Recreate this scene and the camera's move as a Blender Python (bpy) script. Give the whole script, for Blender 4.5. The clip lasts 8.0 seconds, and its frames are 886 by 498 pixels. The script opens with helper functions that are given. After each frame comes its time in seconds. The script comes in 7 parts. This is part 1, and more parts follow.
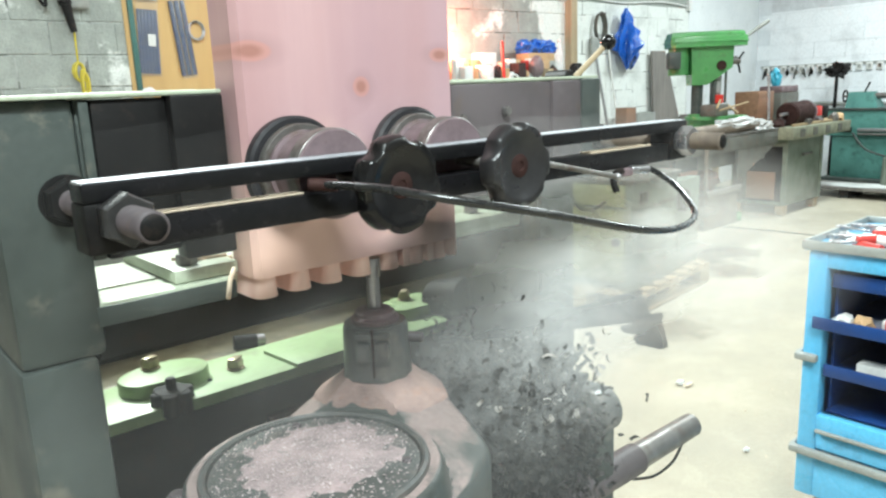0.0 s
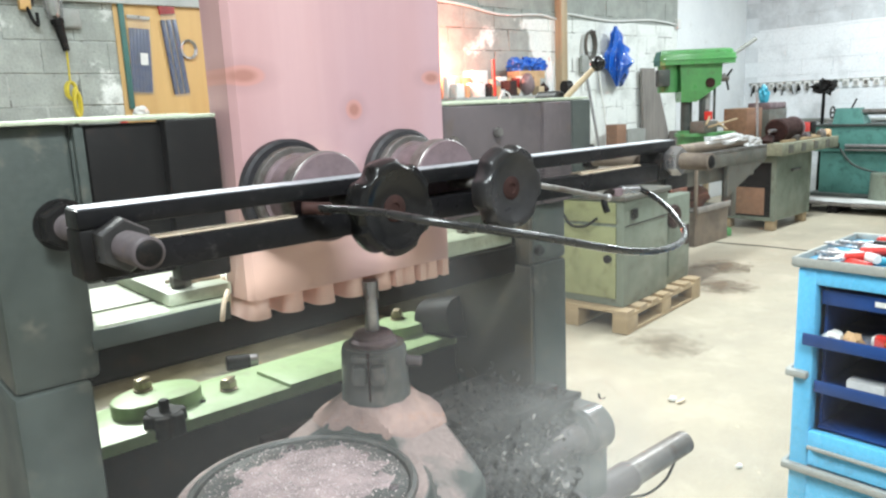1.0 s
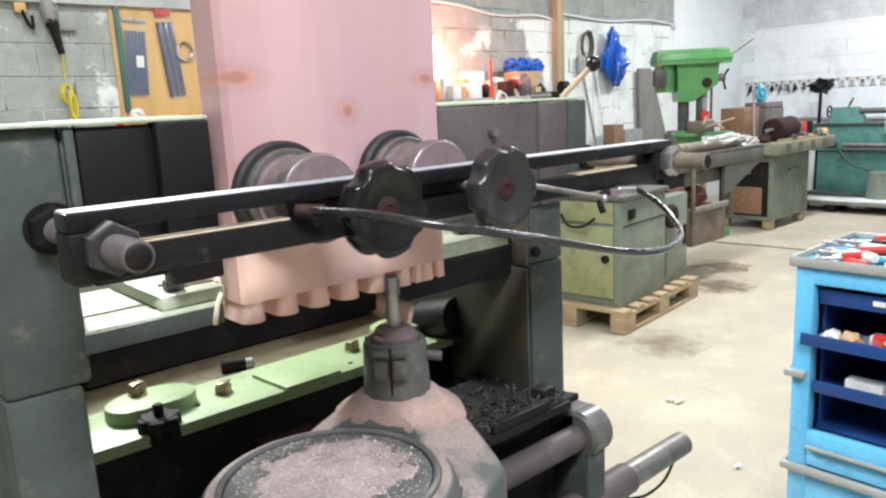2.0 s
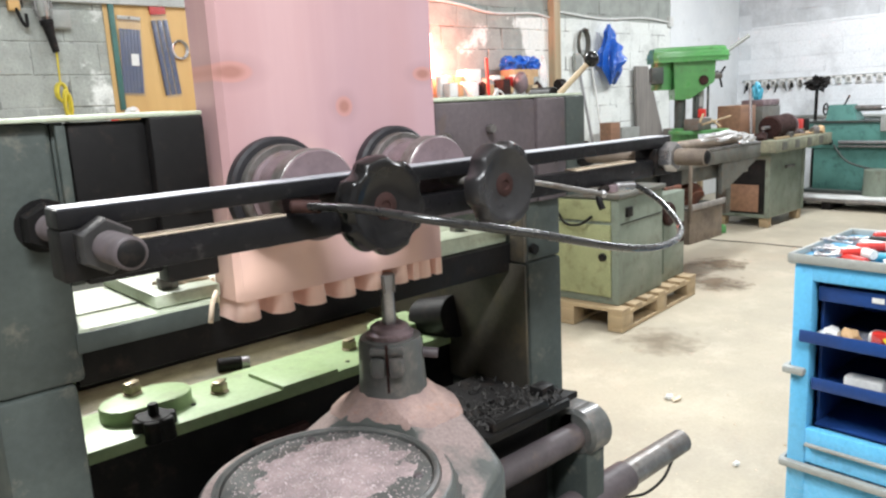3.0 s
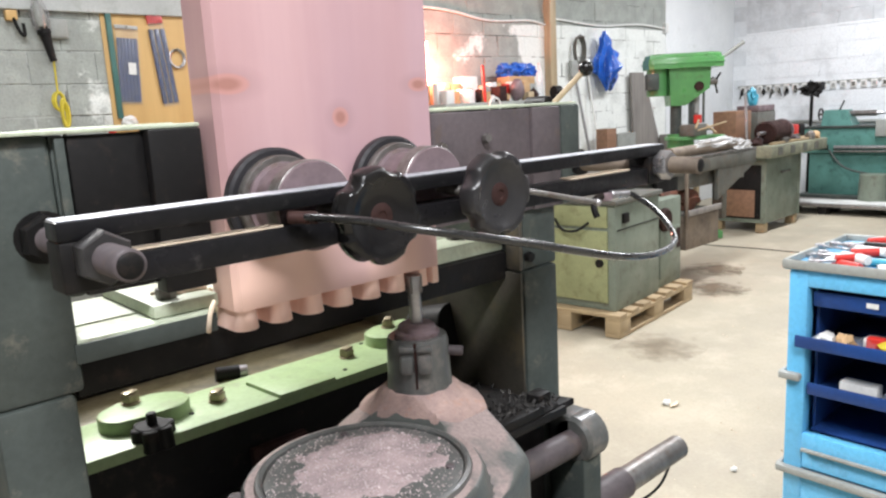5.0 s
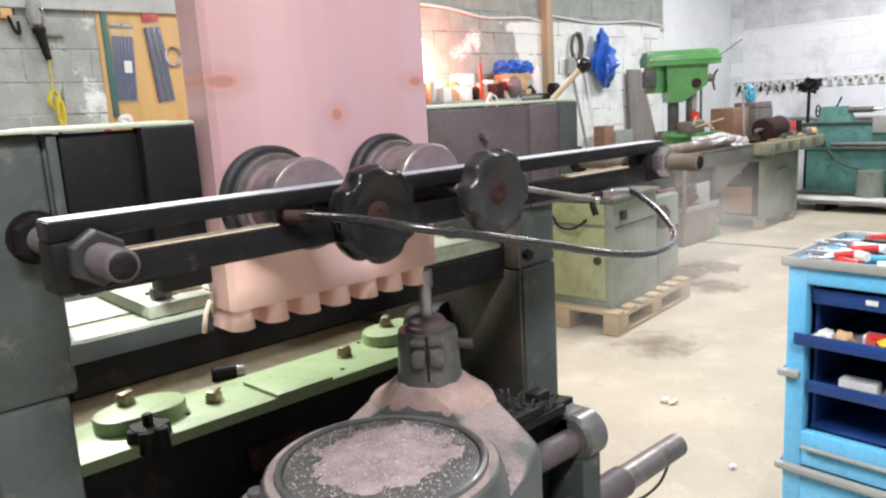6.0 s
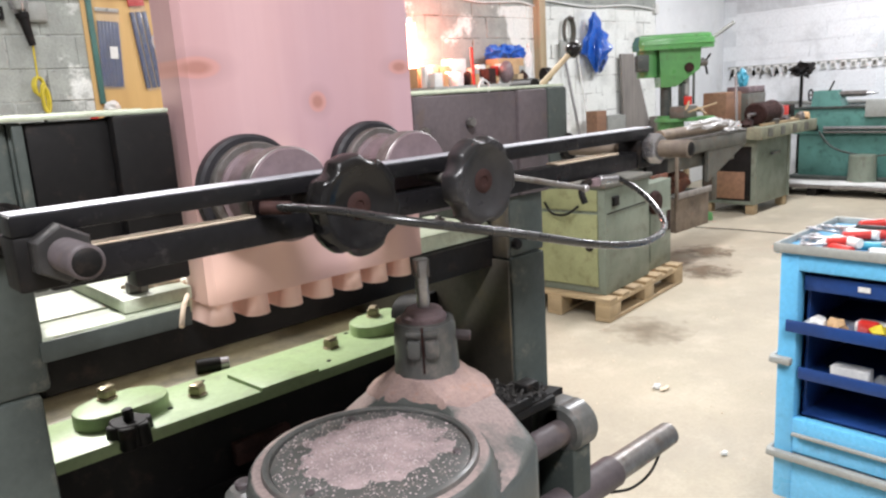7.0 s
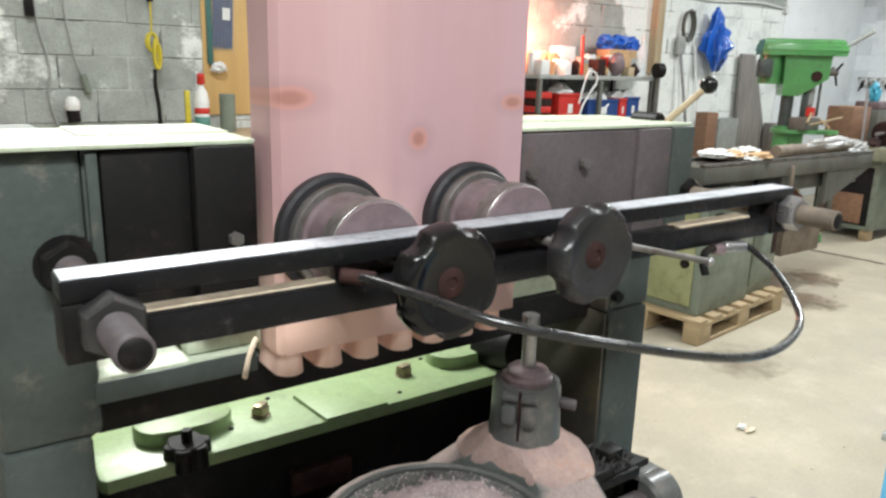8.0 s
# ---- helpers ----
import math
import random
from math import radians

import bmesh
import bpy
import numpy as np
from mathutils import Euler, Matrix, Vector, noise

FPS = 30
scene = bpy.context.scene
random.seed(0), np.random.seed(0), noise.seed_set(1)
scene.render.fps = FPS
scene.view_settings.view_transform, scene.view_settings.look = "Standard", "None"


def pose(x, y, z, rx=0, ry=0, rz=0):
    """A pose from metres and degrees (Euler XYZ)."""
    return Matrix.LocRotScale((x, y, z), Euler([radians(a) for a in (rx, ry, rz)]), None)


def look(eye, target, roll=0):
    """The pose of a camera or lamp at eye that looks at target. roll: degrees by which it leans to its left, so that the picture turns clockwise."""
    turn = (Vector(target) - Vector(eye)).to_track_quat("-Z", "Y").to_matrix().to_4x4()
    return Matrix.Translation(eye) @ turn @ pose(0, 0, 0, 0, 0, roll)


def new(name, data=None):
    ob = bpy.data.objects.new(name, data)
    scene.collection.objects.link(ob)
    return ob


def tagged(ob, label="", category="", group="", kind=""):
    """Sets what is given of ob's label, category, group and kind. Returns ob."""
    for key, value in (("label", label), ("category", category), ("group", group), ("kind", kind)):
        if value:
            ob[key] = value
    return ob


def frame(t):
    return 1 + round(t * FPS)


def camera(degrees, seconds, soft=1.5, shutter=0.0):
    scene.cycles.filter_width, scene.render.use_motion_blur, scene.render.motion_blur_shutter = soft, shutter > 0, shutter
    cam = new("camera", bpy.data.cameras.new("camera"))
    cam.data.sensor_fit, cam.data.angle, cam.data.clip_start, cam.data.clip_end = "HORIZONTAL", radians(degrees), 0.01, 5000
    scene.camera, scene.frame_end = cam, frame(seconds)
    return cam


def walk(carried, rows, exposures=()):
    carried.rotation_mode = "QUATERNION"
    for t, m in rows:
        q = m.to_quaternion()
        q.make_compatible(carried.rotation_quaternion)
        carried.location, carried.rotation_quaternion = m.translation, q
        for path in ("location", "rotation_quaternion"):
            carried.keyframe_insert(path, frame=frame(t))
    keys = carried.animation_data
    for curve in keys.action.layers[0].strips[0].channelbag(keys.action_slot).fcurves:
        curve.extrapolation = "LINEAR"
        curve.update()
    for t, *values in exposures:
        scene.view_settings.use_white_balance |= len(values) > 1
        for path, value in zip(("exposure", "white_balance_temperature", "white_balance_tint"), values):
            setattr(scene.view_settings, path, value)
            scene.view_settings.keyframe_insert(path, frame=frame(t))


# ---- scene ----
cam = camera(62.3, 8.0, soft=2.3, shutter=0.4)
PATH = [
    (0, (0.087, 0.152, 1.405), (1.359, 1.636, 0.979), -2.4),
    (0.5, (0.083, 0.149, 1.411), (1.374, 1.625, 1.015), -2.4),
    (1, (0.082, 0.147, 1.415), (1.377, 1.622, 1.03), -2.5),
    (1.5, (0.086, 0.146, 1.416), (1.382, 1.622, 1.034), -2.7),
    (3, (0.097, 0.159, 1.409), (1.402, 1.625, 1.023), -2.9),
    (3.5, (0.098, 0.159, 1.411), (1.401, 1.626, 1.022), -3.0),
    (4, (0.094, 0.15, 1.417), (1.398, 1.621, 1.051), -3.2),
    (4.5, (0.093, 0.148, 1.416), (1.404, 1.614, 1.05), -3.1),
    (6, (0.1, 0.159, 1.414), (1.416, 1.617, 1.038), -3.3),
    (6.5, (0.119, 0.152, 1.415), (1.449, 1.599, 1.04), -3.3),
    (7, (0.129, 0.171, 1.415), (1.451, 1.613, 1.0), -3.5),
    (7.5, (0.187, 0.209, 1.470), (1.354, 1.763, 1.001), -2.5),
    (7.7, (0.202, 0.223, 1.502), (1.297, 1.816, 0.987), -0.3),
    (8, (0.208, 0.29, 1.508), (1.346, 1.863, 1.025), 1.7),
]
walk(cam, [(t, look(eye, target, roll)) for t, eye, target, roll in PATH], exposures=[(0, 0.20, 6150, -3), (0.5, 0.22, 6150, -1), (1.5, 0.20, 6250, 5), (3.0, 0.15, 6350, 9), (4.5, 0.12, 6400, 11), (6.0, 0.08, 6450, 13), (7.2, 0.06, 6500, 14), (8, -0.10, 6450, 5)])

# ---- light ----
world = bpy.data.worlds.new("world")
scene.world = world
world.use_nodes = True
world.node_tree.nodes["Background"].inputs[0].default_value = (0.80, 0.88, 1.0, 1)
world.node_tree.nodes["Background"].inputs[1].default_value = 0.12


def ceiling_lamp(x, y, watts, size=(1.5, 0.5), colour=(0.96, 0.98, 1.0), z=3.72):
    data = bpy.data.lights.new("ceiling_lamp", "AREA")
    data.shape, data.size, data.size_y, data.energy, data.color = "RECTANGLE", size[0], size[1], watts, colour
    ob = new("ceiling_lamp", data)
    ob.matrix_world = pose(x, y, z)
    return ob


LAMPS = [(4.6, 2.2, 150), (8.2, 2.6, 150), (0.8, 3.2, 90), (-0.3, -0.75, 205), (3.4, -1.6, 90)]
for lamp_x, lamp_y, watts in LAMPS:
    ceiling_lamp(lamp_x, lamp_y, watts)
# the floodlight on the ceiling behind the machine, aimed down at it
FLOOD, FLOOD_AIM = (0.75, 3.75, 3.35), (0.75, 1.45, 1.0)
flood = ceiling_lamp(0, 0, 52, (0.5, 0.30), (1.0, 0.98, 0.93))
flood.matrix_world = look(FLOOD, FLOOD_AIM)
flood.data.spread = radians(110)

# ---- materials ----
def nd(nt, kind, **inputs):
    n = nt.nodes.new(kind)
    for key, v in inputs.items():
        n.inputs[key.replace("_", " ")].default_value = v
    return n


def rgba(c):
    return (c[0], c[1], c[2], 1.0)


def mixed(nt, fac, a, b, blend="MIX"):
    m = nt.nodes.new("ShaderNodeMix")
    m.data_type, m.blend_type = "RGBA", blend
    for sock, v in ((m.inputs[0], fac), (m.inputs[6], a), (m.inputs[7], b)):
        if isinstance(v, (int, float)):
            sock.default_value = v
        elif isinstance(v, tuple):
            sock.default_value = rgba(v)
        else:
            nt.links.new(v, sock)
    return m.outputs[2]


def ranged(nt, v, lo, hi, a=0.0, b=1.0):
    m = nt.nodes.new("ShaderNodeMapRange")
    nt.links.new(v, m.inputs[0])
    for k, val in zip((1, 2, 3, 4), (lo, hi, a, b)):
        m.inputs[k].default_value = val
    return m.outputs[0]


def noise_at(nt, vec, scale, detail=4.0, rough=0.6):
    n = nt.nodes.new("ShaderNodeTexNoise")
    n.inputs["Scale"].default_value, n.inputs["Detail"].default_value, n.inputs["Roughness"].default_value = scale, detail, rough
    nt.links.new(vec, n.inputs["Vector"])
    return n.outputs["Fac"]


def start_mat(name):
    m = bpy.data.materials.new(name)
    m.use_nodes = True
    nt = m.node_tree
    bsdf = nt.nodes["Principled BSDF"]
    tc = nt.nodes.new("ShaderNodeTexCoord")
    return m, nt, bsdf, tc.outputs["Object"]


def bumped(nt, bsdf, height, strength, distance=0.002):
    b = nt.nodes.new("ShaderNodeBump")
    b.inputs["Strength"].default_value, b.inputs["Distance"].default_value = strength, distance
    nt.links.new(height, b.inputs["Height"])
    nt.links.new(b.outputs[0], bsdf.inputs["Normal"])


def mat(name, a, b=None, rough=0.55, metal=0.0, scale=6.0, fine=90.0, bump=0.25, stain=None, amount=0.35, vary=0.0, coat=0.0):
    """A painted, metal or plain surface: two tones, fine grain, stains and uneven gloss."""
    m, nt, bsdf, vec = start_mat(name)
    b = b or tuple(v * 0.7 for v in a)
    big, small = noise_at(nt, vec, scale), noise_at(nt, vec, fine, 3.0)
    col = mixed(nt, ranged(nt, big, 0.35, 0.65), a, b)
    col = mixed(nt, ranged(nt, small, 0.3, 0.75, 0.0, 0.35), col, tuple(v * 0.55 for v in b))
    if stain:
        col = mixed(nt, ranged(nt, noise_at(nt, vec, scale * 2.7, 8.0, 0.7), 0.62 - amount * 0.35, 0.72, 0.0, 0.9), col, stain)
    if vary:
        info = nt.nodes.new("ShaderNodeObjectInfo")
        col = mixed(nt, ranged(nt, info.outputs["Random"], 0, 1, 0.0, vary), col, tuple(v * 0.45 for v in a))
    nt.links.new(col, bsdf.inputs["Base Color"])
    nt.links.new(ranged(nt, big, 0.3, 0.7, max(rough - 0.12, 0.05), min(rough + 0.15, 1.0)), bsdf.inputs["Roughness"])
    bsdf.inputs["Metallic"].default_value = metal
    bsdf.inputs["Coat Weight"].default_value = coat
    if bump:
        bumped(nt, bsdf, small, bump)
    return m


def wood(name, light, dark, axis=2, grain=28.0, rough=0.55, knots=(), knot_colour=(0.23, 0.10, 0.055), vary=0.0, warm_lit=None):
    """Sawn wood: long grain along one axis, growth lines and, where given, knots at (x, z, radius)."""
    m, nt, bsdf, vec = start_mat(name)
    mp = nt.nodes.new("ShaderNodeMapping")
    s = [1.0, 1.0, 1.0]
    s[axis] = 0.07
    mp.inputs["Scale"].default_value = s
    nt.links.new(vec, mp.inputs["Vector"])
    lines = noise_at(nt, mp.outputs[0], grain, 3.0, 0.5)
    fibre = noise_at(nt, mp.outputs[0], grain * 9, 2.0)
    col = mixed(nt, ranged(nt, lines, 0.35, 0.68), light, dark)
    col = mixed(nt, ranged(nt, fibre, 0.4, 0.8, 0.0, 0.07), col, tuple(v * 0.7 for v in dark))
    col = mixed(nt, ranged(nt, noise_at(nt, vec, 3.0), 0.4, 0.7, 0.0, 0.3), col, tuple(min(v * 1.12, 0.95) for v in light))
    sep = nt.nodes.new("ShaderNodeSeparateXYZ")
    nt.links.new(vec, sep.inputs[0])
    if warm_lit:
        # warm light on the lower end, as colour: paler, yellower, with a ragged boundary
        tone, z_full, z_none = warm_lit
        height = nt.nodes.new("ShaderNodeMath")
        nt.links.new(sep.outputs[2], height.inputs[0])
        nt.links.new(ranged(nt, lines, 0.3, 0.7, -0.03, 0.03), height.inputs[1])
        col = mixed(nt, ranged(nt, height.outputs[0], z_full, z_none, 0.75, 0.0), col, tone)
        col = mixed(nt, ranged(nt, noise_at(nt, mp.outputs[0], 4.2, 2.0), 0.45, 0.62, 0.0, 0.55), col, (0.45, 0.30, 0.345))
    for kx, kz, r, stretch in knots:
        comb = nt.nodes.new("ShaderNodeCombineXYZ")
        for axis_i, (v, c, k) in enumerate(((sep.outputs[0], kx, 1.0 / stretch), (sep.outputs[2], kz, 1.0))):
            ma = nt.nodes.new("ShaderNodeMath")
            ma.operation = "SUBTRACT"
            nt.links.new(v, ma.inputs[0])
            ma.inputs[1].default_value = c
            mb = nt.nodes.new("ShaderNodeMath")
            mb.operation = "MULTIPLY"
            nt.links.new(ma.outputs[0], mb.inputs[0])
            mb.inputs[1].default_value = k
            nt.links.new(mb.outputs[0], comb.inputs[axis_i])
        ln = nt.nodes.new("ShaderNodeVectorMath")
        ln.operation = "LENGTH"
        nt.links.new(comb.outputs[0], ln.inputs[0])
        halo = ranged(nt, ln.outputs["Value"], r * 0.8, r * 2.2, 0.34, 0.0)
        col = mixed(nt, halo, col, tuple(v * 0.62 for v in dark))
        ring = ranged(nt, ln.outputs["Value"], r * 0.95, r * 1.15, 0.55, 0.0)
        col = mixed(nt, ring, col, tuple(v * 1.7 for v in knot_colour))
        core = ranged(nt, ln.outputs["Value"], r * 0.4, r * 0.8, 0.8, 0.0)
        col = mixed(nt, core, col, knot_colour)
    if vary:
        info = nt.nodes.new("ShaderNodeObjectInfo")
        col = mixed(nt, ranged(nt, info.outputs["Random"], 0, 1, 0.0, vary), col, dark)
    nt.links.new(col, bsdf.inputs["Base Color"])
    bsdf.inputs["Roughness"].default_value = rough
    bumped(nt, bsdf, fibre, 0.12, 0.001)
    return m


def block_wall_mat(name, grey, white, bare, edge=(0.48, 0.56), gaps=0.0):
    """Concrete block, limewashed in patches; bare: a height above which the wash ends."""
    m, nt, bsdf, vec = start_mat(name)
    geo = nt.nodes.new("ShaderNodeNewGeometry")
    pos = geo.outputs["Position"]
    info = nt.nodes.new("ShaderNodeObjectInfo")
    patch = noise_at(nt, pos, 1.15, 7.0, 0.68)
    sep = nt.nodes.new("ShaderNodeSeparateXYZ")
    nt.links.new(pos, sep.inputs[0])
    along = ranged(nt, sep.outputs[0], 5.7, 6.7, 0.045, 0.52)
    high = ranged(nt, sep.outputs[2], 1.55, 2.15, -0.05, 0.06)
    up = ranged(nt, sep.outputs[2], bare - 0.02, bare + 0.04, 0.0, 1.0)
    add = nt.nodes.new("ShaderNodeMath")
    nt.links.new(patch, add.inputs[0])
    nt.links.new(along, add.inputs[1])
    sub = nt.nodes.new("ShaderNodeMath")
    sub.operation = "SUBTRACT"
    both = nt.nodes.new("ShaderNodeMath")
    nt.links.new(add.outputs[0], both.inputs[0])
    mid = nt.nodes.new("ShaderNodeMath")
    nt.links.new(high, mid.inputs[0])
    nt.links.new(ranged(nt, sep.outputs[0], 3.0, 3.8, 0.0, -0.10), mid.inputs[1])
    nt.links.new(mid.outputs[0], both.inputs[1])
    nt.links.new(both.outputs[0], sub.inputs[0])
    nt.links.new(up, sub.inputs[1])
    grain = noise_at(nt, pos, 60.0, 4.0)
    base = mixed(nt, ranged(nt, info.outputs["Random"], 0, 1, 0.0, 0.3), grey, tuple(v * 0.62 for v in grey))
    base = mixed(nt, ranged(nt, noise_at(nt, pos, 7.0, 6.0), 0.4, 0.7, 0.0, 0.6), base, tuple(v * 1.35 for v in grey))
    col = mixed(nt, ranged(nt, sub.outputs[0], edge[0], edge[1]), base, white)
    col = mixed(nt, ranged(nt, grain, 0.45, 0.8, 0.0, 0.35), col, tuple(v * 0.5 for v in grey))
    col = mixed(nt, ranged(nt, noise_at(nt, pos, 2.6, 5.0, 0.6), 0.52, 0.66, 0.0, 0.30), col, tuple(v * 0.62 for v in grey))
    pits = noise_at(nt, pos, 16.0, 5.0, 0.65)
    col = mixed(nt, ranged(nt, pits, 0.66, 0.74, 0.0, 0.6), col, tuple(v * 0.3 for v in grey))
    if gaps:
        col = mixed(nt, ranged(nt, noise_at(nt, pos, 3.4, 4.0, 0.6), 0.50, 0.56, 0.0, gaps), col, (0.045, 0.043, 0.04))
    nt.links.new(col, bsdf.inputs["Base Color"])
    bsdf.inputs["Roughness"].default_value = 0.9
    high_low = nt.nodes.new("ShaderNodeMath")
    nt.links.new(grain, high_low.inputs[0])
    nt.links.new(pits, high_low.inputs[1])
    bumped(nt, bsdf, high_low.outputs[0], 0.6, 0.010)
    return m


def floor_mat():
    m, nt, bsdf, vec = start_mat("dusty_concrete")
    pos = vec
    col = mixed(nt, ranged(nt, noise_at(nt, pos, 0.9, 6.0, 0.65), 0.35, 0.68), (0.44, 0.39, 0.295), (0.335, 0.30, 0.235))
    col = mixed(nt, ranged(nt, noise_at(nt, pos, 3.1, 8.0, 0.7), 0.5, 0.72, 0.0, 0.55), col, (0.57, 0.51, 0.405))
    col = mixed(nt, ranged(nt, noise_at(nt, pos, 1.7, 8.0, 0.75), 0.6, 0.72, 0.0, 0.6), col, (0.25, 0.21, 0.15))
    fine = noise_at(nt, pos, 70.0, 4.0)
    col = mixed(nt, ranged(nt, fine, 0.4, 0.8, 0.0, 0.3), col, (0.24, 0.21, 0.16))
    nt.links.new(col, bsdf.inputs["Base Color"])
    nt.links.new(ranged(nt, noise_at(nt, pos, 2.0), 0.3, 0.7, 0.45, 0.75), bsdf.inputs["Roughness"])
    bumped(nt, bsdf, fine, 0.3, 0.003)
    return m


def glow(name, colour, strength):
    m = bpy.data.materials.new(name)
    m.use_nodes = True
    b = m.node_tree.nodes["Principled BSDF"]
    b.inputs["Emission Color"].default_value, b.inputs["Emission Strength"].default_value = rgba(colour), strength
    b.inputs["Base Color"].default_value = rgba(colour)
    return m


def dusted(name, paint, dust):
    """Painted casting with sawdust settled on what faces up."""
    m, nt, bsdf, vec = start_mat(name)
    geo = nt.nodes.new("ShaderNodeNewGeometry")
    sep = nt.nodes.new("ShaderNodeSeparateXYZ")
    nt.links.new(geo.outputs["Normal"], sep.inputs[0])
    add = nt.nodes.new("ShaderNodeMath")
    nt.links.new(ranged(nt, sep.outputs[2], 0.45, 0.95, -0.25, 0.30), add.inputs[0])
    nt.links.new(noise_at(nt, vec, 9.0, 6.0, 0.65), add.inputs[1])
    lie = ranged(nt, add.outputs[0], 0.62, 0.78)
    fine = noise_at(nt, vec, 170.0, 4.0)
    base = mixed(nt, ranged(nt, noise_at(nt, vec, 7.0), 0.35, 0.65), paint, tuple(v * 0.7 for v in paint))
    powder = mixed(nt, ranged(nt, fine, 0.35, 0.7), dust, tuple(v * 0.72 for v in dust))
    nt.links.new(mixed(nt, lie, base, powder), bsdf.inputs["Base Color"])
    nt.links.new(ranged(nt, lie, 0.0, 1.0, 0.36, 0.95), bsdf.inputs["Roughness"])
    bumped(nt, bsdf, fine, 0.4, 0.002)
    return m


def clear(name, colour=(0.9, 0.95, 1.0), rough=0.12, alpha=0.3):
    """Thin clear plastic film or glass."""
    m, nt, bsdf, vec = start_mat(name)
    bsdf.inputs["Base Color"].default_value, bsdf.inputs["Roughness"].default_value = rgba(colour), rough
    bsdf.inputs["Alpha"].default_value = alpha
    bumped(nt, bsdf, noise_at(nt, vec, 40.0), 0.6, 0.004)
    return m


def dust_mat(density):
    """Fine airborne sawdust: thin at its rim, streaky inside."""
    m, nt, bsdf, vec = start_mat("airborne_sawdust")
    g = nt.nodes.new("ShaderNodeTexGradient")
    g.gradient_type = "SPHERICAL"
    nt.links.new(vec, g.inputs[0])
    soft = ranged(nt, g.outputs["Fac"], 0.0, 0.75, 0.0, density)
    streak = ranged(nt, noise_at(nt, vec, 2.6, 6.0, 0.6), 0.25, 0.75, 0.25, 1.0)
    mu = nt.nodes.new("ShaderNodeMath")
    mu.operation = "MULTIPLY"
    nt.links.new(soft, mu.inputs[0])
    nt.links.new(streak, mu.inputs[1])
    through_light = nt.nodes.new("ShaderNodeBsdfTranslucent")
    back = nt.nodes.new("ShaderNodeBsdfDiffuse")
    for s in (through_light, back):
        s.inputs["Color"].default_value = (0.93, 0.92, 0.90, 1)
    both = nt.nodes.new("ShaderNodeMixShader")
    nt.links.new(back.outputs[0], both.inputs[1])
    nt.links.new(through_light.outputs[0], both.inputs[2])
    gap = nt.nodes.new("ShaderNodeBsdfTransparent")
    veil = nt.nodes.new("ShaderNodeMixShader")
    nt.links.new(mu.outputs[0], veil.inputs[0])
    nt.links.new(gap.outputs[0], veil.inputs[1])
    nt.links.new(both.outputs[0], veil.inputs[2])
    nt.links.new(veil.outputs[0], nt.nodes["Material Output"].inputs["Surface"])
    nt.nodes.remove(bsdf)
    return m


def stain_mat(name, depth):
    """Oil soaked into concrete, thinning out towards a ragged rim."""
    m, nt, bsdf, vec = start_mat(name)
    ln = nt.nodes.new("ShaderNodeVectorMath")
    ln.operation = "LENGTH"
    nt.links.new(vec, ln.inputs[0])
    far = nt.nodes.new("ShaderNodeMath")
    nt.links.new(ln.outputs["Value"], far.inputs[0])
    nt.links.new(ranged(nt, noise_at(nt, vec, 7.0, 6.0, 0.65), 0.3, 0.7, -0.14, 0.14), far.inputs[1])
    nt.links.new(ranged(nt, far.outputs[0], 0.04, 0.26, depth, 0.0), bsdf.inputs["Alpha"])
    nt.links.new(mixed(nt, ranged(nt, noise_at(nt, vec, 20.0), 0.35, 0.7), (0.13, 0.085, 0.05), (0.23, 0.17, 0.11)), bsdf.inputs["Base Color"])
    bsdf.inputs["Roughness"].default_value = 0.5
    return m


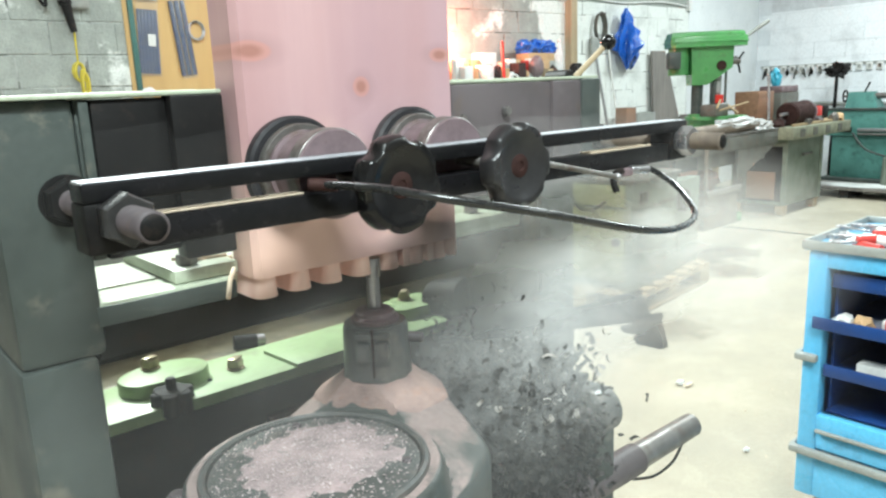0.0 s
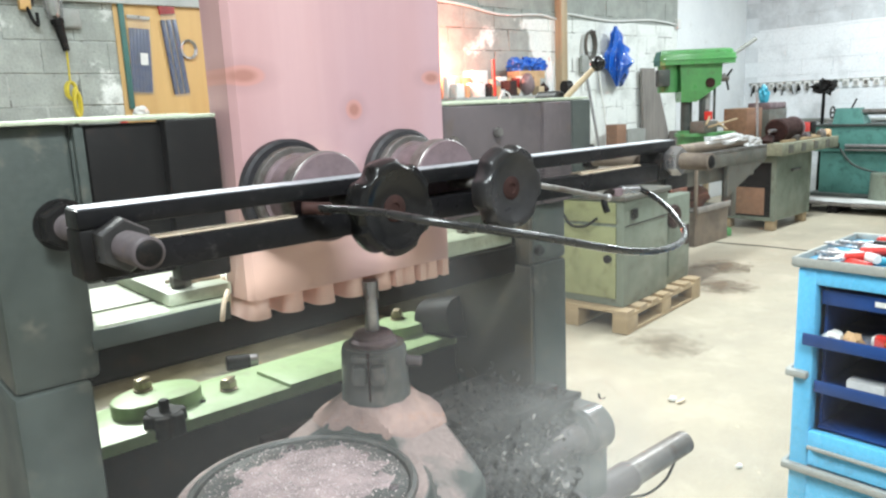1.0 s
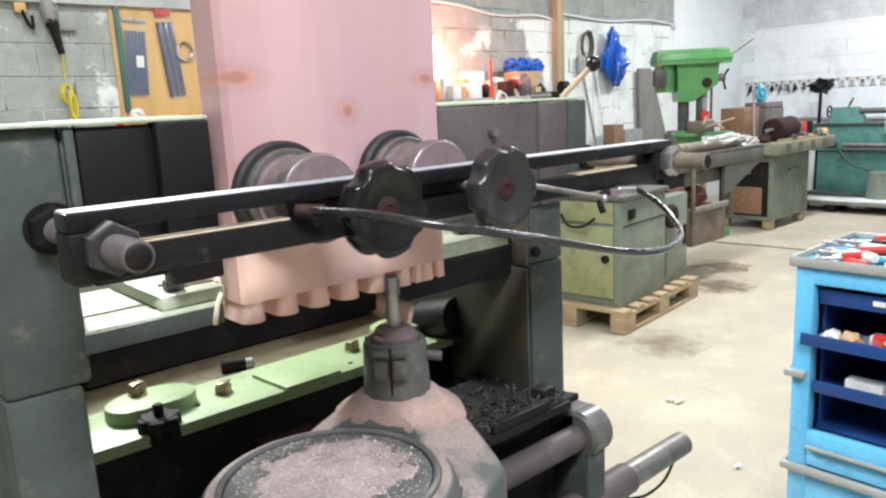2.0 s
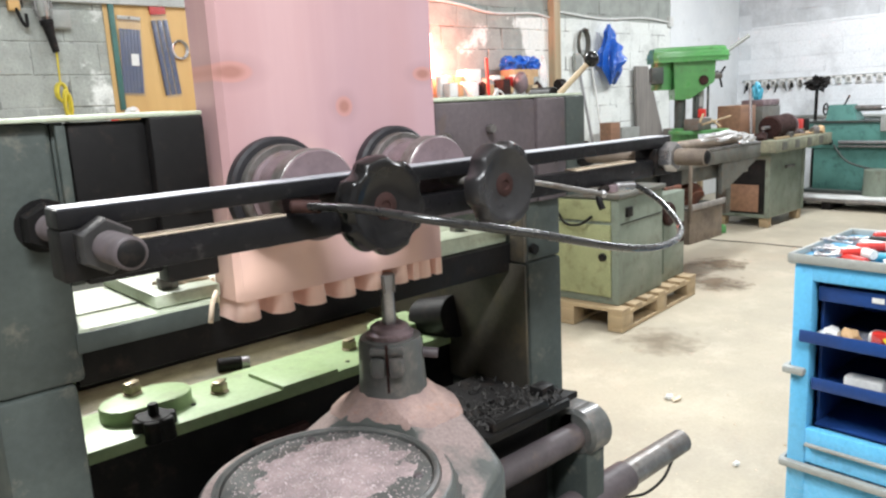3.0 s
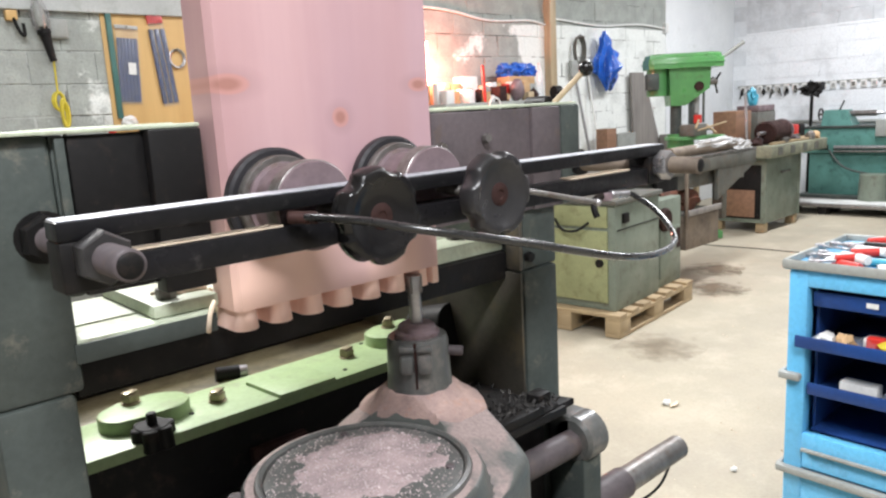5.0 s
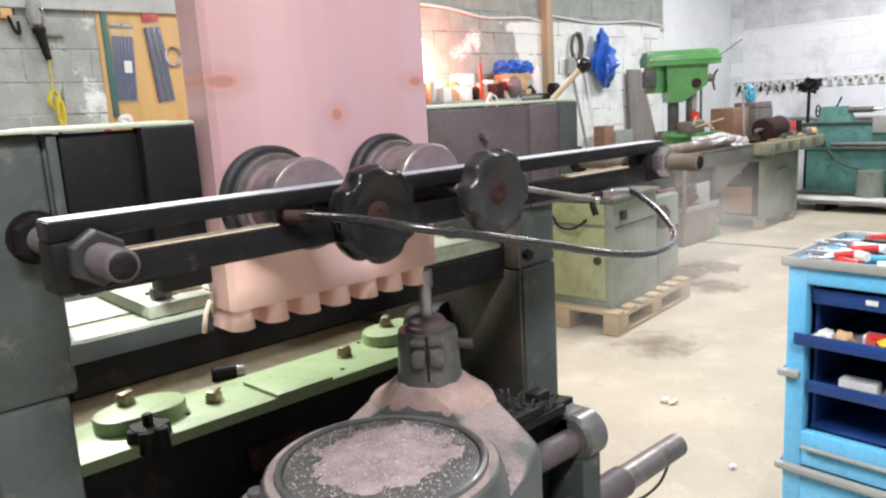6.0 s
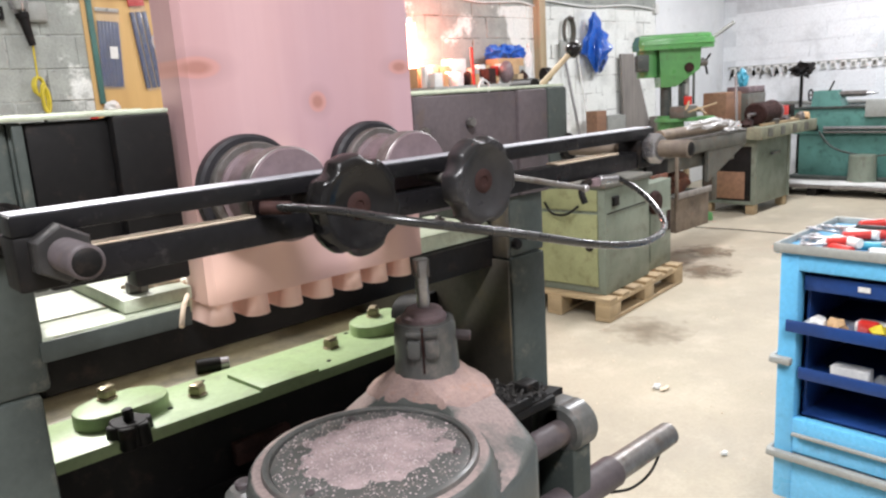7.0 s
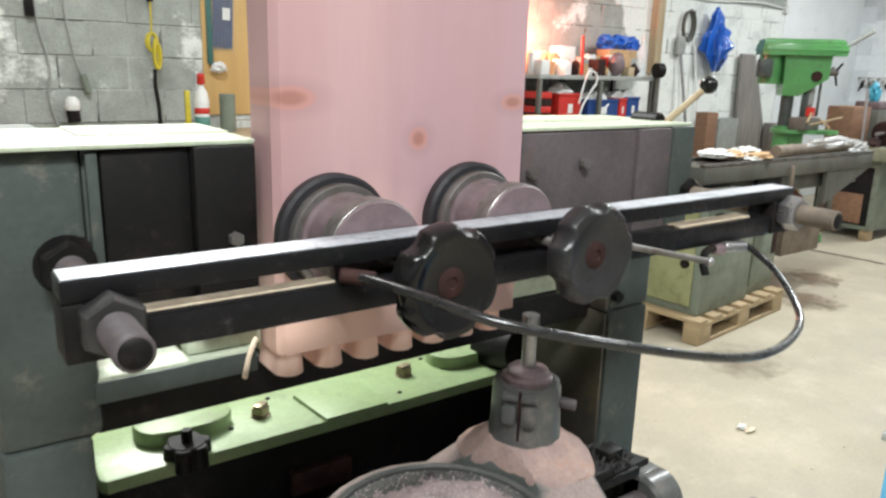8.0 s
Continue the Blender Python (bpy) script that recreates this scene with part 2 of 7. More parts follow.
M = dict(
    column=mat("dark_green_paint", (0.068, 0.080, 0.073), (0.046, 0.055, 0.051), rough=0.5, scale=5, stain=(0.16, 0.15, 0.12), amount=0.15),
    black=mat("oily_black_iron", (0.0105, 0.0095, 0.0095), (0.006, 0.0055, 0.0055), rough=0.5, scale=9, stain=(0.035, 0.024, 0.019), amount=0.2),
    brown_iron=mat("brown_oxidised_iron", (0.25, 0.185, 0.20), (0.165, 0.12, 0.13), rough=0.42, metal=0.2, scale=14, stain=(0.11, 0.07, 0.05), amount=0.3),
    fence=mat("grimy_brown_steel", (0.115, 0.094, 0.10), (0.066, 0.055, 0.058), rough=0.5, scale=7, stain=(0.11, 0.08, 0.065), amount=0.15),
    # pale grey that stands in for the ceiling's reflection on the bar
    bar_top=mat("bar_top_sheen", (0.47, 0.48, 0.52), (0.35, 0.36, 0.39), rough=0.5, metal=0.2, scale=25, stain=(0.05, 0.05, 0.05), amount=0.25),
    steel=mat("dull_steel", (0.26, 0.245, 0.235), (0.16, 0.15, 0.14), rough=0.42, metal=0.6, scale=12, stain=(0.10, 0.065, 0.045), amount=0.35),
    bright=mat("worn_bright_steel", (0.52, 0.51, 0.52), (0.36, 0.35, 0.36), rough=0.34, metal=0.85, scale=20, bump=0.1),
    bar=mat("worn_black_bar", (0.017, 0.016, 0.018), (0.010, 0.010, 0.011), rough=0.36, metal=0.35, scale=18, stain=(0.06, 0.055, 0.055), amount=0.1),
    bar_nut=mat("dark_oiled_nut", (0.075, 0.072, 0.072), (0.045, 0.043, 0.043), rough=0.38, metal=0.5, scale=30),
    knob=mat("glossy_black_bakelite", (0.006, 0.006, 0.007), (0.010, 0.009, 0.009), rough=0.2, scale=15, bump=0.03),
    rubber=mat("black_rubber", (0.020, 0.018, 0.022), (0.012, 0.011, 0.014), rough=0.6, scale=20),
    grease=mat("greasy_dark_steel", (0.085, 0.075, 0.058), (0.042, 0.037, 0.031), rough=0.45, scale=4, stain=(0.115, 0.088, 0.048), amount=0.3),
    hose=mat("shiny_black_hose", (0.012, 0.012, 0.013), (0.02, 0.02, 0.02), rough=0.25, scale=30, bump=0.05, coat=0.4),
    mint=mat("mint_green_enamel", (0.36, 0.47, 0.245), (0.29, 0.39, 0.20), rough=0.42, scale=7, stain=(0.24, 0.27, 0.17), amount=0.2),
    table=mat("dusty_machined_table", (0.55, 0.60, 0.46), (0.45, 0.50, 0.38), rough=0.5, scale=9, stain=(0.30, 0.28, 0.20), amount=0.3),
    strip=mat("oily_tan_strip", (0.30, 0.26, 0.15), (0.20, 0.17, 0.10), rough=0.45, scale=8, stain=(0.09, 0.07, 0.04), amount=0.4),
    casting=mat("grey_painted_casting", (0.118, 0.120, 0.115), (0.078, 0.080, 0.076), rough=0.38, scale=8, stain=(0.19, 0.16, 0.145), amount=0.3, coat=0.2),
    dusted=dusted("sawdust_covered_casting", (0.082, 0.088, 0.082), (0.32, 0.25, 0.235)),
    rust=mat("rusty_hub", (0.046, 0.019, 0.016), (0.022, 0.011, 0.010), rough=0.75, scale=30),
    bolt=mat("yellowed_steel_bolt", (0.42, 0.36, 0.24), (0.28, 0.23, 0.15), rough=0.4, metal=0.5, scale=40),
    sawdust=mat("fine_pink_sawdust", (0.46, 0.355, 0.355), (0.27, 0.215, 0.215), rough=0.95, scale=22, fine=260, bump=0.9, stain=(0.20, 0.18, 0.175), amount=0.12),
    warm_sawdust=mat("packed_sawdust", (0.46, 0.32, 0.275), (0.30, 0.215, 0.20), rough=0.95, scale=16, fine=220, bump=0.9, stain=(0.42, 0.22, 0.15), amount=0.15),
    flake=mat("pale_wood_flake", (0.64, 0.54, 0.54), (0.5, 0.42, 0.41), rough=0.9, scale=60),
    flying=clear("flying_sliver", colour=(0.95, 0.90, 0.82), rough=0.8, alpha=0.75),
    steel_chip=mat("pale_curled_chip", (0.42, 0.39, 0.36), (0.28, 0.26, 0.24), rough=0.6, scale=60),
    chip=mat("pine_chip", (0.80, 0.68, 0.52), (0.66, 0.52, 0.38), rough=0.8, scale=40),
    dark_chip=mat("oily_wood_chips", (0.042, 0.038, 0.036), (0.018, 0.017, 0.016), rough=0.85, scale=60, fine=300),
    # the board's colour holds the warmer light on its lower end
    pine=wood("planed_pine", (0.53, 0.335, 0.345), (0.455, 0.27, 0.275), grain=12, warm_lit=((0.90, 0.605, 0.48), 0.08, 0.25), knots=((-0.178, 0.353, 0.0135, 2.3), (0.004, 0.300, 0.0145, 1.0), (0.166, 0.347, 0.011, 1.9)), knot_colour=(0.33, 0.15, 0.12)),
    pine_end=wood("fresh_cut_pine", (0.92, 0.64, 0.55), (0.85, 0.56, 0.47), grain=60),
    ply=wood("plywood", (0.62, 0.40, 0.16), (0.52, 0.32, 0.12), axis=2, grain=9),
    timber=wood("weathered_timber", (0.46, 0.36, 0.23), (0.34, 0.26, 0.16), axis=2),
    plank=wood("grey_plank", (0.25, 0.23, 0.21), (0.17, 0.155, 0.145), axis=2, rough=0.8),
    pallet=wood("pallet_wood", (0.42, 0.31, 0.175), (0.28, 0.205, 0.12), axis=1, grain=14, vary=0.5),
    crate=wood("brown_crate_wood", (0.25, 0.135, 0.08), (0.17, 0.09, 0.055), axis=0),
    block=block_wall_mat("limewashed_block", (0.34, 0.36, 0.335), (0.80, 0.82, 0.79), 2.24, edge=(0.545, 0.60)),
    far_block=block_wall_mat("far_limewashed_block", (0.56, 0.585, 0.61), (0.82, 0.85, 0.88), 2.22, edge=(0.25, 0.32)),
    mortar=block_wall_mat("limewashed_mortar", (0.40, 0.415, 0.395), (0.80, 0.82, 0.79), 2.24, edge=(0.545, 0.60), gaps=0.85),
    beam=mat("smooth_concrete", (0.56, 0.58, 0.57), (0.46, 0.48, 0.47), rough=0.85, scale=3, stain=(0.34, 0.35, 0.33), amount=0.25),
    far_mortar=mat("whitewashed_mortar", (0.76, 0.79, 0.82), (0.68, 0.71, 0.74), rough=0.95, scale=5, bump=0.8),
    plaster=mat("white_plaster", (0.80, 0.82, 0.83), (0.72, 0.74, 0.76), rough=0.85, scale=2, stain=(0.55, 0.56, 0.55), amount=0.15),
    floor=floor_mat(),
    ceiling=mat("grey_ceiling", (0.55, 0.56, 0.56), rough=0.9, scale=2),
    rust_plate=mat("red_rusted_steel", (0.24, 0.085, 0.045), (0.13, 0.05, 0.032), rough=0.75, scale=11, stain=(0.06, 0.045, 0.04), amount=0.4),
    brown_panel=mat("stained_brown_panel", (0.25, 0.195, 0.145), (0.165, 0.13, 0.10), rough=0.65, scale=5, stain=(0.08, 0.06, 0.05), amount=0.35),
    bench_top=mat("scuffed_bench_frame", (0.27, 0.275, 0.19), (0.19, 0.195, 0.14), rough=0.55, scale=6, stain=(0.10, 0.09, 0.07), amount=0.35),
    knob_dusty=mat("dusty_black_bakelite", (0.030, 0.029, 0.031), (0.016, 0.015, 0.016), rough=0.34, scale=22, fine=160, bump=0.05),
    olive=mat("olive_enamel", (0.33, 0.345, 0.175), (0.26, 0.275, 0.135), rough=0.45, scale=5, stain=(0.16, 0.15, 0.07), amount=0.25),
    grey_green=mat("grey_green_enamel", (0.21, 0.24, 0.19), (0.16, 0.19, 0.15), rough=0.45, scale=4, stain=(0.09, 0.085, 0.06), amount=0.3),
    stain=stain_mat("oil_soaked_concrete", 0.8), faint_stain=stain_mat("old_oil_mark", 0.42),
    bed=mat("grey_machine_bed", (0.135, 0.135, 0.12), (0.09, 0.092, 0.08), rough=0.5, scale=6, stain=(0.11, 0.075, 0.05), amount=0.4),
    press=mat("bright_green_enamel", (0.105, 0.32, 0.10), (0.075, 0.24, 0.078), rough=0.35, scale=5, coat=0.3, stain=(0.08, 0.13, 0.06), amount=0.15),
    teal=mat("teal_enamel", (0.11, 0.275, 0.24), (0.08, 0.21, 0.185), rough=0.45, scale=4, stain=(0.03, 0.09, 0.08), amount=0.3),
    blue=mat("sky_blue_enamel", (0.16, 0.54, 0.86), (0.13, 0.47, 0.78), rough=0.3, scale=3, coat=0.3, bump=0.05, stain=(0.08, 0.27, 0.48), amount=0.08),
    navy=mat("navy_plastic", (0.018, 0.062, 0.235), (0.013, 0.044, 0.17), rough=0.4, scale=6, bump=0.1),
    grey_plastic=mat("grey_plastic", (0.36, 0.37, 0.35), (0.29, 0.30, 0.28), rough=0.5, scale=8),
    red=mat("red_plastic", (0.62, 0.035, 0.025), (0.48, 0.025, 0.02), rough=0.4, scale=12, bump=0.1),
    yellow=mat("yellow_cable", (0.66, 0.54, 0.035), (0.50, 0.40, 0.03), rough=0.45, scale=30),
    white=mat("white_plastic", (0.80, 0.80, 0.78), (0.70, 0.70, 0.68), rough=0.45, scale=20),
    cyan=mat("cyan_plastic", (0.06, 0.35, 0.48), (0.05, 0.28, 0.40), rough=0.4, scale=20),
    card=mat("brown_cardboard", (0.55, 0.36, 0.19), (0.46, 0.30, 0.16), rough=0.8, scale=10),
    bag=mat("blue_plastic_bag", (0.02, 0.14, 0.62), (0.015, 0.10, 0.48), rough=0.3, scale=25, bump=0.6, coat=0.3),
    film=clear("clear_film", alpha=0.06),
    wrap=clear("grey_wrap", colour=(0.62, 0.62, 0.62), rough=0.25, alpha=0.55),
    glass=clear("clear_glass", rough=0.05, alpha=0.25),
    frame_green=mat("teal_frame", (0.06, 0.17, 0.15), rough=0.5),
    tool_blue=mat("blue_cable_ties", (0.012, 0.030, 0.125), (0.007, 0.014, 0.06), rough=0.3, scale=30),
    heat=glow("heat_lamp_tube", (1.0, 0.42, 0.30), 9.0),
    bulb=glow("frosted_bulb", (1.0, 0.98, 0.92), 0.6),
    dust=dust_mat(0.45), dust_thin=dust_mat(0.26), dust_haze=dust_mat(0.042),
)
for key, level in (("black", 0.2), ("column", 0.3), ("bar", 0.25), ("fence", 0.35), ("knob", 0.38), ("rust", 0.2)):
    M[key].node_tree.nodes["Principled BSDF"].inputs["Specular IOR Level"].default_value = level

# ---- mesh helpers ----
def thing(name, base, label, category, group="", kind=""):
    ob = new(name)
    ob.empty_display_size = 0.05
    ob.matrix_basis = base if isinstance(base, Matrix) else Matrix.Translation(base)
    return tagged(ob, label, category, group, kind)


def root_of(ob):
    while ob.parent:
        ob = ob.parent
    return ob


def finish(name, bm, material, smooth=True):
    bmesh.ops.recalc_face_normals(bm, faces=bm.faces)
    me = bpy.data.meshes.new(name)
    bm.to_mesh(me)
    bm.free()
    me.materials.append(material)
    if smooth:
        me.shade_smooth()
        me.set_sharp_from_angle(angle=radians(38))
    return me


def part(name, bm, material, parent, label="", local=False, smooth=True):
    """Links a bmesh as one mesh under a thing or under a part; coordinates are the world's unless local."""
    if not local:
        bm.transform(root_of(parent).matrix_basis.inverted())
    ob = new(name, finish(name, bm, material, smooth))
    ob.parent = parent
    return tagged(ob, label)


def solo(name, bm, material, label, category, group="", kind="", base=None, smooth=True):
    """A thing of one mesh, with its origin at base."""
    if base is not None:
        bm.transform(Matrix.Translation(Vector(base)).inverted())
    ob = new(name, finish(name, bm, material, smooth))
    if base is not None:
        ob.location = base
    return tagged(ob, label, category, group, kind)


def box(x0, x1, y0, y1, z0, z1, bevel=0.003, bm=None, m=None, seg=2):
    out = bm or bmesh.new()
    r = bmesh.ops.create_cube(out, size=1.0)
    vs = r["verts"]
    bmesh.ops.transform(out, matrix=Matrix.LocRotScale(((x0 + x1) / 2, (y0 + y1) / 2, (z0 + z1) / 2), None, (abs(x1 - x0), abs(y1 - y0), abs(z1 - z0))), verts=vs)
    if bevel:
        es = list({e for v in vs for e in v.link_edges})
        vs = list({v for f in bmesh.ops.bevel(out, geom=es, offset=bevel, segments=seg, affect="EDGES", profile=0.5)["faces"] for v in f.verts} | {v for v in vs if v.is_valid})
    if m:
        bmesh.ops.transform(out, matrix=m, verts=[v for v in vs if v.is_valid])
    return out


def spun(profile, seg=40, bm=None, m=None):
    """Turns (radius, height) pairs about z into a closed body."""
    out = bm or bmesh.new()
    rings = []
    for r, z in profile:
        if r < 1e-6:
            rings.append([out.verts.new((0, 0, z))])
        else:
            rings.append([out.verts.new((r * math.cos(2 * math.pi * i / seg), r * math.sin(2 * math.pi * i / seg), z)) for i in range(seg)])
    for a, b in zip(rings, rings[1:]):
        for i in range(seg):
            j = (i + 1) % seg
            if len(a) == 1 and len(b) > 1:
                out.faces.new((a[0], b[i], b[j]))
            elif len(b) == 1 and len(a) > 1:
                out.faces.new((a[i], a[j], b[0]))
            elif len(a) > 1:
                out.faces.new((a[i], a[j], b[j], b[i]))
    if m:
        bmesh.ops.transform(out, matrix=m, verts=[v for r in rings for v in r])
    return out


def aim(p, q):
    """The pose that takes z from p towards q."""
    d = Vector(q) - Vector(p)
    return Matrix.Translation(p) @ d.to_track_quat("Z", "Y").to_matrix().to_4x4()


def rod(p, q, r, r2=None, seg=20, bevel=0.002, bm=None):
    length = (Vector(q) - Vector(p)).length
    r2 = r if r2 is None else r2
    b = min(bevel, r * 0.4, length * 0.3)
    return spun([(0, 0), (r - b, 0), (r, b), (r2, length - b), (r2 - b, length), (0, length)], seg, bm, aim(p, q))


def threaded(p, q, r, pitch=0.004, seg=20):
    length = (Vector(q) - Vector(p)).length
    n = int(length / pitch)
    prof = [(0, 0), (r * 0.8, 0)]
    for i in range(n):
        prof += [(r * 0.93, (i + 0.25) * pitch), (r, (i + 0.75) * pitch)]
    prof += [(r * 0.8, length), (0, length)]
    return spun(prof, seg, None, aim(p, q))


def hexnut(centre, way, flats, height, hole=0.0):
    r = flats / math.sqrt(3)
    c, w = Vector(centre), Vector(way).normalized()
    m = aim(c - w * height / 2, c + w * height / 2)
    bm = bmesh.new()
    tops = []
    for rr, z in ((r * 0.9, 0.0), (r, height * 0.12), (r, height * 0.88), (r * 0.9, height)):
        tops.append([bm.verts.new((rr * math.cos(math.pi * (i + 0.5) / 3), rr * math.sin(math.pi * (i + 0.5) / 3), z)) for i in range(6)])
    for a, b in zip(tops, tops[1:]):
        for i in range(6):
            bm.faces.new((a[i], a[(i + 1) % 6], b[(i + 1) % 6], b[i]))
    bm.faces.new(tops[0])
    bm.faces.new(tops[-1])
    bm.transform(m)
    return bm


def tube(points, r, seg=10, closed=False, steps=8, bm=None):
    """A round tube along a smooth curve through points."""
    pts = [Vector(p) for p in points]
    fine = []
    n = len(pts)
    for i in range(n if closed else n - 1):
        p0, p1, p2, p3 = (pts[(i - 1) % n], pts[i], pts[(i + 1) % n], pts[(i + 2) % n]) if closed else (pts[max(i - 1, 0)], pts[i], pts[i + 1], pts[min(i + 2, n - 1)])
        for s in range(steps):
            u = s / steps
            fine.append(0.5 * (2 * p1 + (p2 - p0) * u + (2 * p0 - 5 * p1 + 4 * p2 - p3) * u * u + (3 * p1 - p0 - 3 * p2 + p3) * u ** 3))
    if not closed:
        fine.append(pts[-1])
    out = bm or bmesh.new()
    rings, up = [], Vector((0.13, 0.21, 1.0)).normalized()
    for i, p in enumerate(fine):
        a = fine[i - 1] if (i or closed) else p
        b = fine[(i + 1) % len(fine)] if (i < len(fine) - 1 or closed) else p
        d = (b - a).normalized()
        side = d.cross(up)
        side = side.normalized() if side.length > 1e-4 else d.orthogonal().normalized()
        up = side.cross(d).normalized()
        rings.append([out.verts.new(p + r * (math.cos(2 * math.pi * k / seg) * side + math.sin(2 * math.pi * k / seg) * up)) for k in range(seg)])
    pairs = list(zip(rings, rings[1:])) + ([(rings[-1], rings[0])] if closed else [])
    for a, b in pairs:
        for k in range(seg):
            out.faces.new((a[k], a[(k + 1) % seg], b[(k + 1) % seg], b[k]))
    if not closed:
        out.faces.new(rings[0][::-1])
        out.faces.new(rings[-1])
    return out


def prism(outline, z0, z1, bevel=0.0, bm=None):
    """An upright body over a plan outline."""
    out = bm or bmesh.new()
    lo = [out.verts.new((x, y, z0)) for x, y in outline]
    hi = [out.verts.new((x, y, z1)) for x, y in outline]
    n = len(outline)
    sides = [out.faces.new((lo[i], lo[(i + 1) % n], hi[(i + 1) % n], hi[i])) for i in range(n)]
    out.faces.new(lo[::-1])
    topf = out.faces.new(hi)
    if bevel:
        bmesh.ops.bevel(out, geom=list(topf.edges), offset=bevel, segments=2, affect="EDGES", profile=0.5)
    return out


def stadium(x0, x1, y, r, n=10):
    pts = []
    for cx, a0 in ((x1, -90), (x0, 90)):
        for i in range(n + 1):
            a = radians(a0 + 180 * i / n)
            pts.append((cx + r * math.cos(a), y + r * math.sin(a)))
    return pts


def hull(points):
    bm = bmesh.new()
    for p in points:
        bm.verts.new(p)
    r = bmesh.ops.convex_hull(bm, input=bm.verts)
    junk = [g for g in r["geom_interior"] if isinstance(g, bmesh.types.BMVert)]
    bmesh.ops.delete(bm, geom=list(set(junk)), context="VERTS")
    return bm


def ring_points(cx, cy, r, z, n=36):
    return [(cx + r * math.cos(2 * math.pi * i / n), cy + r * math.sin(2 * math.pi * i / n), z) for i in range(n)]


def lumpy(cx, cy, cz, rx, ry, rz, seed, amount=0.25, sub=3, floor_z=None):
    bm = bmesh.new()
    bmesh.ops.create_icosphere(bm, subdivisions=sub, radius=1.0)
    for v in bm.verts:
        k = 1 + amount * noise.noise(v.co * 2.3 + Vector((seed, seed * 1.7, 0)))
        v.co = Vector((cx + v.co.x * rx * k, cy + v.co.y * ry * k, cz + v.co.z * rz * k))
        if floor_z is not None and v.co.z < floor_z:
            v.co.z = floor_z
    return bm

# ---- setting ----
WALL_Y, WALL_X, HEIGHT = 5.3, 10.44, 3.9


def setting(name, bm, material, label, smooth=False):
    return tagged(new(name, finish(name, bm, material, smooth)), label, name.split("_")[0], kind="structure")


floor_bm = bmesh.new()
bmesh.ops.create_grid(floor_bm, x_segments=40, y_segments=40, size=9.0)
for v in floor_bm.verts:
    v.co = Vector((v.co.x + 3.0, v.co.y - 0.5, 0.004 * noise.noise(v.co * 0.8) - 0.004))
setting("floor", floor_bm, M["floor"], "dusty beige concrete workshop floor with oil stains", True)
setting("ceiling", box(-5.0, WALL_X + 0.2, -6.2, WALL_Y + 0.2, HEIGHT, HEIGHT + 0.15, 0), M["ceiling"], "plain grey workshop ceiling")
wall_long = setting("wall_north", box(-5.0, WALL_X, WALL_Y - 0.030, WALL_Y + 0.25, 0, HEIGHT, 0), M["mortar"], "concrete block wall, limewashed in patches over bare grey")
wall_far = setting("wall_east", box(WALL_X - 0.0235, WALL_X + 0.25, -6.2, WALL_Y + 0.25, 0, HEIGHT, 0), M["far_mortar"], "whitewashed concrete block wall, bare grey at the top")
setting("wall_west", box(-5.2, -5.0, -6.2, WALL_Y + 0.25, 0, HEIGHT, 0), M["plaster"], "plain white plastered wall")
setting("wall_south", box(-5.0, WALL_X + 0.25, -6.4, -6.2, 0, HEIGHT, 0), M["plaster"], "plain white plastered wall")

for lamp_x, lamp_y, watts in LAMPS:
    fixture = thing("ceiling_light", (lamp_x, lamp_y, 3.9), "white ceiling light fitting with two tubes", "ceiling light", "ceiling lights")
    part("housing", box(lamp_x - 0.78, lamp_x + 0.78, lamp_y - 0.28, lamp_y + 0.28, 3.80, 3.9, 0.01), M["white"], fixture)
    for dy in (-0.12, 0.12):
        part("tube", rod((lamp_x - 0.72, lamp_y + dy, 3.765), (lamp_x + 0.72, lamp_y + dy, 3.765), 0.018), M["bulb"], fixture)

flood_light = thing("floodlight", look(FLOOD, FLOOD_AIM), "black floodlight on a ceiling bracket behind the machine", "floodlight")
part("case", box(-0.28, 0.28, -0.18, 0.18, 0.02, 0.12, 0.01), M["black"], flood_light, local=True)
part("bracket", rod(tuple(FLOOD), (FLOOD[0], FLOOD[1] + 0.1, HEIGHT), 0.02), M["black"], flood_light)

# ---- the dovetailing machine ----
machine = thing("dovetailing_machine", (0.8, 1.45, 0), "heavy dark green dovetailing machine with mint green slides", "machine")
for x0, x1, foot in ((0.246, 0.349, 0.336), (1.212, 1.318, 1.314)):
    col = part("column", box(x0, x1, 1.148, 1.50, 1.08, 1.412, 0.008), M["column"], machine)
    part("foot_step", box(x0 - 0.004, foot, 1.144, 1.74, 0.0, 1.08, 0.008), M["column"], col)
part("fence_block", box(0.366, 0.462, 1.142, 1.17, 1.205, 1.410, 0.004), M["black"], machine)
part("fence_block", box(0.462, 0.536, 1.128, 1.165, 1.190, 1.412, 0.004), M["black"], machine)
part("fence_block", box(0.968, 1.235, 1.140, 1.17, 1.205, 1.412, 0.004), M["fence"], machine)
part("fence_block", box(1.235, 1.325, 1.134, 1.175, 1.205, 1.413, 0.005), M["fence"], machine)
part("fence_block", box(1.325, 1.388, 1.132, 1.18, 1.205, 1.415, 0.006), M["column"], machine)
part("web", box(0.349, 0.366, 1.152, 1.36, 1.205, 1.411, 0.003), M["column"], machine)
part("edge_strip", box(0.352, 0.364, 1.140, 1.150, 1.215, 1.408, 0.002), M["column"], machine, "worn bare metal edge")
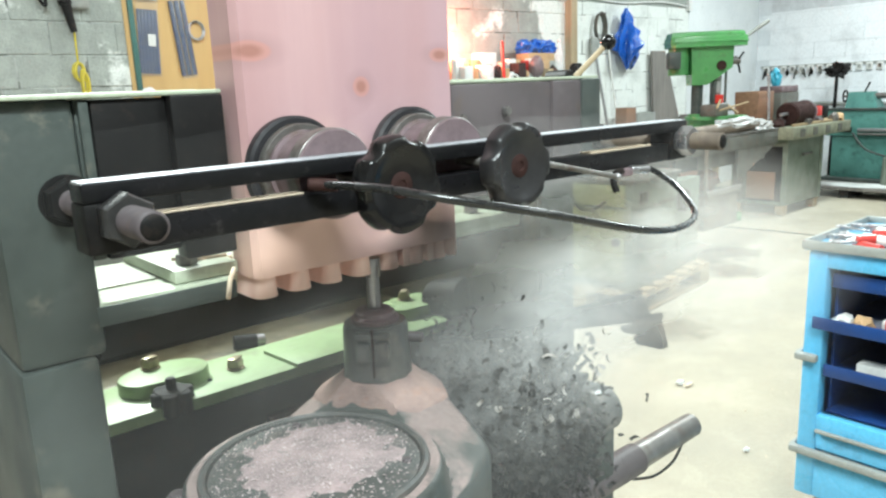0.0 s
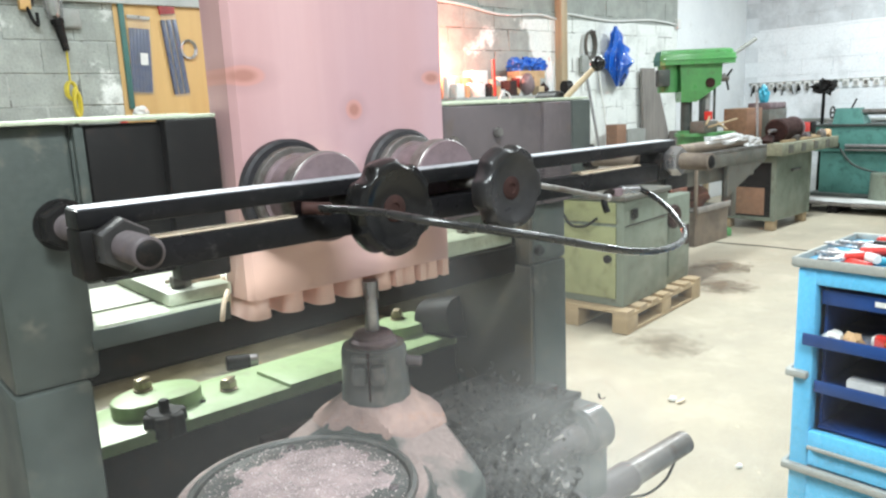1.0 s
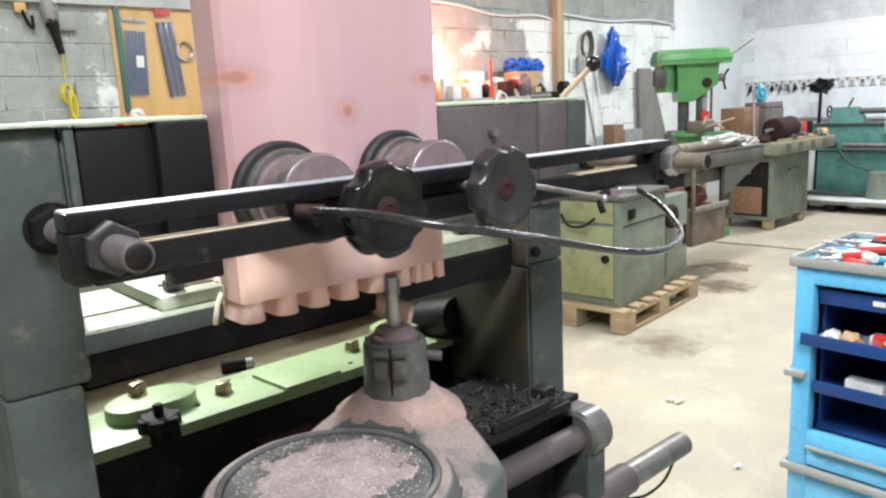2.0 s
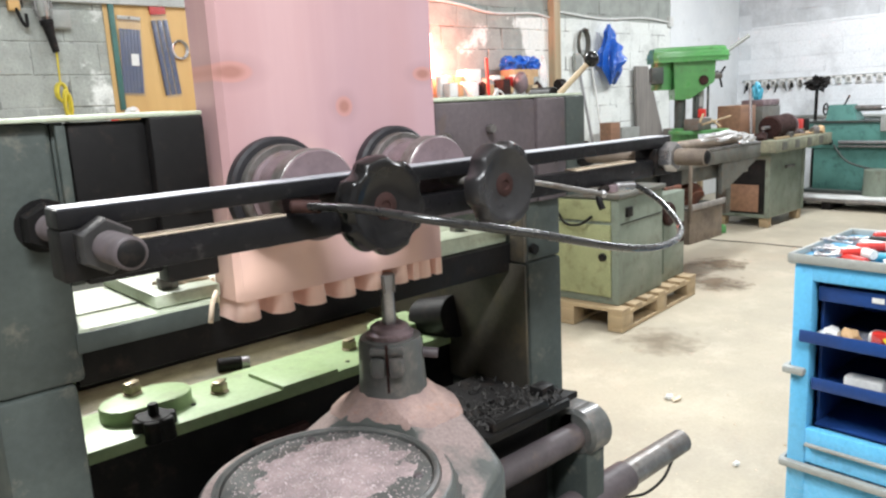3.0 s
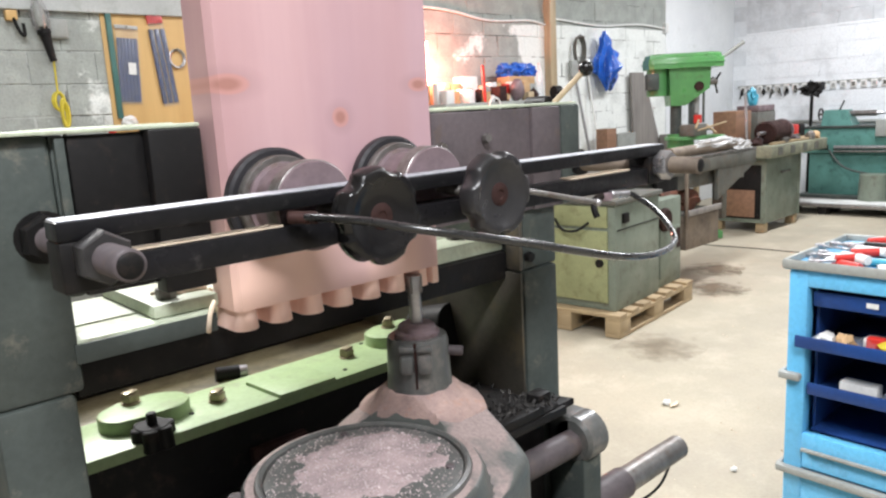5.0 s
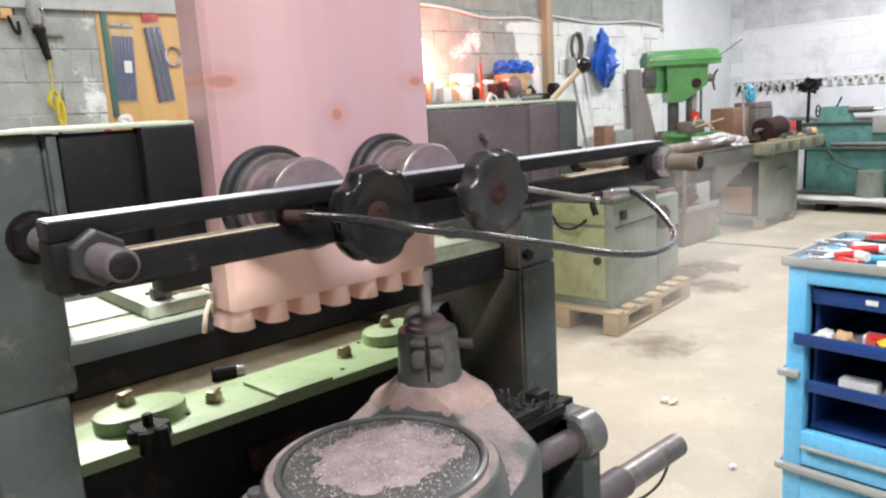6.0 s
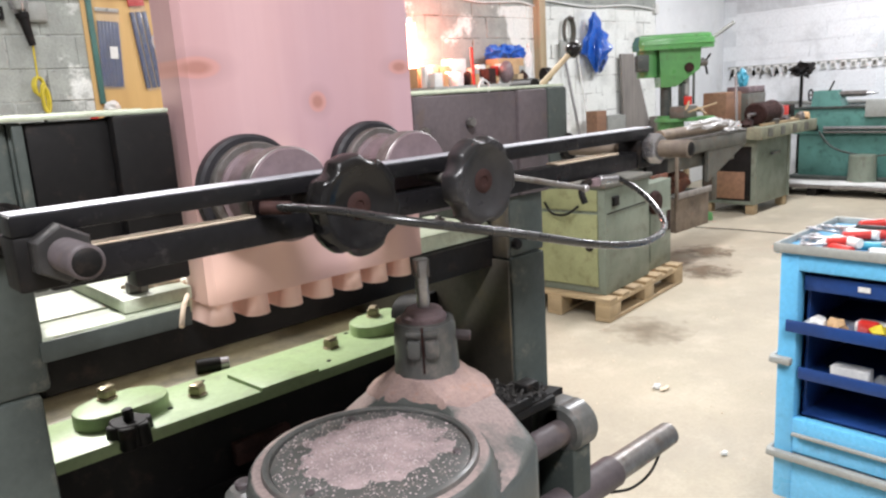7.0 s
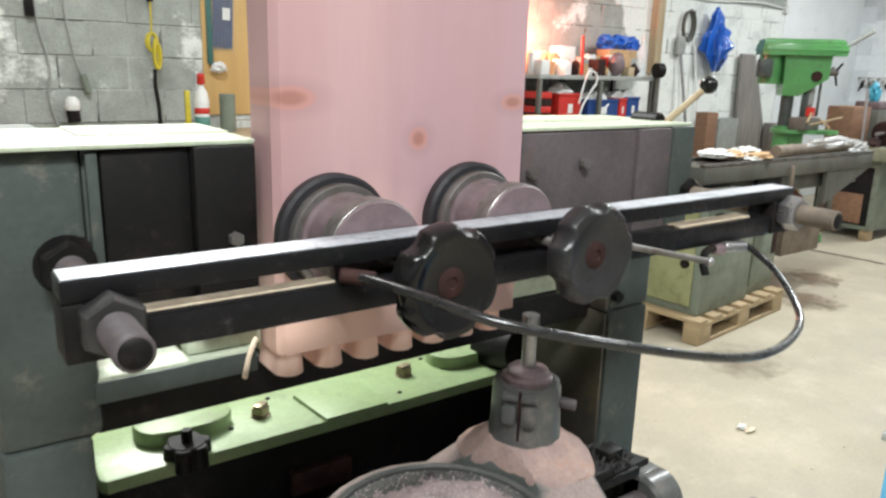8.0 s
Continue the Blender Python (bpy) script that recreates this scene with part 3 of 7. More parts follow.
# the dusty tops of the crossbeam
part("top_plate", box(0.250, 0.538, 1.135, 1.345, 1.412, 1.418, 0.002), M["table"], machine, "dust-covered pale top plate")
part("top_plate", box(0.966, 1.388, 1.140, 1.360, 1.414, 1.420, 0.002), M["table"], machine, "dust-covered pale top plate")
part("ledge", box(0.36, 0.538, 1.225, 1.345, 1.4175, 1.420, 0.001), M["table"], machine)
part("ledge", box(0.975, 1.30, 1.235, 1.35, 1.4195, 1.422, 0.001), M["table"], machine)
for bx, by, bz in ((0.505, 1.120, 1.302), (1.10, 1.132, 1.36), (0.985, 1.132, 1.35)):
    part("screw", hexnut((bx, by, bz), (0, 1, 0), 0.016, 0.012), M["steel"], machine)
# the work table behind the board, in slabs with gaps between them
part("table_slab", box(0.340, 0.536, 1.150, 1.226, 1.120, 1.149, 0.005, seg=2), M["table"], machine, "pale dusty table slab")
part("table_slab", box(0.340, 0.536, 1.232, 1.385, 1.125, 1.150, 0.003), M["table"], machine, "pale dusty table slab")
# darker strip paints the slab front's shade, along with its grime
part("slab_face", box(0.342, 0.536, 1.1455, 1.1495, 1.118, 1.1445, 0.001), M["column"], machine, "grey-green front face of the table, its grime and shade as colour")
part("raised_slab", box(0.452, 0.548, 1.160, 1.385, 1.1505, 1.170, 0.003), M["table"], machine, "raised dusty slab with a bolt")
part("table_slab", box(0.560, 1.21, 1.205, 1.29, 1.118, 1.150, 0.004), M["table"], machine, "pale dusty table slab")
part("table_slab", box(0.560, 1.21, 1.298, 1.385, 1.118, 1.149, 0.004), M["table"], machine, "pale dusty table slab")
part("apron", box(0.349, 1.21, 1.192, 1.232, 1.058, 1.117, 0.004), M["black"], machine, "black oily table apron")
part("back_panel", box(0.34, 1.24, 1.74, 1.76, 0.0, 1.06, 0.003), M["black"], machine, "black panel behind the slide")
part("inner_panel", box(1.201, 1.2075, 1.150, 1.72, 0.78, 1.075, 0.002), M["grease"], machine, "oily brown inner panel")
part("inner_panel", box(1.201, 1.2115, 1.150, 1.19, 1.080, 1.20, 0.002), M["grease"], machine, "oily brown inner panel")
part("apron_bolt", hexnut((1.222, 1.142, 1.108), (0, 1, 0), 0.020, 0.014), M["black"], machine)
part("inner_boss", rod((1.20, 1.36, 0.93), (1.20, 1.48, 0.90), 0.05), M["black"], machine)
for bx, by, bz in ((0.484, 1.192, 1.178), (1.12, 1.262, 1.158)):
    bolt = part("table_bolt", hexnut((bx, by, bz), (0, 0, 1), 0.026, 0.016), M["steel"], machine)
    part("stud", rod((bx, by, bz - 0.008), (bx, by, bz + 0.014), 0.007), M["steel"], bolt)
# the mint green slide below
part("slide", prism([(0.376, 1.400), (0.385, 1.388), (1.31, 1.388), (1.31, 1.560), (0.40, 1.560), (0.376, 1.535)], 0.858, 0.880, 0.005), M["mint"], machine)
part("slide_skirt", box(0.385, 1.31, 1.394, 1.58, 0.70, 0.858, 0.004), M["black"], machine, "black underside of the slide")
part("raised_plate", prism([(0.742, 1.505), (0.752, 1.382), (0.880, 1.382), (0.880, 1.505)], 0.880, 0.888, 0.002), M["mint"], machine)
part("back_strip", box(0.40, 1.31, 1.562, 1.73, 0.80, 0.872, 0.008), M["strip"], machine, "oily tan guide strip")
for bx0, bx1, by in ((0.500, 0.562, 1.496), (1.110, 1.190, 1.505)):
    boss = part("boss", prism(stadium(bx0, bx1, by, 0.052), 0.880, 0.906, 0.005), M["mint"], machine)
for bx, by, bz, turn in ((0.519, 1.530, 0.906, 20), (0.663, 1.472, 0.880, 35), (0.982, 1.487, 0.880, 15), (1.135, 1.528, 0.906, 40)):
    head = part("slide_bolt", rod((bx, by, bz), (bx, by, bz + 0.003), 0.018), M["bolt"], machine, "square-headed bolt on a washer")
    at = Matrix.Translation((bx, by, bz + 0.003)) @ pose(0, 0, 0, 0, 0, turn)
    part("square_head", box(-0.012, 0.012, -0.012, 0.012, 0.0, 0.015, 0.002, None, at), M["bolt"], head)
    part("stem", box(-0.014, 0.014, -0.009, 0.009, 0.015, 0.021, 0.003, None, at), M["bolt"], head)
for px, py in ((0.60, 1.45), (0.70, 1.53), (0.93, 1.42), (1.06, 1.54)):
    part("oil_plug", rod((px, py, 0.8795), (px, py, 0.8815), 0.005), M["black"], machine)
lock = part("lock_knob", rod((0.512, 1.408, 0.862), (0.512, 1.408, 0.902), 0.034, 0.030), M["black"], machine, "black star knob on the slide")
for k in range(6):
    a = k * math.pi / 3
    part("lobe", rod((0.512 + 0.026 * math.cos(a), 1.408 + 0.026 * math.sin(a), 0.860), (0.512 + 0.024 * math.cos(a), 1.408 + 0.024 * math.sin(a), 0.900), 0.014), M["black"], lock)
part("lock_stem", hexnut((0.512, 1.408, 0.912), (0, 0, 1), 0.016, 0.022), M["black"], machine)
fit_a = part("air_fitting", rod((0.722, 1.605, 0.885), (0.770, 1.590, 0.882), 0.016), M["black"], machine, "black air fitting with a bright collar")
part("collar", rod((0.768, 1.590, 0.882), (0.786, 1.584, 0.881), 0.014), M["bright"], fit_a)
# pedestal, saddle and the rods beside the head
part("pedestal", box(0.36, 1.30, 1.44, 1.72, 0.0, 0.70, 0.01), M["column"], machine)
part("saddle", box(0.42, 1.24, 0.80, 1.44, 0.0, 0.52, 0.015), M["column"], machine)
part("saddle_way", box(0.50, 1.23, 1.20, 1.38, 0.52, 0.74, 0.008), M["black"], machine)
part("slide_rail", box(0.68, 0.80, 1.375, 1.395, 0.755, 0.80, 0.004), M["rust"], machine)
part("chip_tray", box(0.98, 1.225, 1.055, 1.30, 0.785, 0.803, 0.003), M["black"], machine)
part("tray_bracket", prism([(1.150, 1.060), (1.262, 1.066), (1.235, 1.140), (1.150, 1.150)], 0.792, 0.806, 0.003), M["black"], machine)
part("tray_clip", box(1.170, 1.212, 1.085, 1.120, 0.806, 0.832, 0.005), M["black"], machine)
part("tray_support", box(1.06, 1.23, 1.12, 1.24, 0.50, 0.785, 0.01), M["black"], machine)
lug = part("lug", rod((1.262, 1.075, 0.706), (1.332, 1.075, 0.706), 0.052, seg=28, bevel=0.008), M["casting"], machine, "rounded grey guide lug")
part("lug_arm", box(1.262, 1.330, 1.075, 1.140, 0.66, 0.757, 0.008), M["casting"], lug)
part("lug_leg", box(1.264, 1.328, 1.045, 1.140, 0.42, 0.706, 0.006), M["column"], lug)
part("guide_rod", rod((0.86, 1.075, 0.700), (1.265, 1.075, 0.700), 0.028), M["fence"], machine)
shaft = part("shaft", rod((1.40, 1.075, 0.532), (1.70, 1.075, 0.532), 0.032, 0.030, bevel=0.004), M["steel"], machine, "dusty rusty round shaft end")
part("shaft_sleeve", rod((1.13, 1.075, 0.532), (1.45, 1.075, 0.532), 0.037), M["fence"], machine)
part("drain_wire", tube([(1.42, 1.06, 0.496), (1.50, 1.055, 0.474), (1.58, 1.055, 0.480), (1.64, 1.065, 0.505)], 0.0035), M["black"], machine)
part("rack_strip", box(1.00, 1.160, 1.058, 1.080, 0.803, 0.822, 0.003), M["black"], machine)
part("tray_screw", rod((1.10, 1.16, 0.803), (1.10, 1.16, 0.813), 0.007), M["black"], machine)

# oily chips heaped on the tray beside the head
rng = random.Random(4)
heap = bmesh.new()
for k in range(520):
    x, y = rng.uniform(0.985, 1.222), 1.06 + min(abs(rng.gauss(0, 0.09)), 0.23)
    s = rng.uniform(0.002, 0.008)
    z = 0.805 + rng.uniform(0, 0.022) * max(0.15, 1 - (y - 1.06) / 0.16)
    m = pose(x, y, z, rng.uniform(-60, 60), rng.uniform(-60, 60), rng.uniform(0, 360))
    bmesh.ops.create_cube(heap, size=1.0, matrix=m @ Matrix.Diagonal((s * 1.8, s * 0.6, s * 0.25, 1)))
solo("wood_chips", heap, M["dark_chip"], "heap of dark oily wood chips on the machine tray", "wood chips", kind="stuff", base=(1.12, 1.15, 0.803), smooth=False)

# lever with a ball grip behind the fence
lever = thing("gear_lever", (1.375, 1.20, 1.415), "brass-coloured lever with a black ball grip on the machine", "lever")
part("pivot", rod((1.368, 1.20, 1.418), (1.368, 1.26, 1.418), 0.017), M["black"], lever)
part("stick", rod((1.372, 1.19, 1.418), (1.428, 1.150, 1.484), 0.0065, 0.006), M["timber"], lever)
part("ball_grip", spun([(0, -0.017), (0.008, -0.0152), (0.0145, -0.009), (0.017, 0), (0.0145, 0.009), (0.008, 0.0152), (0, 0.017)], 20, None, Matrix.Translation((1.432, 1.147, 1.489))), M["knob"], lever)

# ---- clamp frame ----
clamp = thing("bar_clamp", (0.85, 0.965, 1.26), "black steel clamp frame of two bars bolted to the columns", "clamp")
part("upper_bar", box(0.290, 1.410, 0.942, 0.985, 1.306, 1.326, 0.002), M["bar"], clamp)
# thin pale plate paints the bright sheen along the bar's top
part("worn_top", box(0.292, 1.408, 0.944, 0.983, 1.3262, 1.3275, 0.0005), M["bar_top"], clamp, "thin pale plate on the bar, the sheen of its top as colour")
part("lower_bar", box(0.340, 1.350, 0.942, 0.980, 1.252, 1.284, 0.002), M["bar"], clamp)
for x0, x1 in ((0.2895, 0.352), (1.352, 1.4105)):
    part("end_block", box(x0, x1, 0.940, 0.987, 1.252, 1.3055, 0.003), M["black"], clamp)
for sx in (0.326, 1.384):
    stud = part("stud", threaded((sx, 0.850, 1.288), (sx, 1.15, 1.288), 0.0165, 0.003), M["fence" if sx < 1 else "brown_panel"], clamp)
    # black disc paints the shade inside the stud's hollow end
    part("stud_end", spun([(0, 0.0), (0.0105, 0.0), (0.0145, 0.003), (0.0155, 0.006)], 24, None, aim((sx, 0.848, 1.288), (sx, 0.9, 1.288))), M["black"], stud, "black disc for the dark hollow of the stud end")
    part("nut", hexnut((sx, 0.925, 1.288), (0, 1, 0), 0.050, 0.028), M["bar_nut" if sx < 1 else "bright"], clamp)
    part("nut", hexnut((sx, 1.134, 1.288), (0, 1, 0), 0.052, 0.028), M["black"], clamp)
    part("washer", rod((sx, 1.1475, 1.288), (sx, 1.1515, 1.288), 0.034), M["black"], clamp)
part("chip_sliver", box(0.36, 0.55, 0.955, 0.975, 1.2845, 1.2865, 0), M["chip"], clamp, "pale dust line on the bar")
part("chip_sliver", box(1.12, 1.30, 0.950, 0.975, 1.2845, 1.287, 0), M["chip"], clamp, "pale dust line on the bar")


def lobed_wheel(r, thick, lobes=6, seg=120):
    bm = bmesh.new()
    levels = ((0.0, 0.80), (0.004, 0.90), (thick * 0.25, 0.985), (thick * 0.5, 1.0), (thick * 0.78, 0.985), (thick * 0.95, 0.93), (thick, 0.86), (thick - 0.001, 0.74), (thick - 0.006, 0.62), (thick - 0.008, 0.3))
    rings = []
    for z, s in levels:
        ring = []
        for i in range(seg):
            a = 2 * math.pi * i / seg
            notch = max(0.0, (math.cos(lobes * a) - 0.25) / 0.75) ** 0.7
            rr = r * s * (1 - 0.095 * notch * min(max((s - 0.80) / 0.12, 0), 1))
            ring.append(bm.verts.new((rr * math.cos(a), rr * math.sin(a), z)))
        rings.append(ring)
    for a, b in zip(rings, rings[1:]):
        for i in range(seg):
            bm.faces.new((a[i], a[(i + 1) % seg], b[(i + 1) % seg], b[i]))
    bm.faces.new(rings[0][::-1])
    bm.faces.new(rings[-1])
    return bm


def pressure_clamp(x, z, turn, wheel_label):
    root = thing("pressure_clamp", (x, 0.98, z), "brown steel pressure clamp with a black lobed handwheel", "clamp", "pressure clamps")
    face = aim((x, 1.108, z), (x, 0.9, z))
    part("pad", spun([(0, 0), (0.074, 0), (0.077, 0.004), (0.077, 0.018), (0.073, 0.022), (0.056, 0.022), (0, 0.022)], 56, None, face), M["rubber"], root, "black rubber pad")
    part("flange", spun([(0, 0.022), (0.0655, 0.022), (0.0665, 0.024), (0.0665, 0.036), (0.065, 0.038), (0, 0.038)], 56, None, face), M["steel"], root)
    part("cylinder", spun([(0, 0.038), (0.0575, 0.038), (0.0575, 0.042), (0.052, 0.044), (0.052, 0.088), (0.0585, 0.090), (0.060, 0.093), (0.060, 0.118), (0.058, 0.121), (0, 0.121)], 56, None, face), M["brown_iron"], root)
    part("cylinder_rim", spun([(0.0602, 0.092), (0.0612, 0.093), (0.0612, 0.117), (0.0602, 0.118)], 56, None, face), M["steel"], root)
    part("screw", threaded((x + 0.005, 0.99, z - 0.004), (x + 0.022, 0.885, z - 0.010), 0.0085, 0.003, 14), M["steel"], root)
    wheel = part("handwheel", lobed_wheel(0.063, 0.036), M["knob_dusty" if "dusty" in wheel_label else "knob"], root, wheel_label, local=True)
    wheel.matrix_basis = Matrix.Translation((0.022, -0.076, -0.010)) @ pose(0, 0, 0, 90, 0, 0) @ pose(0, 0, 0, 0, 0, turn)
    hub = part("hub", spun([(0, 0.024), (0.0165, 0.024), (0.0172, 0.0285), (0.0150, 0.0300), (0.007, 0.0303), (0.006, 0.0285), (0, 0.0285)], 24), M["rust"], wheel, "rusty hub", local=True)
    part("back_boss", rod((x + 0.022, 0.902, z - 0.010), (x + 0.021, 0.925, z - 0.008), 0.022), M["black"], root)
    return root


pressure_clamp(0.622, 1.300, 12, "glossy black lobed handwheel")
pressure_clamp(0.837, 1.303, 33, "dusty black lobed handwheel with scalloped rim")

hose = thing("air_hose", (0.57, 0.92, 1.29), "shiny black air hose looping between two fittings on the clamp", "hose")
part("tube", tube([(0.552, 0.935, 1.297), (0.566, 0.905, 1.297), (0.583, 0.830, 1.296), (0.620, 0.760, 1.285), (0.729, 0.712, 1.258), (0.893, 0.700, 1.215), (1.031, 0.722, 1.194), (1.158, 0.772, 1.193), (1.240, 0.855, 1.219), (1.265, 0.922, 1.243), (1.250, 0.945, 1.250)], 0.0052, 12), M["hose"], hose)
part("ferrule", rod((1.262, 0.930, 1.245), (1.215, 0.936, 1.248), 0.0085), M["bright"], hose, "bright hose ferrule")
part("ferrule", rod((0.545, 0.935, 1.298), (0.575, 0.912, 1.295), 0.008), M["rust"], hose, "reddish hose ferrule")
part("banjo", rod((1.205, 0.940, 1.238), (1.205, 0.940, 1.2525), 0.014), M["brown_iron"], hose)
part("elbow", tube([(1.205, 0.940, 1.247), (1.170, 0.935, 1.246), (1.150, 0.925, 1.234), (1.150, 0.918, 1.216)], 0.006, 10), M["black"], hose)
wand = thing("tommy_bar", (1.0, 0.92, 1.27), "thin steel clamp handle rod beside the handwheel", "handle")
part("rod", rod((0.895, 0.925, 1.300), (1.106, 0.888, 1.250), 0.0045), M["steel"], wand)
part("tip", rod((1.104, 0.8884, 1.2505), (1.114, 0.8866, 1.248), 0.0062), M["bright"], wand)

# ---- the board in the clamp ----
BX0, BX1, BY0, BY1, SHOULDER, LOW = 0.551, 0.940, 1.108, 1.184, 1.146, 1.114
board = thing("pine_board", (0.75, 1.146, LOW), "wide planed pine board standing upright with dovetail fingers being cut", "board")
part("body", prism([(BX0, BY0 + 0.011), (BX0 + 0.008, BY0), (BX1 - 0.003, BY0), (BX1, BY0 + 0.003), (BX1, BY1), (BX0 + 0.003, BY1), (BX0, BY1 - 0.003)], SHOULDER, 2.35), M["pine"], board, smooth=False)


def finger_mesh():
    """One dovetail finger with a rounded front, wider at its foot."""
    bm = bmesh.new()
    lo, hi = [], []
    for w, z, ring in ((0.0195, LOW, lo), (0.0150, SHOULDER + 0.004, hi)):
        pts = [(w * math.cos(radians(a)), BY0 + 0.004 + w + w * math.sin(radians(a))) for a in range(180, 361, 15)]
        pts += [(w, BY1), (-w, BY1)]
        ring += [bm.verts.new((x, y, z)) for x, y in pts]
    n = len(lo)
    for i in range(n):
        bm.faces.new((lo[i], lo[(i + 1) % n], hi[(i + 1) % n], hi[i]))
    bm.faces.new(lo[::-1])
    bm.faces.new(hi)
    return bm


for fx in (0.572, 0.629, 0.686, 0.743, 0.800, 0.854, 0.906):
    fb = finger_mesh()
    fb.transform(Matrix.Translation((fx, 0, 0)))
    part("finger", fb, M["pine_end"], board, "freshly cut orange-pink finger")
splinters = thing("splinter", (0.55, 1.19, 1.10), "long pale splinters hanging at the corner of the board", "splinter")
part("strand", tube([(0.536, 1.150, 1.160), (0.518, 1.126, 1.150), (0.503, 1.104, 1.131)], 0.0036, 6), M["chip"], splinters)
part("strand", tube([(0.553, 1.196, 1.148), (0.520, 1.20, 1.164), (0.490, 1.205, 1.181)], 0.0045, 6), M["chip"], splinters)
part("strand", tube([(0.503, 1.205, 1.152), (0.528, 1.20, 1.158), (0.555, 1.195, 1.168)], 0.0040, 6), M["chip"], splinters)
part("strand", tube([(0.470, 1.215, 1.176), (0.510, 1.205, 1.172), (0.548, 1.198, 1.172)], 0.0030, 6), M["chip"], splinters)

WASTE = []
for wx0, wx1 in ((0.8195, 0.8345), (0.8735, 0.8865), (0.9255, 0.9395)):
    WASTE.append(solo("wood_waste", box(wx0, wx1, BY0 + 0.002, BY1, LOW + 0.001, SHOULDER - 0.001, 0.001), M["pine_end"], "small block of waste pine between two fingers", "wood waste", "waste between the fingers", base=((wx0 + wx1) / 2, 1.146, LOW)))

# ---- the moving spindle head ----
HX, HY = 0.926, 1.140          # spindle's place for which the head is drawn
ARM, LEAN = 0.236, 34.0        # pivot to spindle, and the arm's turn as drawn
CX, CY = HX - ARM * math.cos(radians(LEAN)), HY - ARM * math.sin(radians(LEAN))
COVER_R = 0.163
head = thing("spindle_head", (HX, HY, 0.52), "grey cast spindle head with a round cover under pink sawdust", "machine head")


def steps(x, *pairs):
    """Straight lines between (x, y) pairs."""
    for (x0, y0), (x1, y1) in zip(pairs, pairs[1:]):
        if x <= x1:
            return y0 + (y1 - y0) * max(0.0, min(1.0, (x - x0) / (x1 - x0)))
    return pairs[-1][1]


def casting_z(x, y):
    """Height of the casting's top: a round wall about the cover, rising to the neck."""
    r, d = math.hypot(x - CX, y - CY), math.hypot(x - HX, y - HY)
    wall = steps(r, (0.0, 0.890), (0.176, 0.890), (0.182, 0.884), (0.187, 0.866), (0.190, 0.836), (0.30, 0.820))
    nose = steps(d, (0.0, 0.932), (0.064, 0.930), (0.082, 0.917), (0.110, 0.900), (0.150, 0.880), (0.21, 0.846), (0.26, 0.82))
    lip = steps(r, (0.163, 0.890), (0.166, 0.894), (0.177, 0.945))
    return min(max(wall, nose), max(lip, wall))


def outline_reach(ring, a):
    """How far a convex outline reaches from the cover's centre at an angle."""
    ux, uy = math.cos(a), math.sin(a)
    best = 0.0
    for (x0, y0), (x1, y1) in zip(ring, ring[1:] + ring[:1]):
        ex, ey = x1 - x0, y1 - y0
        den = ux * ey - uy * ex
        if abs(den) > 1e-9:
            r = ((x0 - CX) * ey - (y0 - CY) * ex) / den
            q = ((x0 - CX) * uy - (y0 - CY) * ux) / den
            if r > 0 and -0.001 <= q <= 1.001:
                best = max(best, r)
    return best


def convex(points):
    """Outline of the convex hull of plan points."""
    pts, out = sorted(set(points)), []
    for way in (pts, pts[::-1]):
        side = []
        for p in way:
            while len(side) > 1 and (side[-1][0] - side[-2][0]) * (p[1] - side[-2][1]) - (side[-1][1] - side[-2][1]) * (p[0] - side[-2][0]) <= 0:
                side.pop()
            side.append(p)
        out += side[:-1]
    return out


foot = [p[:2] for p in ring_points(CX, CY, 0.188, 0, 48) + ring_points(HX, HY, 0.086, 0, 32) + ring_points(HX + 0.055, HY - 0.185, 0.026, 0, 16) + ring_points(CX - 0.165, CY + 0.085, 0.055, 0, 16)]
foot = convex(foot)
body = bmesh.new()
prev = None
for q in (0.0, 0.06, 0.12, 0.18, 0.25, 0.33, 0.42, 0.52, 0.62, 0.72, 0.82, 0.91, 0.97, 1.0, 1.001, 1.002):
    ring = []
    for i in range(144):
        a = 2 * math.pi * i / 144
        reach = outline_reach(foot, a)
        r = COVER_R + (reach - COVER_R) * min(q, 1.0)
        x, y = CX + r * math.cos(a), CY + r * math.sin(a)
        z = casting_z(x, y) - (0.010 if q > 0.99 else 0.003 if q > 0.95 else 0.0)
        if q > 1.0005:
            z = z - 0.05 if q < 1.0015 else 0.56
        ring.append(body.verts.new((x, y, z)))
    if prev:
        for i in range(144):
            body.faces.new((prev[i], prev[(i + 1) % 144], ring[(i + 1) % 144], ring[i]))
    prev = ring
body.faces.new(prev)
part("housing", body, M["dusted"], head)
cover = part("cover", spun([(0, 0.020), (0.142, 0.020), (0.149, 0.018), (0.1505, 0.012), (0.1515, 0.012), (0.152, 0.022), (0.156, 0.0255), (0.161, 0.024), (0.1625, 0.018), (0.1628, -0.03), (0, -0.03)], 72, None, Matrix.Translation((CX, CY, 0.872))), M["casting"], head, "round cover plate with a raised rim")
for a in (75, 200, 320):
    part("cover_screw", rod((CX + 0.130 * math.cos(radians(a)), CY + 0.130 * math.sin(radians(a)), 0.891), (CX + 0.130 * math.cos(radians(a)), CY + 0.130 * math.sin(radians(a)), 0.896), 0.007), M["fence"], cover)
for dx, dy in ((-0.172, 0.080), (-0.105, -0.150)):
    hinge = part("hinge_lug", rod((CX + dx, CY + dy, 0.80), (CX + dx, CY + dy, 0.868), 0.034, 0.028, bevel=0.008), M["casting"], head)
    part("hinge_pin", rod((CX + dx, CY + dy, 0.867), (CX + dx, CY + dy, 0.878), 0.013), M["fence"], hinge)
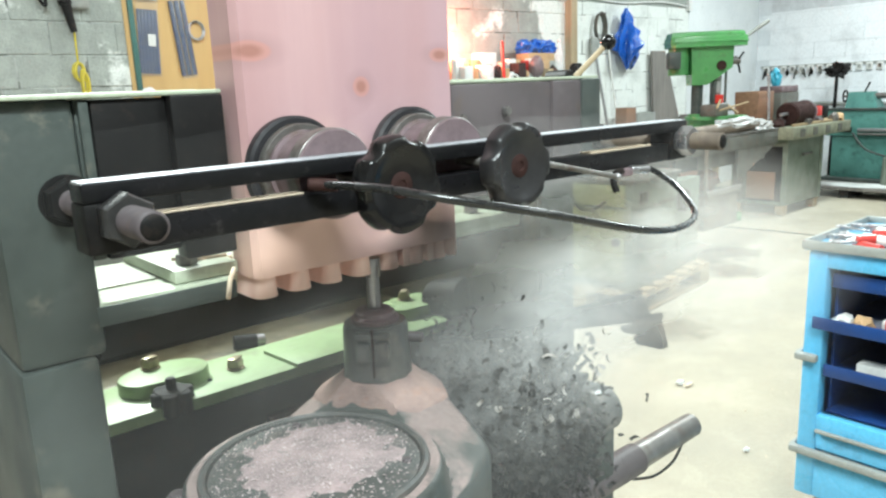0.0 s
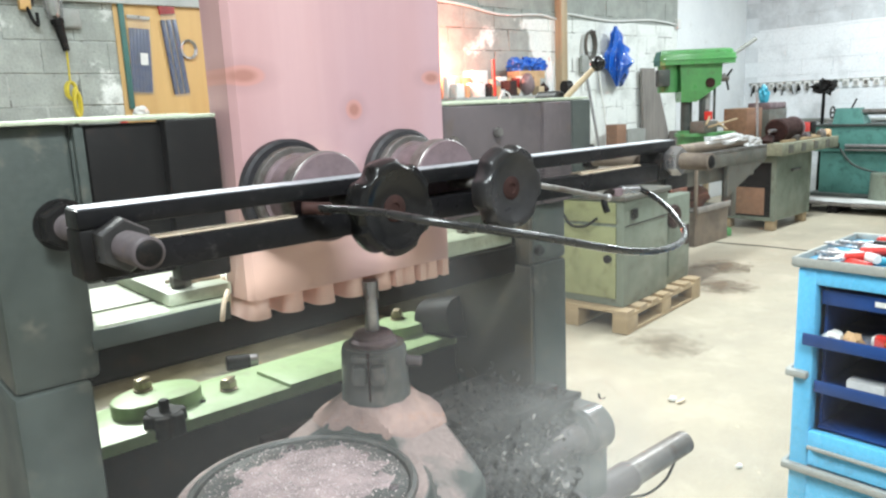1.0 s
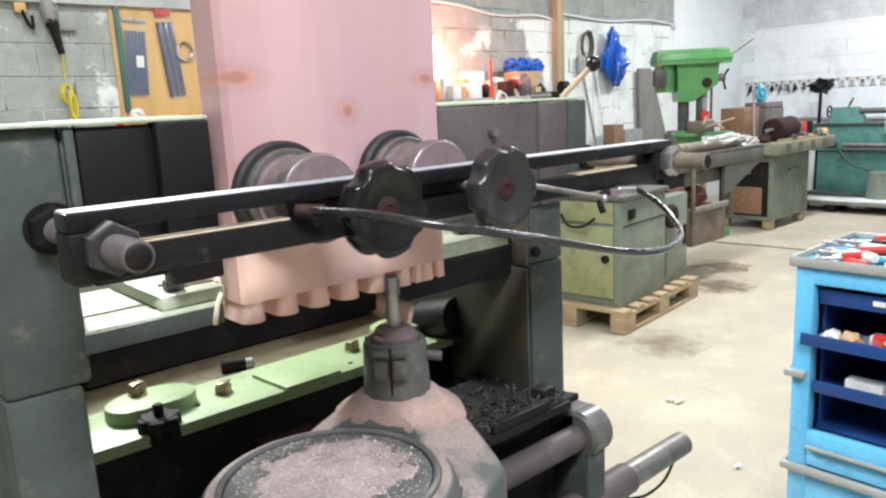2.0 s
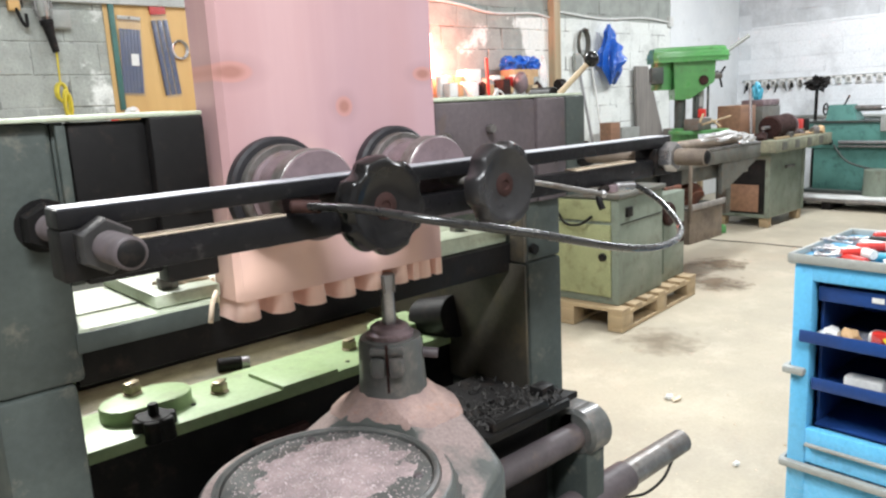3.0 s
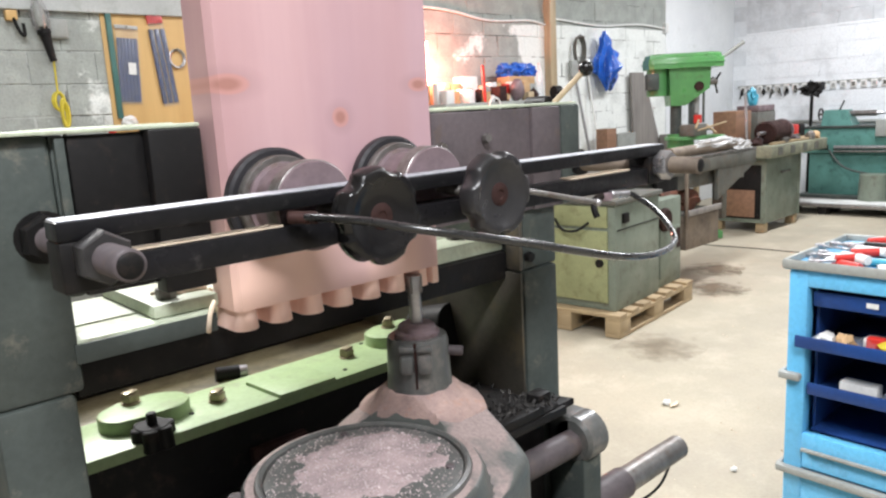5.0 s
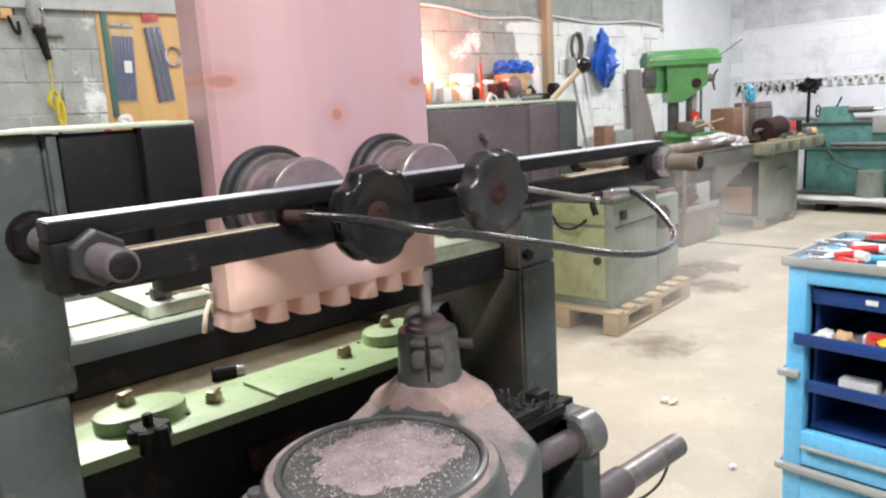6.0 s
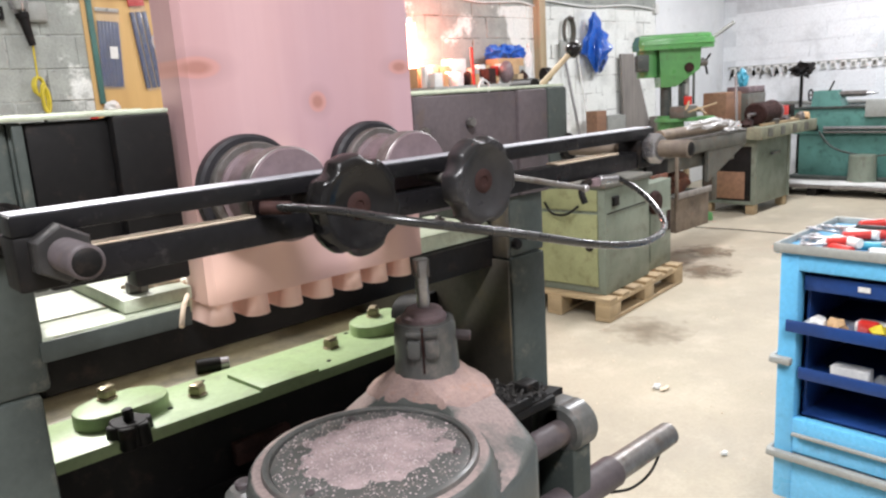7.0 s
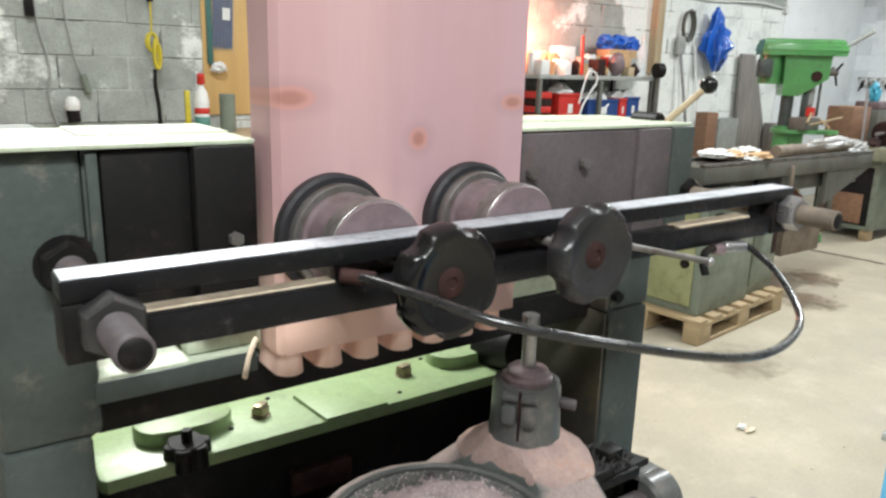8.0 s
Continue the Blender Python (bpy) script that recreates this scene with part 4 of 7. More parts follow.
neck = part("neck", spun([(0, 0.905), (0.0605, 0.905), (0.0595, 0.928), (0.0580, 0.942), (0.0565, 0.965), (0.0545, 1.020), (0.0515, 1.030), (0.0, 1.030)], 48, None, Matrix.Translation((HX, HY, 0))), M["casting"], head, "split clamping neck around the spindle")
view = Vector((-0.62, -0.78, 0)).normalized()
side = Vector((-view.y, view.x, 0))
for s in (-1, 1):
    c = Vector((HX, HY, 0)) + view * 0.056 + side * 0.0150 * s
    m = Matrix.Translation((c.x, c.y, 0.992)) @ Matrix(((side.x, view.x, 0, 0), (side.y, view.y, 0, 0), (0, 0, 1, 0), (0, 0, 0, 1)))
    part("clamp_ear", box(-0.0125, 0.0125, -0.014, 0.011, -0.016, 0.018, 0.008, None, m), M["casting"], neck)
    part("ear_band", box(-0.0135, 0.0135, -0.012, 0.006, 0.022, 0.033, 0.004, None, m), M["casting"], neck)
c = Vector((HX, HY, 0)) + view * 0.0545
m = Matrix.Translation((c.x, c.y, 0)) @ Matrix(((side.x, view.x, 0, 0), (side.y, view.y, 0, 0), (0, 0, 1, 0), (0, 0, 0, 1)))
part("split", box(-0.0022, 0.0022, -0.002, 0.0030, 0.948, 1.030, 0, None, m), M["rust"], neck, "rust-stained split in the neck")
pipe_c = Vector((HX, HY, 1.0)) + side * 0.045
part("side_port", rod(tuple(pipe_c), tuple(pipe_c + side * 0.035 + Vector((0, 0, -0.004))), 0.009), M["fence"], neck)
part("spindle_nose", spun([(0, 1.028), (0.040, 1.028), (0.040, 1.037), (0.034, 1.041), (0.033, 1.047), (0.028, 1.051), (0.018, 1.052), (0, 1.052)], 40, None, Matrix.Translation((HX, HY, 0))), M["brown_iron"], head, "reddish oily spindle nose")
cutter = part("cutter", spun([(0, 1.05), (0.0112, 1.05), (0.0116, 1.053), (0.0112, 1.092), (0.0106, 1.102), (0.0142, 1.136), (0.0136, 1.1375), (0, 1.1375)], 24, None, Matrix.Translation((HX, HY, 0))), M["bright"], head, "bright dovetail cutter")
for k in range(2):
    part("flute", box(-0.0150, 0.0150, -0.0022, 0.0022, 1.106, 1.1365, 0.0008, None, Matrix.Translation((HX, HY, 0)) @ pose(0, 0, 0, 0, 0, 35 + 90 * k)), M["steel"], cutter)


def dusting(cx, cy, r, z, height, seed, n=64, rings=22, fade=0.25, cut=None):
    """A loose heap of sawdust with an uneven rim."""
    bm = bmesh.new()
    centre = bm.verts.new((cx, cy, z + height))
    prev = None
    for k in range(1, rings + 1):
        ring = []
        for i in range(n):
            a = 2 * math.pi * i / n
            reach = r * (1 - fade * (0.5 + 0.5 * noise.noise(Vector((math.cos(a) * 1.6, math.sin(a) * 1.6, seed)))) - 0.08 * noise.noise(Vector((math.cos(a) * 9, math.sin(a) * 9, seed))))
            q = k / rings
            x, y = cx + reach * q * math.cos(a), cy + reach * q * math.sin(a)
            h = height * (1 - q ** 2.2) + 0.0022 * noise.noise(Vector((x * 90, y * 90, seed))) + 0.003 * noise.noise(Vector((x * 28, y * 28, seed)))
            ring.append(bm.verts.new((x, y, z + (h if k < rings else -0.002))))
        for i in range(n):
            j = (i + 1) % n
            if prev is None:
                bm.faces.new((centre, ring[i], ring[j]))
            else:
                bm.faces.new((prev[i], ring[i], ring[j], prev[j]))
        prev = ring
    return bm


part("sawdust_layer", dusting(CX + 0.012, CY + 0.010, 0.143, 0.8905, 0.0060, 3.0, fade=0.24), M["sawdust"], head, "pale pink sawdust lying on the cover")
flakes = bmesh.new()
rng = random.Random(9)
for k in range(1500):
    a, q = rng.uniform(0, 6.28), rng.random() ** 0.62 * 0.148
    x, y, s = CX + q * math.cos(a), CY + q * math.sin(a), rng.uniform(0.0006, 0.0019)
    m = pose(x, y, 0.8975 - 0.005 * (q / 0.142) ** 2, rng.uniform(-50, 50), rng.uniform(-50, 50), rng.uniform(0, 360))
    bmesh.ops.create_cube(flakes, size=1.0, matrix=m @ Matrix.Diagonal((s * 2.0, s, s * 0.4, 1)))
part("sawdust_dusting", flakes, M["flake"], head, "loose shavings on the cover", smooth=False)
skirt = bmesh.new()
n = 96
prev = None
for k in range(17):
    q = k / 16
    ring = []
    for i in range(n):
        a = 2 * math.pi * i / n
        wide = 0.040 + 0.014 * noise.noise(Vector((math.cos(a) * 2, math.sin(a) * 2, 5.0))) + 0.030 * max(0.0, math.cos(a - 5.4)) + 0.022 * max(0.0, math.cos(a - 2.4))
        reach = 0.050 + q * wide
        x, y = HX + reach * math.cos(a), HY + reach * math.sin(a)
        r = math.hypot(x - CX, y - CY)
        if r < 0.166:
            x, y = CX + (x - CX) * 0.166 / r, CY + (y - CY) * 0.166 / r
        z = casting_z(x, y) + 0.007 * (1 - q) ** 1.5 + 0.0035 + 0.003 * noise.noise(Vector((x * 60, y * 60, 1.0))) - (0.008 if k == 16 else 0)
        ring.append(skirt.verts.new((x, y, z)))
    if prev:
        for i in range(n):
            skirt.faces.new((prev[i], prev[(i + 1) % n], ring[(i + 1) % n], ring[i]))
    prev = ring
part("sawdust_skirt", skirt, M["warm_sawdust"], head, "packed pink sawdust round the neck")

# ---- blue tool trolley ----
TX, TY = 2.200, 1.020
trolley = thing("tool_trolley", (TX + 0.25, TY - 0.35, 0), "sky blue tool trolley with open navy drawers full of parts", "tool trolley")
D, W_T = 0.46, 0.72
for y0 in (TY - 0.058, TY - W_T):
    part("corner_post", box(TX, TX + 0.05, y0, y0 + 0.054, 0.16, 0.915, 0.008), M["blue"], trolley)
    part("corner_post", box(TX + D - 0.05, TX + D, y0, y0 + 0.054, 0.16, 0.915, 0.008), M["blue"], trolley)
part("top_rail", box(TX + 0.002, TX + 0.03, TY - W_T + 0.05, TY - 0.05, 0.868, 0.915, 0.006), M["blue"], trolley)
part("side_panel", box(TX + 0.05, TX + D - 0.05, TY - 0.012, TY - 0.004, 0.16, 0.915, 0.002), M["blue"], trolley)
part("side_panel", box(TX + 0.05, TX + D - 0.05, TY - W_T + 0.004, TY - W_T + 0.012, 0.16, 0.915, 0.002), M["blue"], trolley)
part("back_panel", box(TX + D - 0.014, TX + D - 0.004, TY - W_T + 0.05, TY - 0.05, 0.16, 0.915, 0.002), M["navy"], trolley)
part("inner_side", box(TX + 0.06, TX + D - 0.06, TY - 0.070, TY - 0.062, 0.43, 0.868, 0.001), M["navy"], trolley)
part("top_tray", box(TX - 0.006, TX + D + 0.006, TY - W_T - 0.01, TY + 0.010, 0.915, 0.926, 0.004), M["blue"], trolley)
for a in ((TX - 0.011, TX - 0.003, TY - W_T - 0.012, TY + 0.012), (TX + D, TX + D + 0.014, TY - W_T - 0.016, TY + 0.016), (TX - 0.003, TX + D, TY + 0.002, TY + 0.012), (TX - 0.004, TX + D, TY - W_T - 0.018, TY - W_T - 0.006)):
    part("rim", box(*a, 0.918, 0.946, 0.005), M["grey_plastic"], trolley, "grey plastic rim")
for zz in (0.600, 0.306):
    part("bumper", box(TX - 0.020, TX + 0.006, TY - W_T - 0.012 if zz < 0.5 else TY - 0.050, TY + 0.012, zz - 0.012, zz + 0.010, 0.006), M["grey_plastic"], trolley, "grey plastic bumper")
    part("bumper", box(TX - 0.006, TX + D, TY + 0.002, TY + 0.016, zz - 0.012, zz + 0.010, 0.006), M["grey_plastic"], trolley, "grey plastic bumper")
for zt, out, h in ((0.855, 0.02, 0.044), (0.731, -0.028, 0.036), (0.588, -0.004, 0.036)):
    y0, y1 = TY - W_T + 0.068, TY - 0.066
    tray = part("drawer", box(TX + out, TX + out + 0.008, y0 - (0.008 if out < -0.01 else 0), y1 + (0.03 if out < -0.01 else 0), zt - h, zt, 0.003), M["navy"], trolley)
    part("drawer_bottom", box(TX + out + 0.008, TX + 0.38, y0, y1, zt - h, zt - h + 0.004, 0.001), M["navy"], tray)
    part("drawer_back", box(TX + 0.38, TX + 0.388, y0, y1, zt - h, zt + 0.03, 0.002), M["navy"], tray)
part("drawer_slot", box(TX + 0.04, TX + D - 0.02, TY - W_T + 0.066, TY - 0.066, 0.425, 0.432, 0.001), M["navy"], trolley)
part("lower_drawer", box(TX - 0.004, TX + 0.03, TY - W_T + 0.058, TY - 0.056, 0.375, 0.428, 0.006), M["blue"], trolley)
part("lower_drawer", box(TX + 0.002, TX + 0.03, TY - W_T + 0.058, TY - 0.056, 0.318, 0.372, 0.006), M["blue"], trolley)
part("drawer_grip", box(TX - 0.016, TX - 0.003, TY - W_T + 0.06, TY - 0.058, 0.374, 0.386, 0.005), M["grey_plastic"], trolley, "grey drawer grip")
part("lower_body", box(TX + 0.004, TX + D - 0.004, TY - W_T + 0.004, TY - 0.005, 0.16, 0.300, 0.006), M["blue"], trolley)
for cx, cy in ((TX + 0.06, TY - 0.07), (TX + D - 0.06, TY - 0.07), (TX + 0.06, TY - W_T + 0.07), (TX + D - 0.06, TY - W_T + 0.07)):
    wheel = part("caster", rod((cx, cy - 0.014, 0.05), (cx, cy + 0.014, 0.05), 0.05, seg=28), M["rubber"], trolley)
    part("fork", box(cx - 0.02, cx + 0.02, cy - 0.022, cy + 0.022, 0.075, 0.16, 0.004), M["bright"], wheel)
part("drawer_label", box(TX + 0.0170, TX + 0.0195, TY - 0.235, TY - 0.205, 0.828, 0.842, 0), M["white"], trolley, "small white label")

rng = random.Random(21)


def spanner(x, y, z, turn, size, material):
    m = pose(x, y, z, 0, 0, turn)
    root = thing("spanner", m, "plastic-handled hand tool lying on the trolley top", "hand tool", "tools on the trolley")
    part("shank", box(-size * 0.5, size * 0.35, -0.006, 0.006, 0.0, 0.008, 0.003), M["bright"], root, local=True)
    part("handle", rod((-size * 0.5, 0, 0.010), (-size * 0.02, 0, 0.010), 0.014, 0.011), material, root, local=True)
    part("jaw", spun([(0.006, 0), (0.014, 0), (0.015, 0.004), (0.014, 0.009), (0.006, 0.009), (0.006, 0)], 20, None, Matrix.Translation((size * 0.37, 0, 0))), M["bright"], root, local=True)


for dx, dy, turn, size, key in ((0.06, -0.10, 60, 0.20, "red"), (0.10, -0.17, 100, 0.24, "cyan"), (0.16, -0.22, 80, 0.22, "red"), (0.09, -0.30, 95, 0.22, "navy"), (0.22, -0.14, 120, 0.18, "white"), (0.27, -0.30, 70, 0.22, "red"), (0.05, -0.40, 85, 0.2, "cyan"), (0.18, -0.40, 110, 0.24, "white"), (0.30, -0.46, 60, 0.2, "navy"), (0.04, -0.22, 85, 0.17, "white"), (0.13, -0.06, 75, 0.16, "white"), (0.03, -0.32, 80, 0.15, "red"), (0.12, -0.36, 92, 0.20, "black"), (0.34, -0.12, 100, 0.2, "red"), (0.20, -0.30, 88, 0.2, "cyan"), (0.07, -0.48, 70, 0.2, "red"), (0.16, -0.52, 96, 0.22, "white")):
    spanner(TX + dx, TY + dy, 0.927, turn, size, M[key])
rng = random.Random(77)
for k in range(26):
    spanner(TX + rng.uniform(0.04, 0.40), TY - rng.uniform(0.06, 0.62), 0.940 + 0.009 * (k % 3), rng.uniform(40, 140), rng.uniform(0.14, 0.24), M[("red", "white", "cyan", "black", "red", "grey_plastic", "white")[k % 7]])
tape = thing("measuring_tape", (TX + 0.07, TY - 0.06, 0.927), "round white and blue tape roll on the trolley top", "tape")
part("roll", spun([(0.030, 0), (0.044, 0), (0.045, 0.003), (0.045, 0.012), (0.044, 0.014), (0.030, 0.014), (0.030, 0)], 32, None, Matrix.Translation((TX + 0.09, TY - 0.115, 0.927))), M["white"], tape)
solo("battery_pack", box(TX + 0.29, TX + 0.36, TY - 0.26, TY - 0.18, 0.927, 0.965, 0.006), M["black"], "black battery pack standing on the trolley top", "battery", base=(TX + 0.32, TY - 0.22, 0.927))
solo("red_clamp_tool", box(TX + 0.24, TX + 0.30, TY - 0.40, TY - 0.30, 0.927, 0.962, 0.01), M["red"], "red tool body lying on the trolley top", "hand tool", base=(TX + 0.27, TY - 0.35, 0.927))
for x, y, z, sx, sy, sz, key, lab in ((0.02, -0.12, 0.6985, 0.05, 0.07, 0.030, "film", "clear bag of small parts in a drawer"), (0.05, -0.19, 0.6985, 0.05, 0.08, 0.034, "white", "white carton in a drawer"), (0.025, -0.205, 0.6985, 0.03, 0.05, 0.045, "red", "red carton in a drawer"), (0.05, -0.30, 0.6985, 0.06, 0.09, 0.02, "card", "flat brown carton in a drawer"), (0.03, -0.14, 0.5555, 0.05, 0.10, 0.045, "white", "pale pink carton in a drawer"), (0.03, -0.255, 0.5555, 0.05, 0.05, 0.03, "film", "clear bag of small parts in a drawer"), (0.04, -0.33, 0.5555, 0.06, 0.07, 0.03, "film", "clear bag of small parts in a drawer")):
    solo("parts_pack", box(TX + x, TX + x + sx, TY + y - sy, TY + y, z, z + sz, 0.006), M[key], lab, "pack", base=(TX + x, TY + y, z))
for k in range(9):
    dx, dy, dz = (0.02, -0.10 - 0.055 * k, 0.6985) if k < 6 else (0.03, -0.27 - 0.06 * (k - 6), 0.5555)
    key = ("white", "card", "film", "yellow", "black", "red", "film", "white", "card")[k]
    solo("small_part", lumpy(TX + dx, TY + dy, dz + 0.018, 0.028, 0.026, 0.024, 30.0 + k, 0.8, 2, dz + 0.0005), M[key], "small loose part lying in an open drawer", "part", "parts in the drawers", base=(TX + dx, TY + dy, dz))
coil = thing("yellow_lead", (TX + 0.03, TY - 0.3, 0.70), "small coil of yellow lead in the drawer", "lead")
part("loop", tube([(TX + 0.02 + 0.03 * math.cos(a * 0.7), TY - 0.30 + 0.05 * math.sin(a * 0.7), 0.705 + 0.004 * a) for a in range(9)], 0.004), M["yellow"], coil)
part("plug", rod((TX + 0.015, TY - 0.30, 0.708), (TX + 0.015, TY - 0.35, 0.712), 0.010), M["white"], coil)

# ---- along the long wall ----
FACE = WALL_Y - 0.03
panel = thing("pegboard", (2.28, FACE, 1.35), "orange-brown plywood tool panel fixed to the block wall", "tool panel")
part("sheet", box(1.81, 2.75, FACE - 0.018, FACE, 1.15, 2.20, 0.002), M["ply"], panel)
part("frame_upright", box(1.836, 1.870, FACE - 0.045, FACE - 0.018, 1.48, 2.19, 0.003), M["frame_green"], panel, "dark teal metal frame")
part("frame_rail", box(1.836, 2.34, FACE - 0.045, FACE - 0.018, 2.165, 2.195, 0.003), M["frame_green"], panel, "dark teal metal frame")


def blister(x0, x1, z0, z1, tilt, strips, tag):
    cx, cz = (x0 + x1) / 2, z1
    m = Matrix.Translation((cx, FACE - 0.022, cz)) @ pose(0, 0, 0, 0, tilt, 0)
    root = thing("blister_pack", m, "blue cable ties in a clear plastic pack hung on the panel", "pack", "packs on the panel")
    w, h = x1 - x0, z1 - z0
    for k in range(strips):
        x = -w * 0.38 + w * 0.76 * k / max(strips - 1, 1)
        part("strip", box(x - w * 0.45 / strips, x + w * 0.45 / strips, -0.016, -0.004, -h * 0.97, -h * 0.16, 0.003), M["tool_blue"], root, local=True)
    part("film", box(-w / 2, w / 2, -0.021, -0.019, -h, 0, 0.001), M["film"], root, "clear plastic film", local=True)
    part("header_card", box(-w / 2, w / 2, -0.019, -0.001, -h * (0.10 if tag else 0.04), 0, 0.001), M["red" if tag else "white"], root, local=True)
    if not tag:
        part("price_label", box(-0.005, w * 0.3, -0.024, -0.0215, -h * 0.62, -h * 0.47, 0), M["white"], root, local=True)
    part("hook", rod((0, -0.03, -0.01), (0, 0.004, -0.01), 0.004), M["steel"], root, local=True)


blister(1.888, 2.035, 1.57, 2.08, 3, 6, False)
blister(2.10, 2.205, 1.55, 2.16, -5, 3, True)
wire = thing("wire_coil", (2.29, FACE - 0.03, 1.87), "coil of bright wire hung on the panel", "wire")
for k in range(4):
    part("loop", tube([(2.285 + (0.045 + 0.004 * k) * math.cos(a * math.pi / 6), FACE - 0.026 - 0.004 * k, 1.87 + (0.055 + 0.003 * k) * math.sin(a * math.pi / 6)) for a in range(12)], 0.004, 6, True, 3), M["bright"], wire)
part("hook", rod((2.285, FACE - 0.06, 1.925), (2.285, FACE - 0.018, 1.925), 0.005), M["steel"], wire)
solo("cleaning_rag", lumpy(1.90, FACE - 0.05, 1.46, 0.05, 0.03, 0.035, 2.0, 0.5), M["white"], "crumpled white rag hung at the panel's foot", "rag", base=(1.90, FACE - 0.05, 1.43))

tagged(new("wall_beam", finish("wall_beam", box(-4.9, 2.95, FACE - 0.05, FACE - 0.012, 2.150, 2.36, 0.006), M["beam"], False)), "smooth pale concrete beam along the block wall", "beam", kind="structure")
jb = thing("junction_box", (1.535, FACE - 0.03, 2.05), "grey junction box on the wall behind the lamp", "junction box")
part("case", box(1.485, 1.60, FACE - 0.045, FACE - 0.002, 1.985, 2.105, 0.008), M["grey_plastic"], jb)
part("lid", box(1.495, 1.59, FACE - 0.052, FACE - 0.045, 1.995, 2.095, 0.003), M["grey_plastic"], jb)
block_lamp = thing("wall_hook", (1.29, FACE - 0.04, 2.10), "small wooden hook block with a dark strap on the wall", "hook")
part("block", box(1.262, 1.325, FACE - 0.055, FACE - 0.002, 2.085, 2.145, 0.006), M["ply"], block_lamp)
part("strap", tube([(1.30, FACE - 0.05, 2.10), (1.325, FACE - 0.05, 2.02), (1.35, FACE - 0.045, 2.00), (1.352, FACE - 0.04, 2.07)], 0.010), M["black"], block_lamp)
lamp = thing("inspection_lamp", (1.45, FACE - 0.06, 1.65), "caged inspection lamp with a black handle and yellow lead", "inspection lamp")
ly = FACE - 0.06
part("bulb", spun([(0, 0), (0.028, 0.02), (0.036, 0.07), (0.030, 0.13), (0.012, 0.16), (0, 0.165)], 20, None, aim((1.452, ly, 2.035), (1.432, ly, 2.20))), M["grey_plastic"], lamp)
for k in range(6):
    a = k * math.pi / 3
    up = aim((1.453, ly, 2.03), (1.432, ly, 2.21))
    part("cage_wire", tube([tuple(up @ Vector((r * math.cos(a), r * math.sin(a), z))) for r, z in ((0.032, 0.0), (0.050, 0.05), (0.050, 0.12), (0.030, 0.175), (0.004, 0.19))], 0.003, 6), M["bright"], lamp)
part("collar", rod((1.458, ly, 2.005), (1.452, ly, 2.035), 0.038), M["black"], lamp)
part("handle", rod((1.486, ly, 1.845), (1.458, ly, 2.005), 0.020, 0.030), M["black"], lamp)
part("lead", tube([(1.486, ly, 1.845), (1.484, ly, 1.75), (1.482, ly, 1.66)], 0.006), M["yellow"], lamp)
for k in range(4):
    cx, cz, rx, rz = ((1.478, 1.605, 0.030, 0.050), (1.484, 1.60, 0.026, 0.056), (1.497, 1.53, 0.014, 0.085), (1.503, 1.52, 0.018, 0.075))[k]
    part("lead_loop", tube([(cx + rx * math.cos(a * math.pi / 5), ly - 0.012 * k, cz + rz * math.sin(a * math.pi / 5)) for a in range(10)], 0.0095, 7, True, 3), M["yellow"], lamp)
part("lead_tail", tube([(1.49, ly, 1.44), (1.485, ly, 1.34), (1.50, ly, 1.20), (1.50, ly, 1.0)], 0.012), M["black"], lamp)

cords = thing("extension_lead", (0.90, FACE - 0.02, 1.1), "pale electric cords hanging from a junction on the wall", "cord")
part("cord", tube([(0.84, FACE - 0.02, 2.1), (0.86, FACE - 0.02, 1.7), (0.90, FACE - 0.02, 1.45), (0.885, FACE - 0.02, 1.25), (0.93, FACE - 0.02, 1.05)], 0.007), M["grey_plastic"], cords)
part("cord", tube([(1.00, FACE - 0.02, 2.1), (1.005, FACE - 0.02, 1.8), (1.04, FACE - 0.02, 1.5), (1.08, FACE - 0.02, 1.38)], 0.006), M["grey_plastic"], cords)
part("junction", box(0.80, 0.85, FACE - 0.05, FACE, 1.72, 1.86, 0.008), M["black"], cords)
part("plug", rod((1.075, FACE - 0.03, 1.40), (1.10, FACE - 0.03, 1.29), 0.02), M["grey_green"], cords)
sock = thing("wall_socket", (1.0, FACE - 0.04, 1.15), "white and black socket hanging on the wall", "socket")
part("cap", spun([(0, 0), (0.04, 0), (0.045, 0.02), (0.04, 0.06), (0.02, 0.08), (0, 0.08)], 20, None, Matrix.Translation((1.0, FACE - 0.05, 1.19))), M["white"], sock)
part("base", rod((1.005, FACE - 0.05, 1.12), (1.0, FACE - 0.05, 1.195), 0.036), M["black"], sock)

side_bench = thing("wall_bench", (1.4, 4.95, 0), "plain timber bench along the wall behind the machine", "workbench")
part("top", box(0.1, 3.3, 4.62, FACE - 0.005, 1.02, 1.06, 0.004), M["timber"], side_bench)
for lx in (0.2, 1.7, 3.2):
    for lyy in (4.67, 5.2):
        part("leg", box(lx - 0.04, lx + 0.04, lyy - 0.04, lyy + 0.04, 0, 1.02, 0.004), M["timber"], side_bench)
spray = thing("spray_bottle", (1.69, 4.95, 1.06), "white and green spray bottle with a red cap on the bench", "bottle")
part("body", spun([(0, 0), (0.042, 0), (0.045, 0.01), (0.045, 0.20), (0.036, 0.25), (0.018, 0.28), (0.016, 0.31), (0, 0.31)], 24, None, Matrix.Translation((1.69, 4.95, 1.06))), M["white"], spray)
part("cap", rod((1.69, 4.95, 1.365), (1.685, 4.93, 1.42), 0.026, 0.022), M["red"], spray)
part("label", spun([(0.0455, 0.03), (0.0462, 0.031), (0.0462, 0.10), (0.0455, 0.101)], 24, None, Matrix.Translation((1.69, 4.95, 1.06))), M["teal"], spray, "green label")
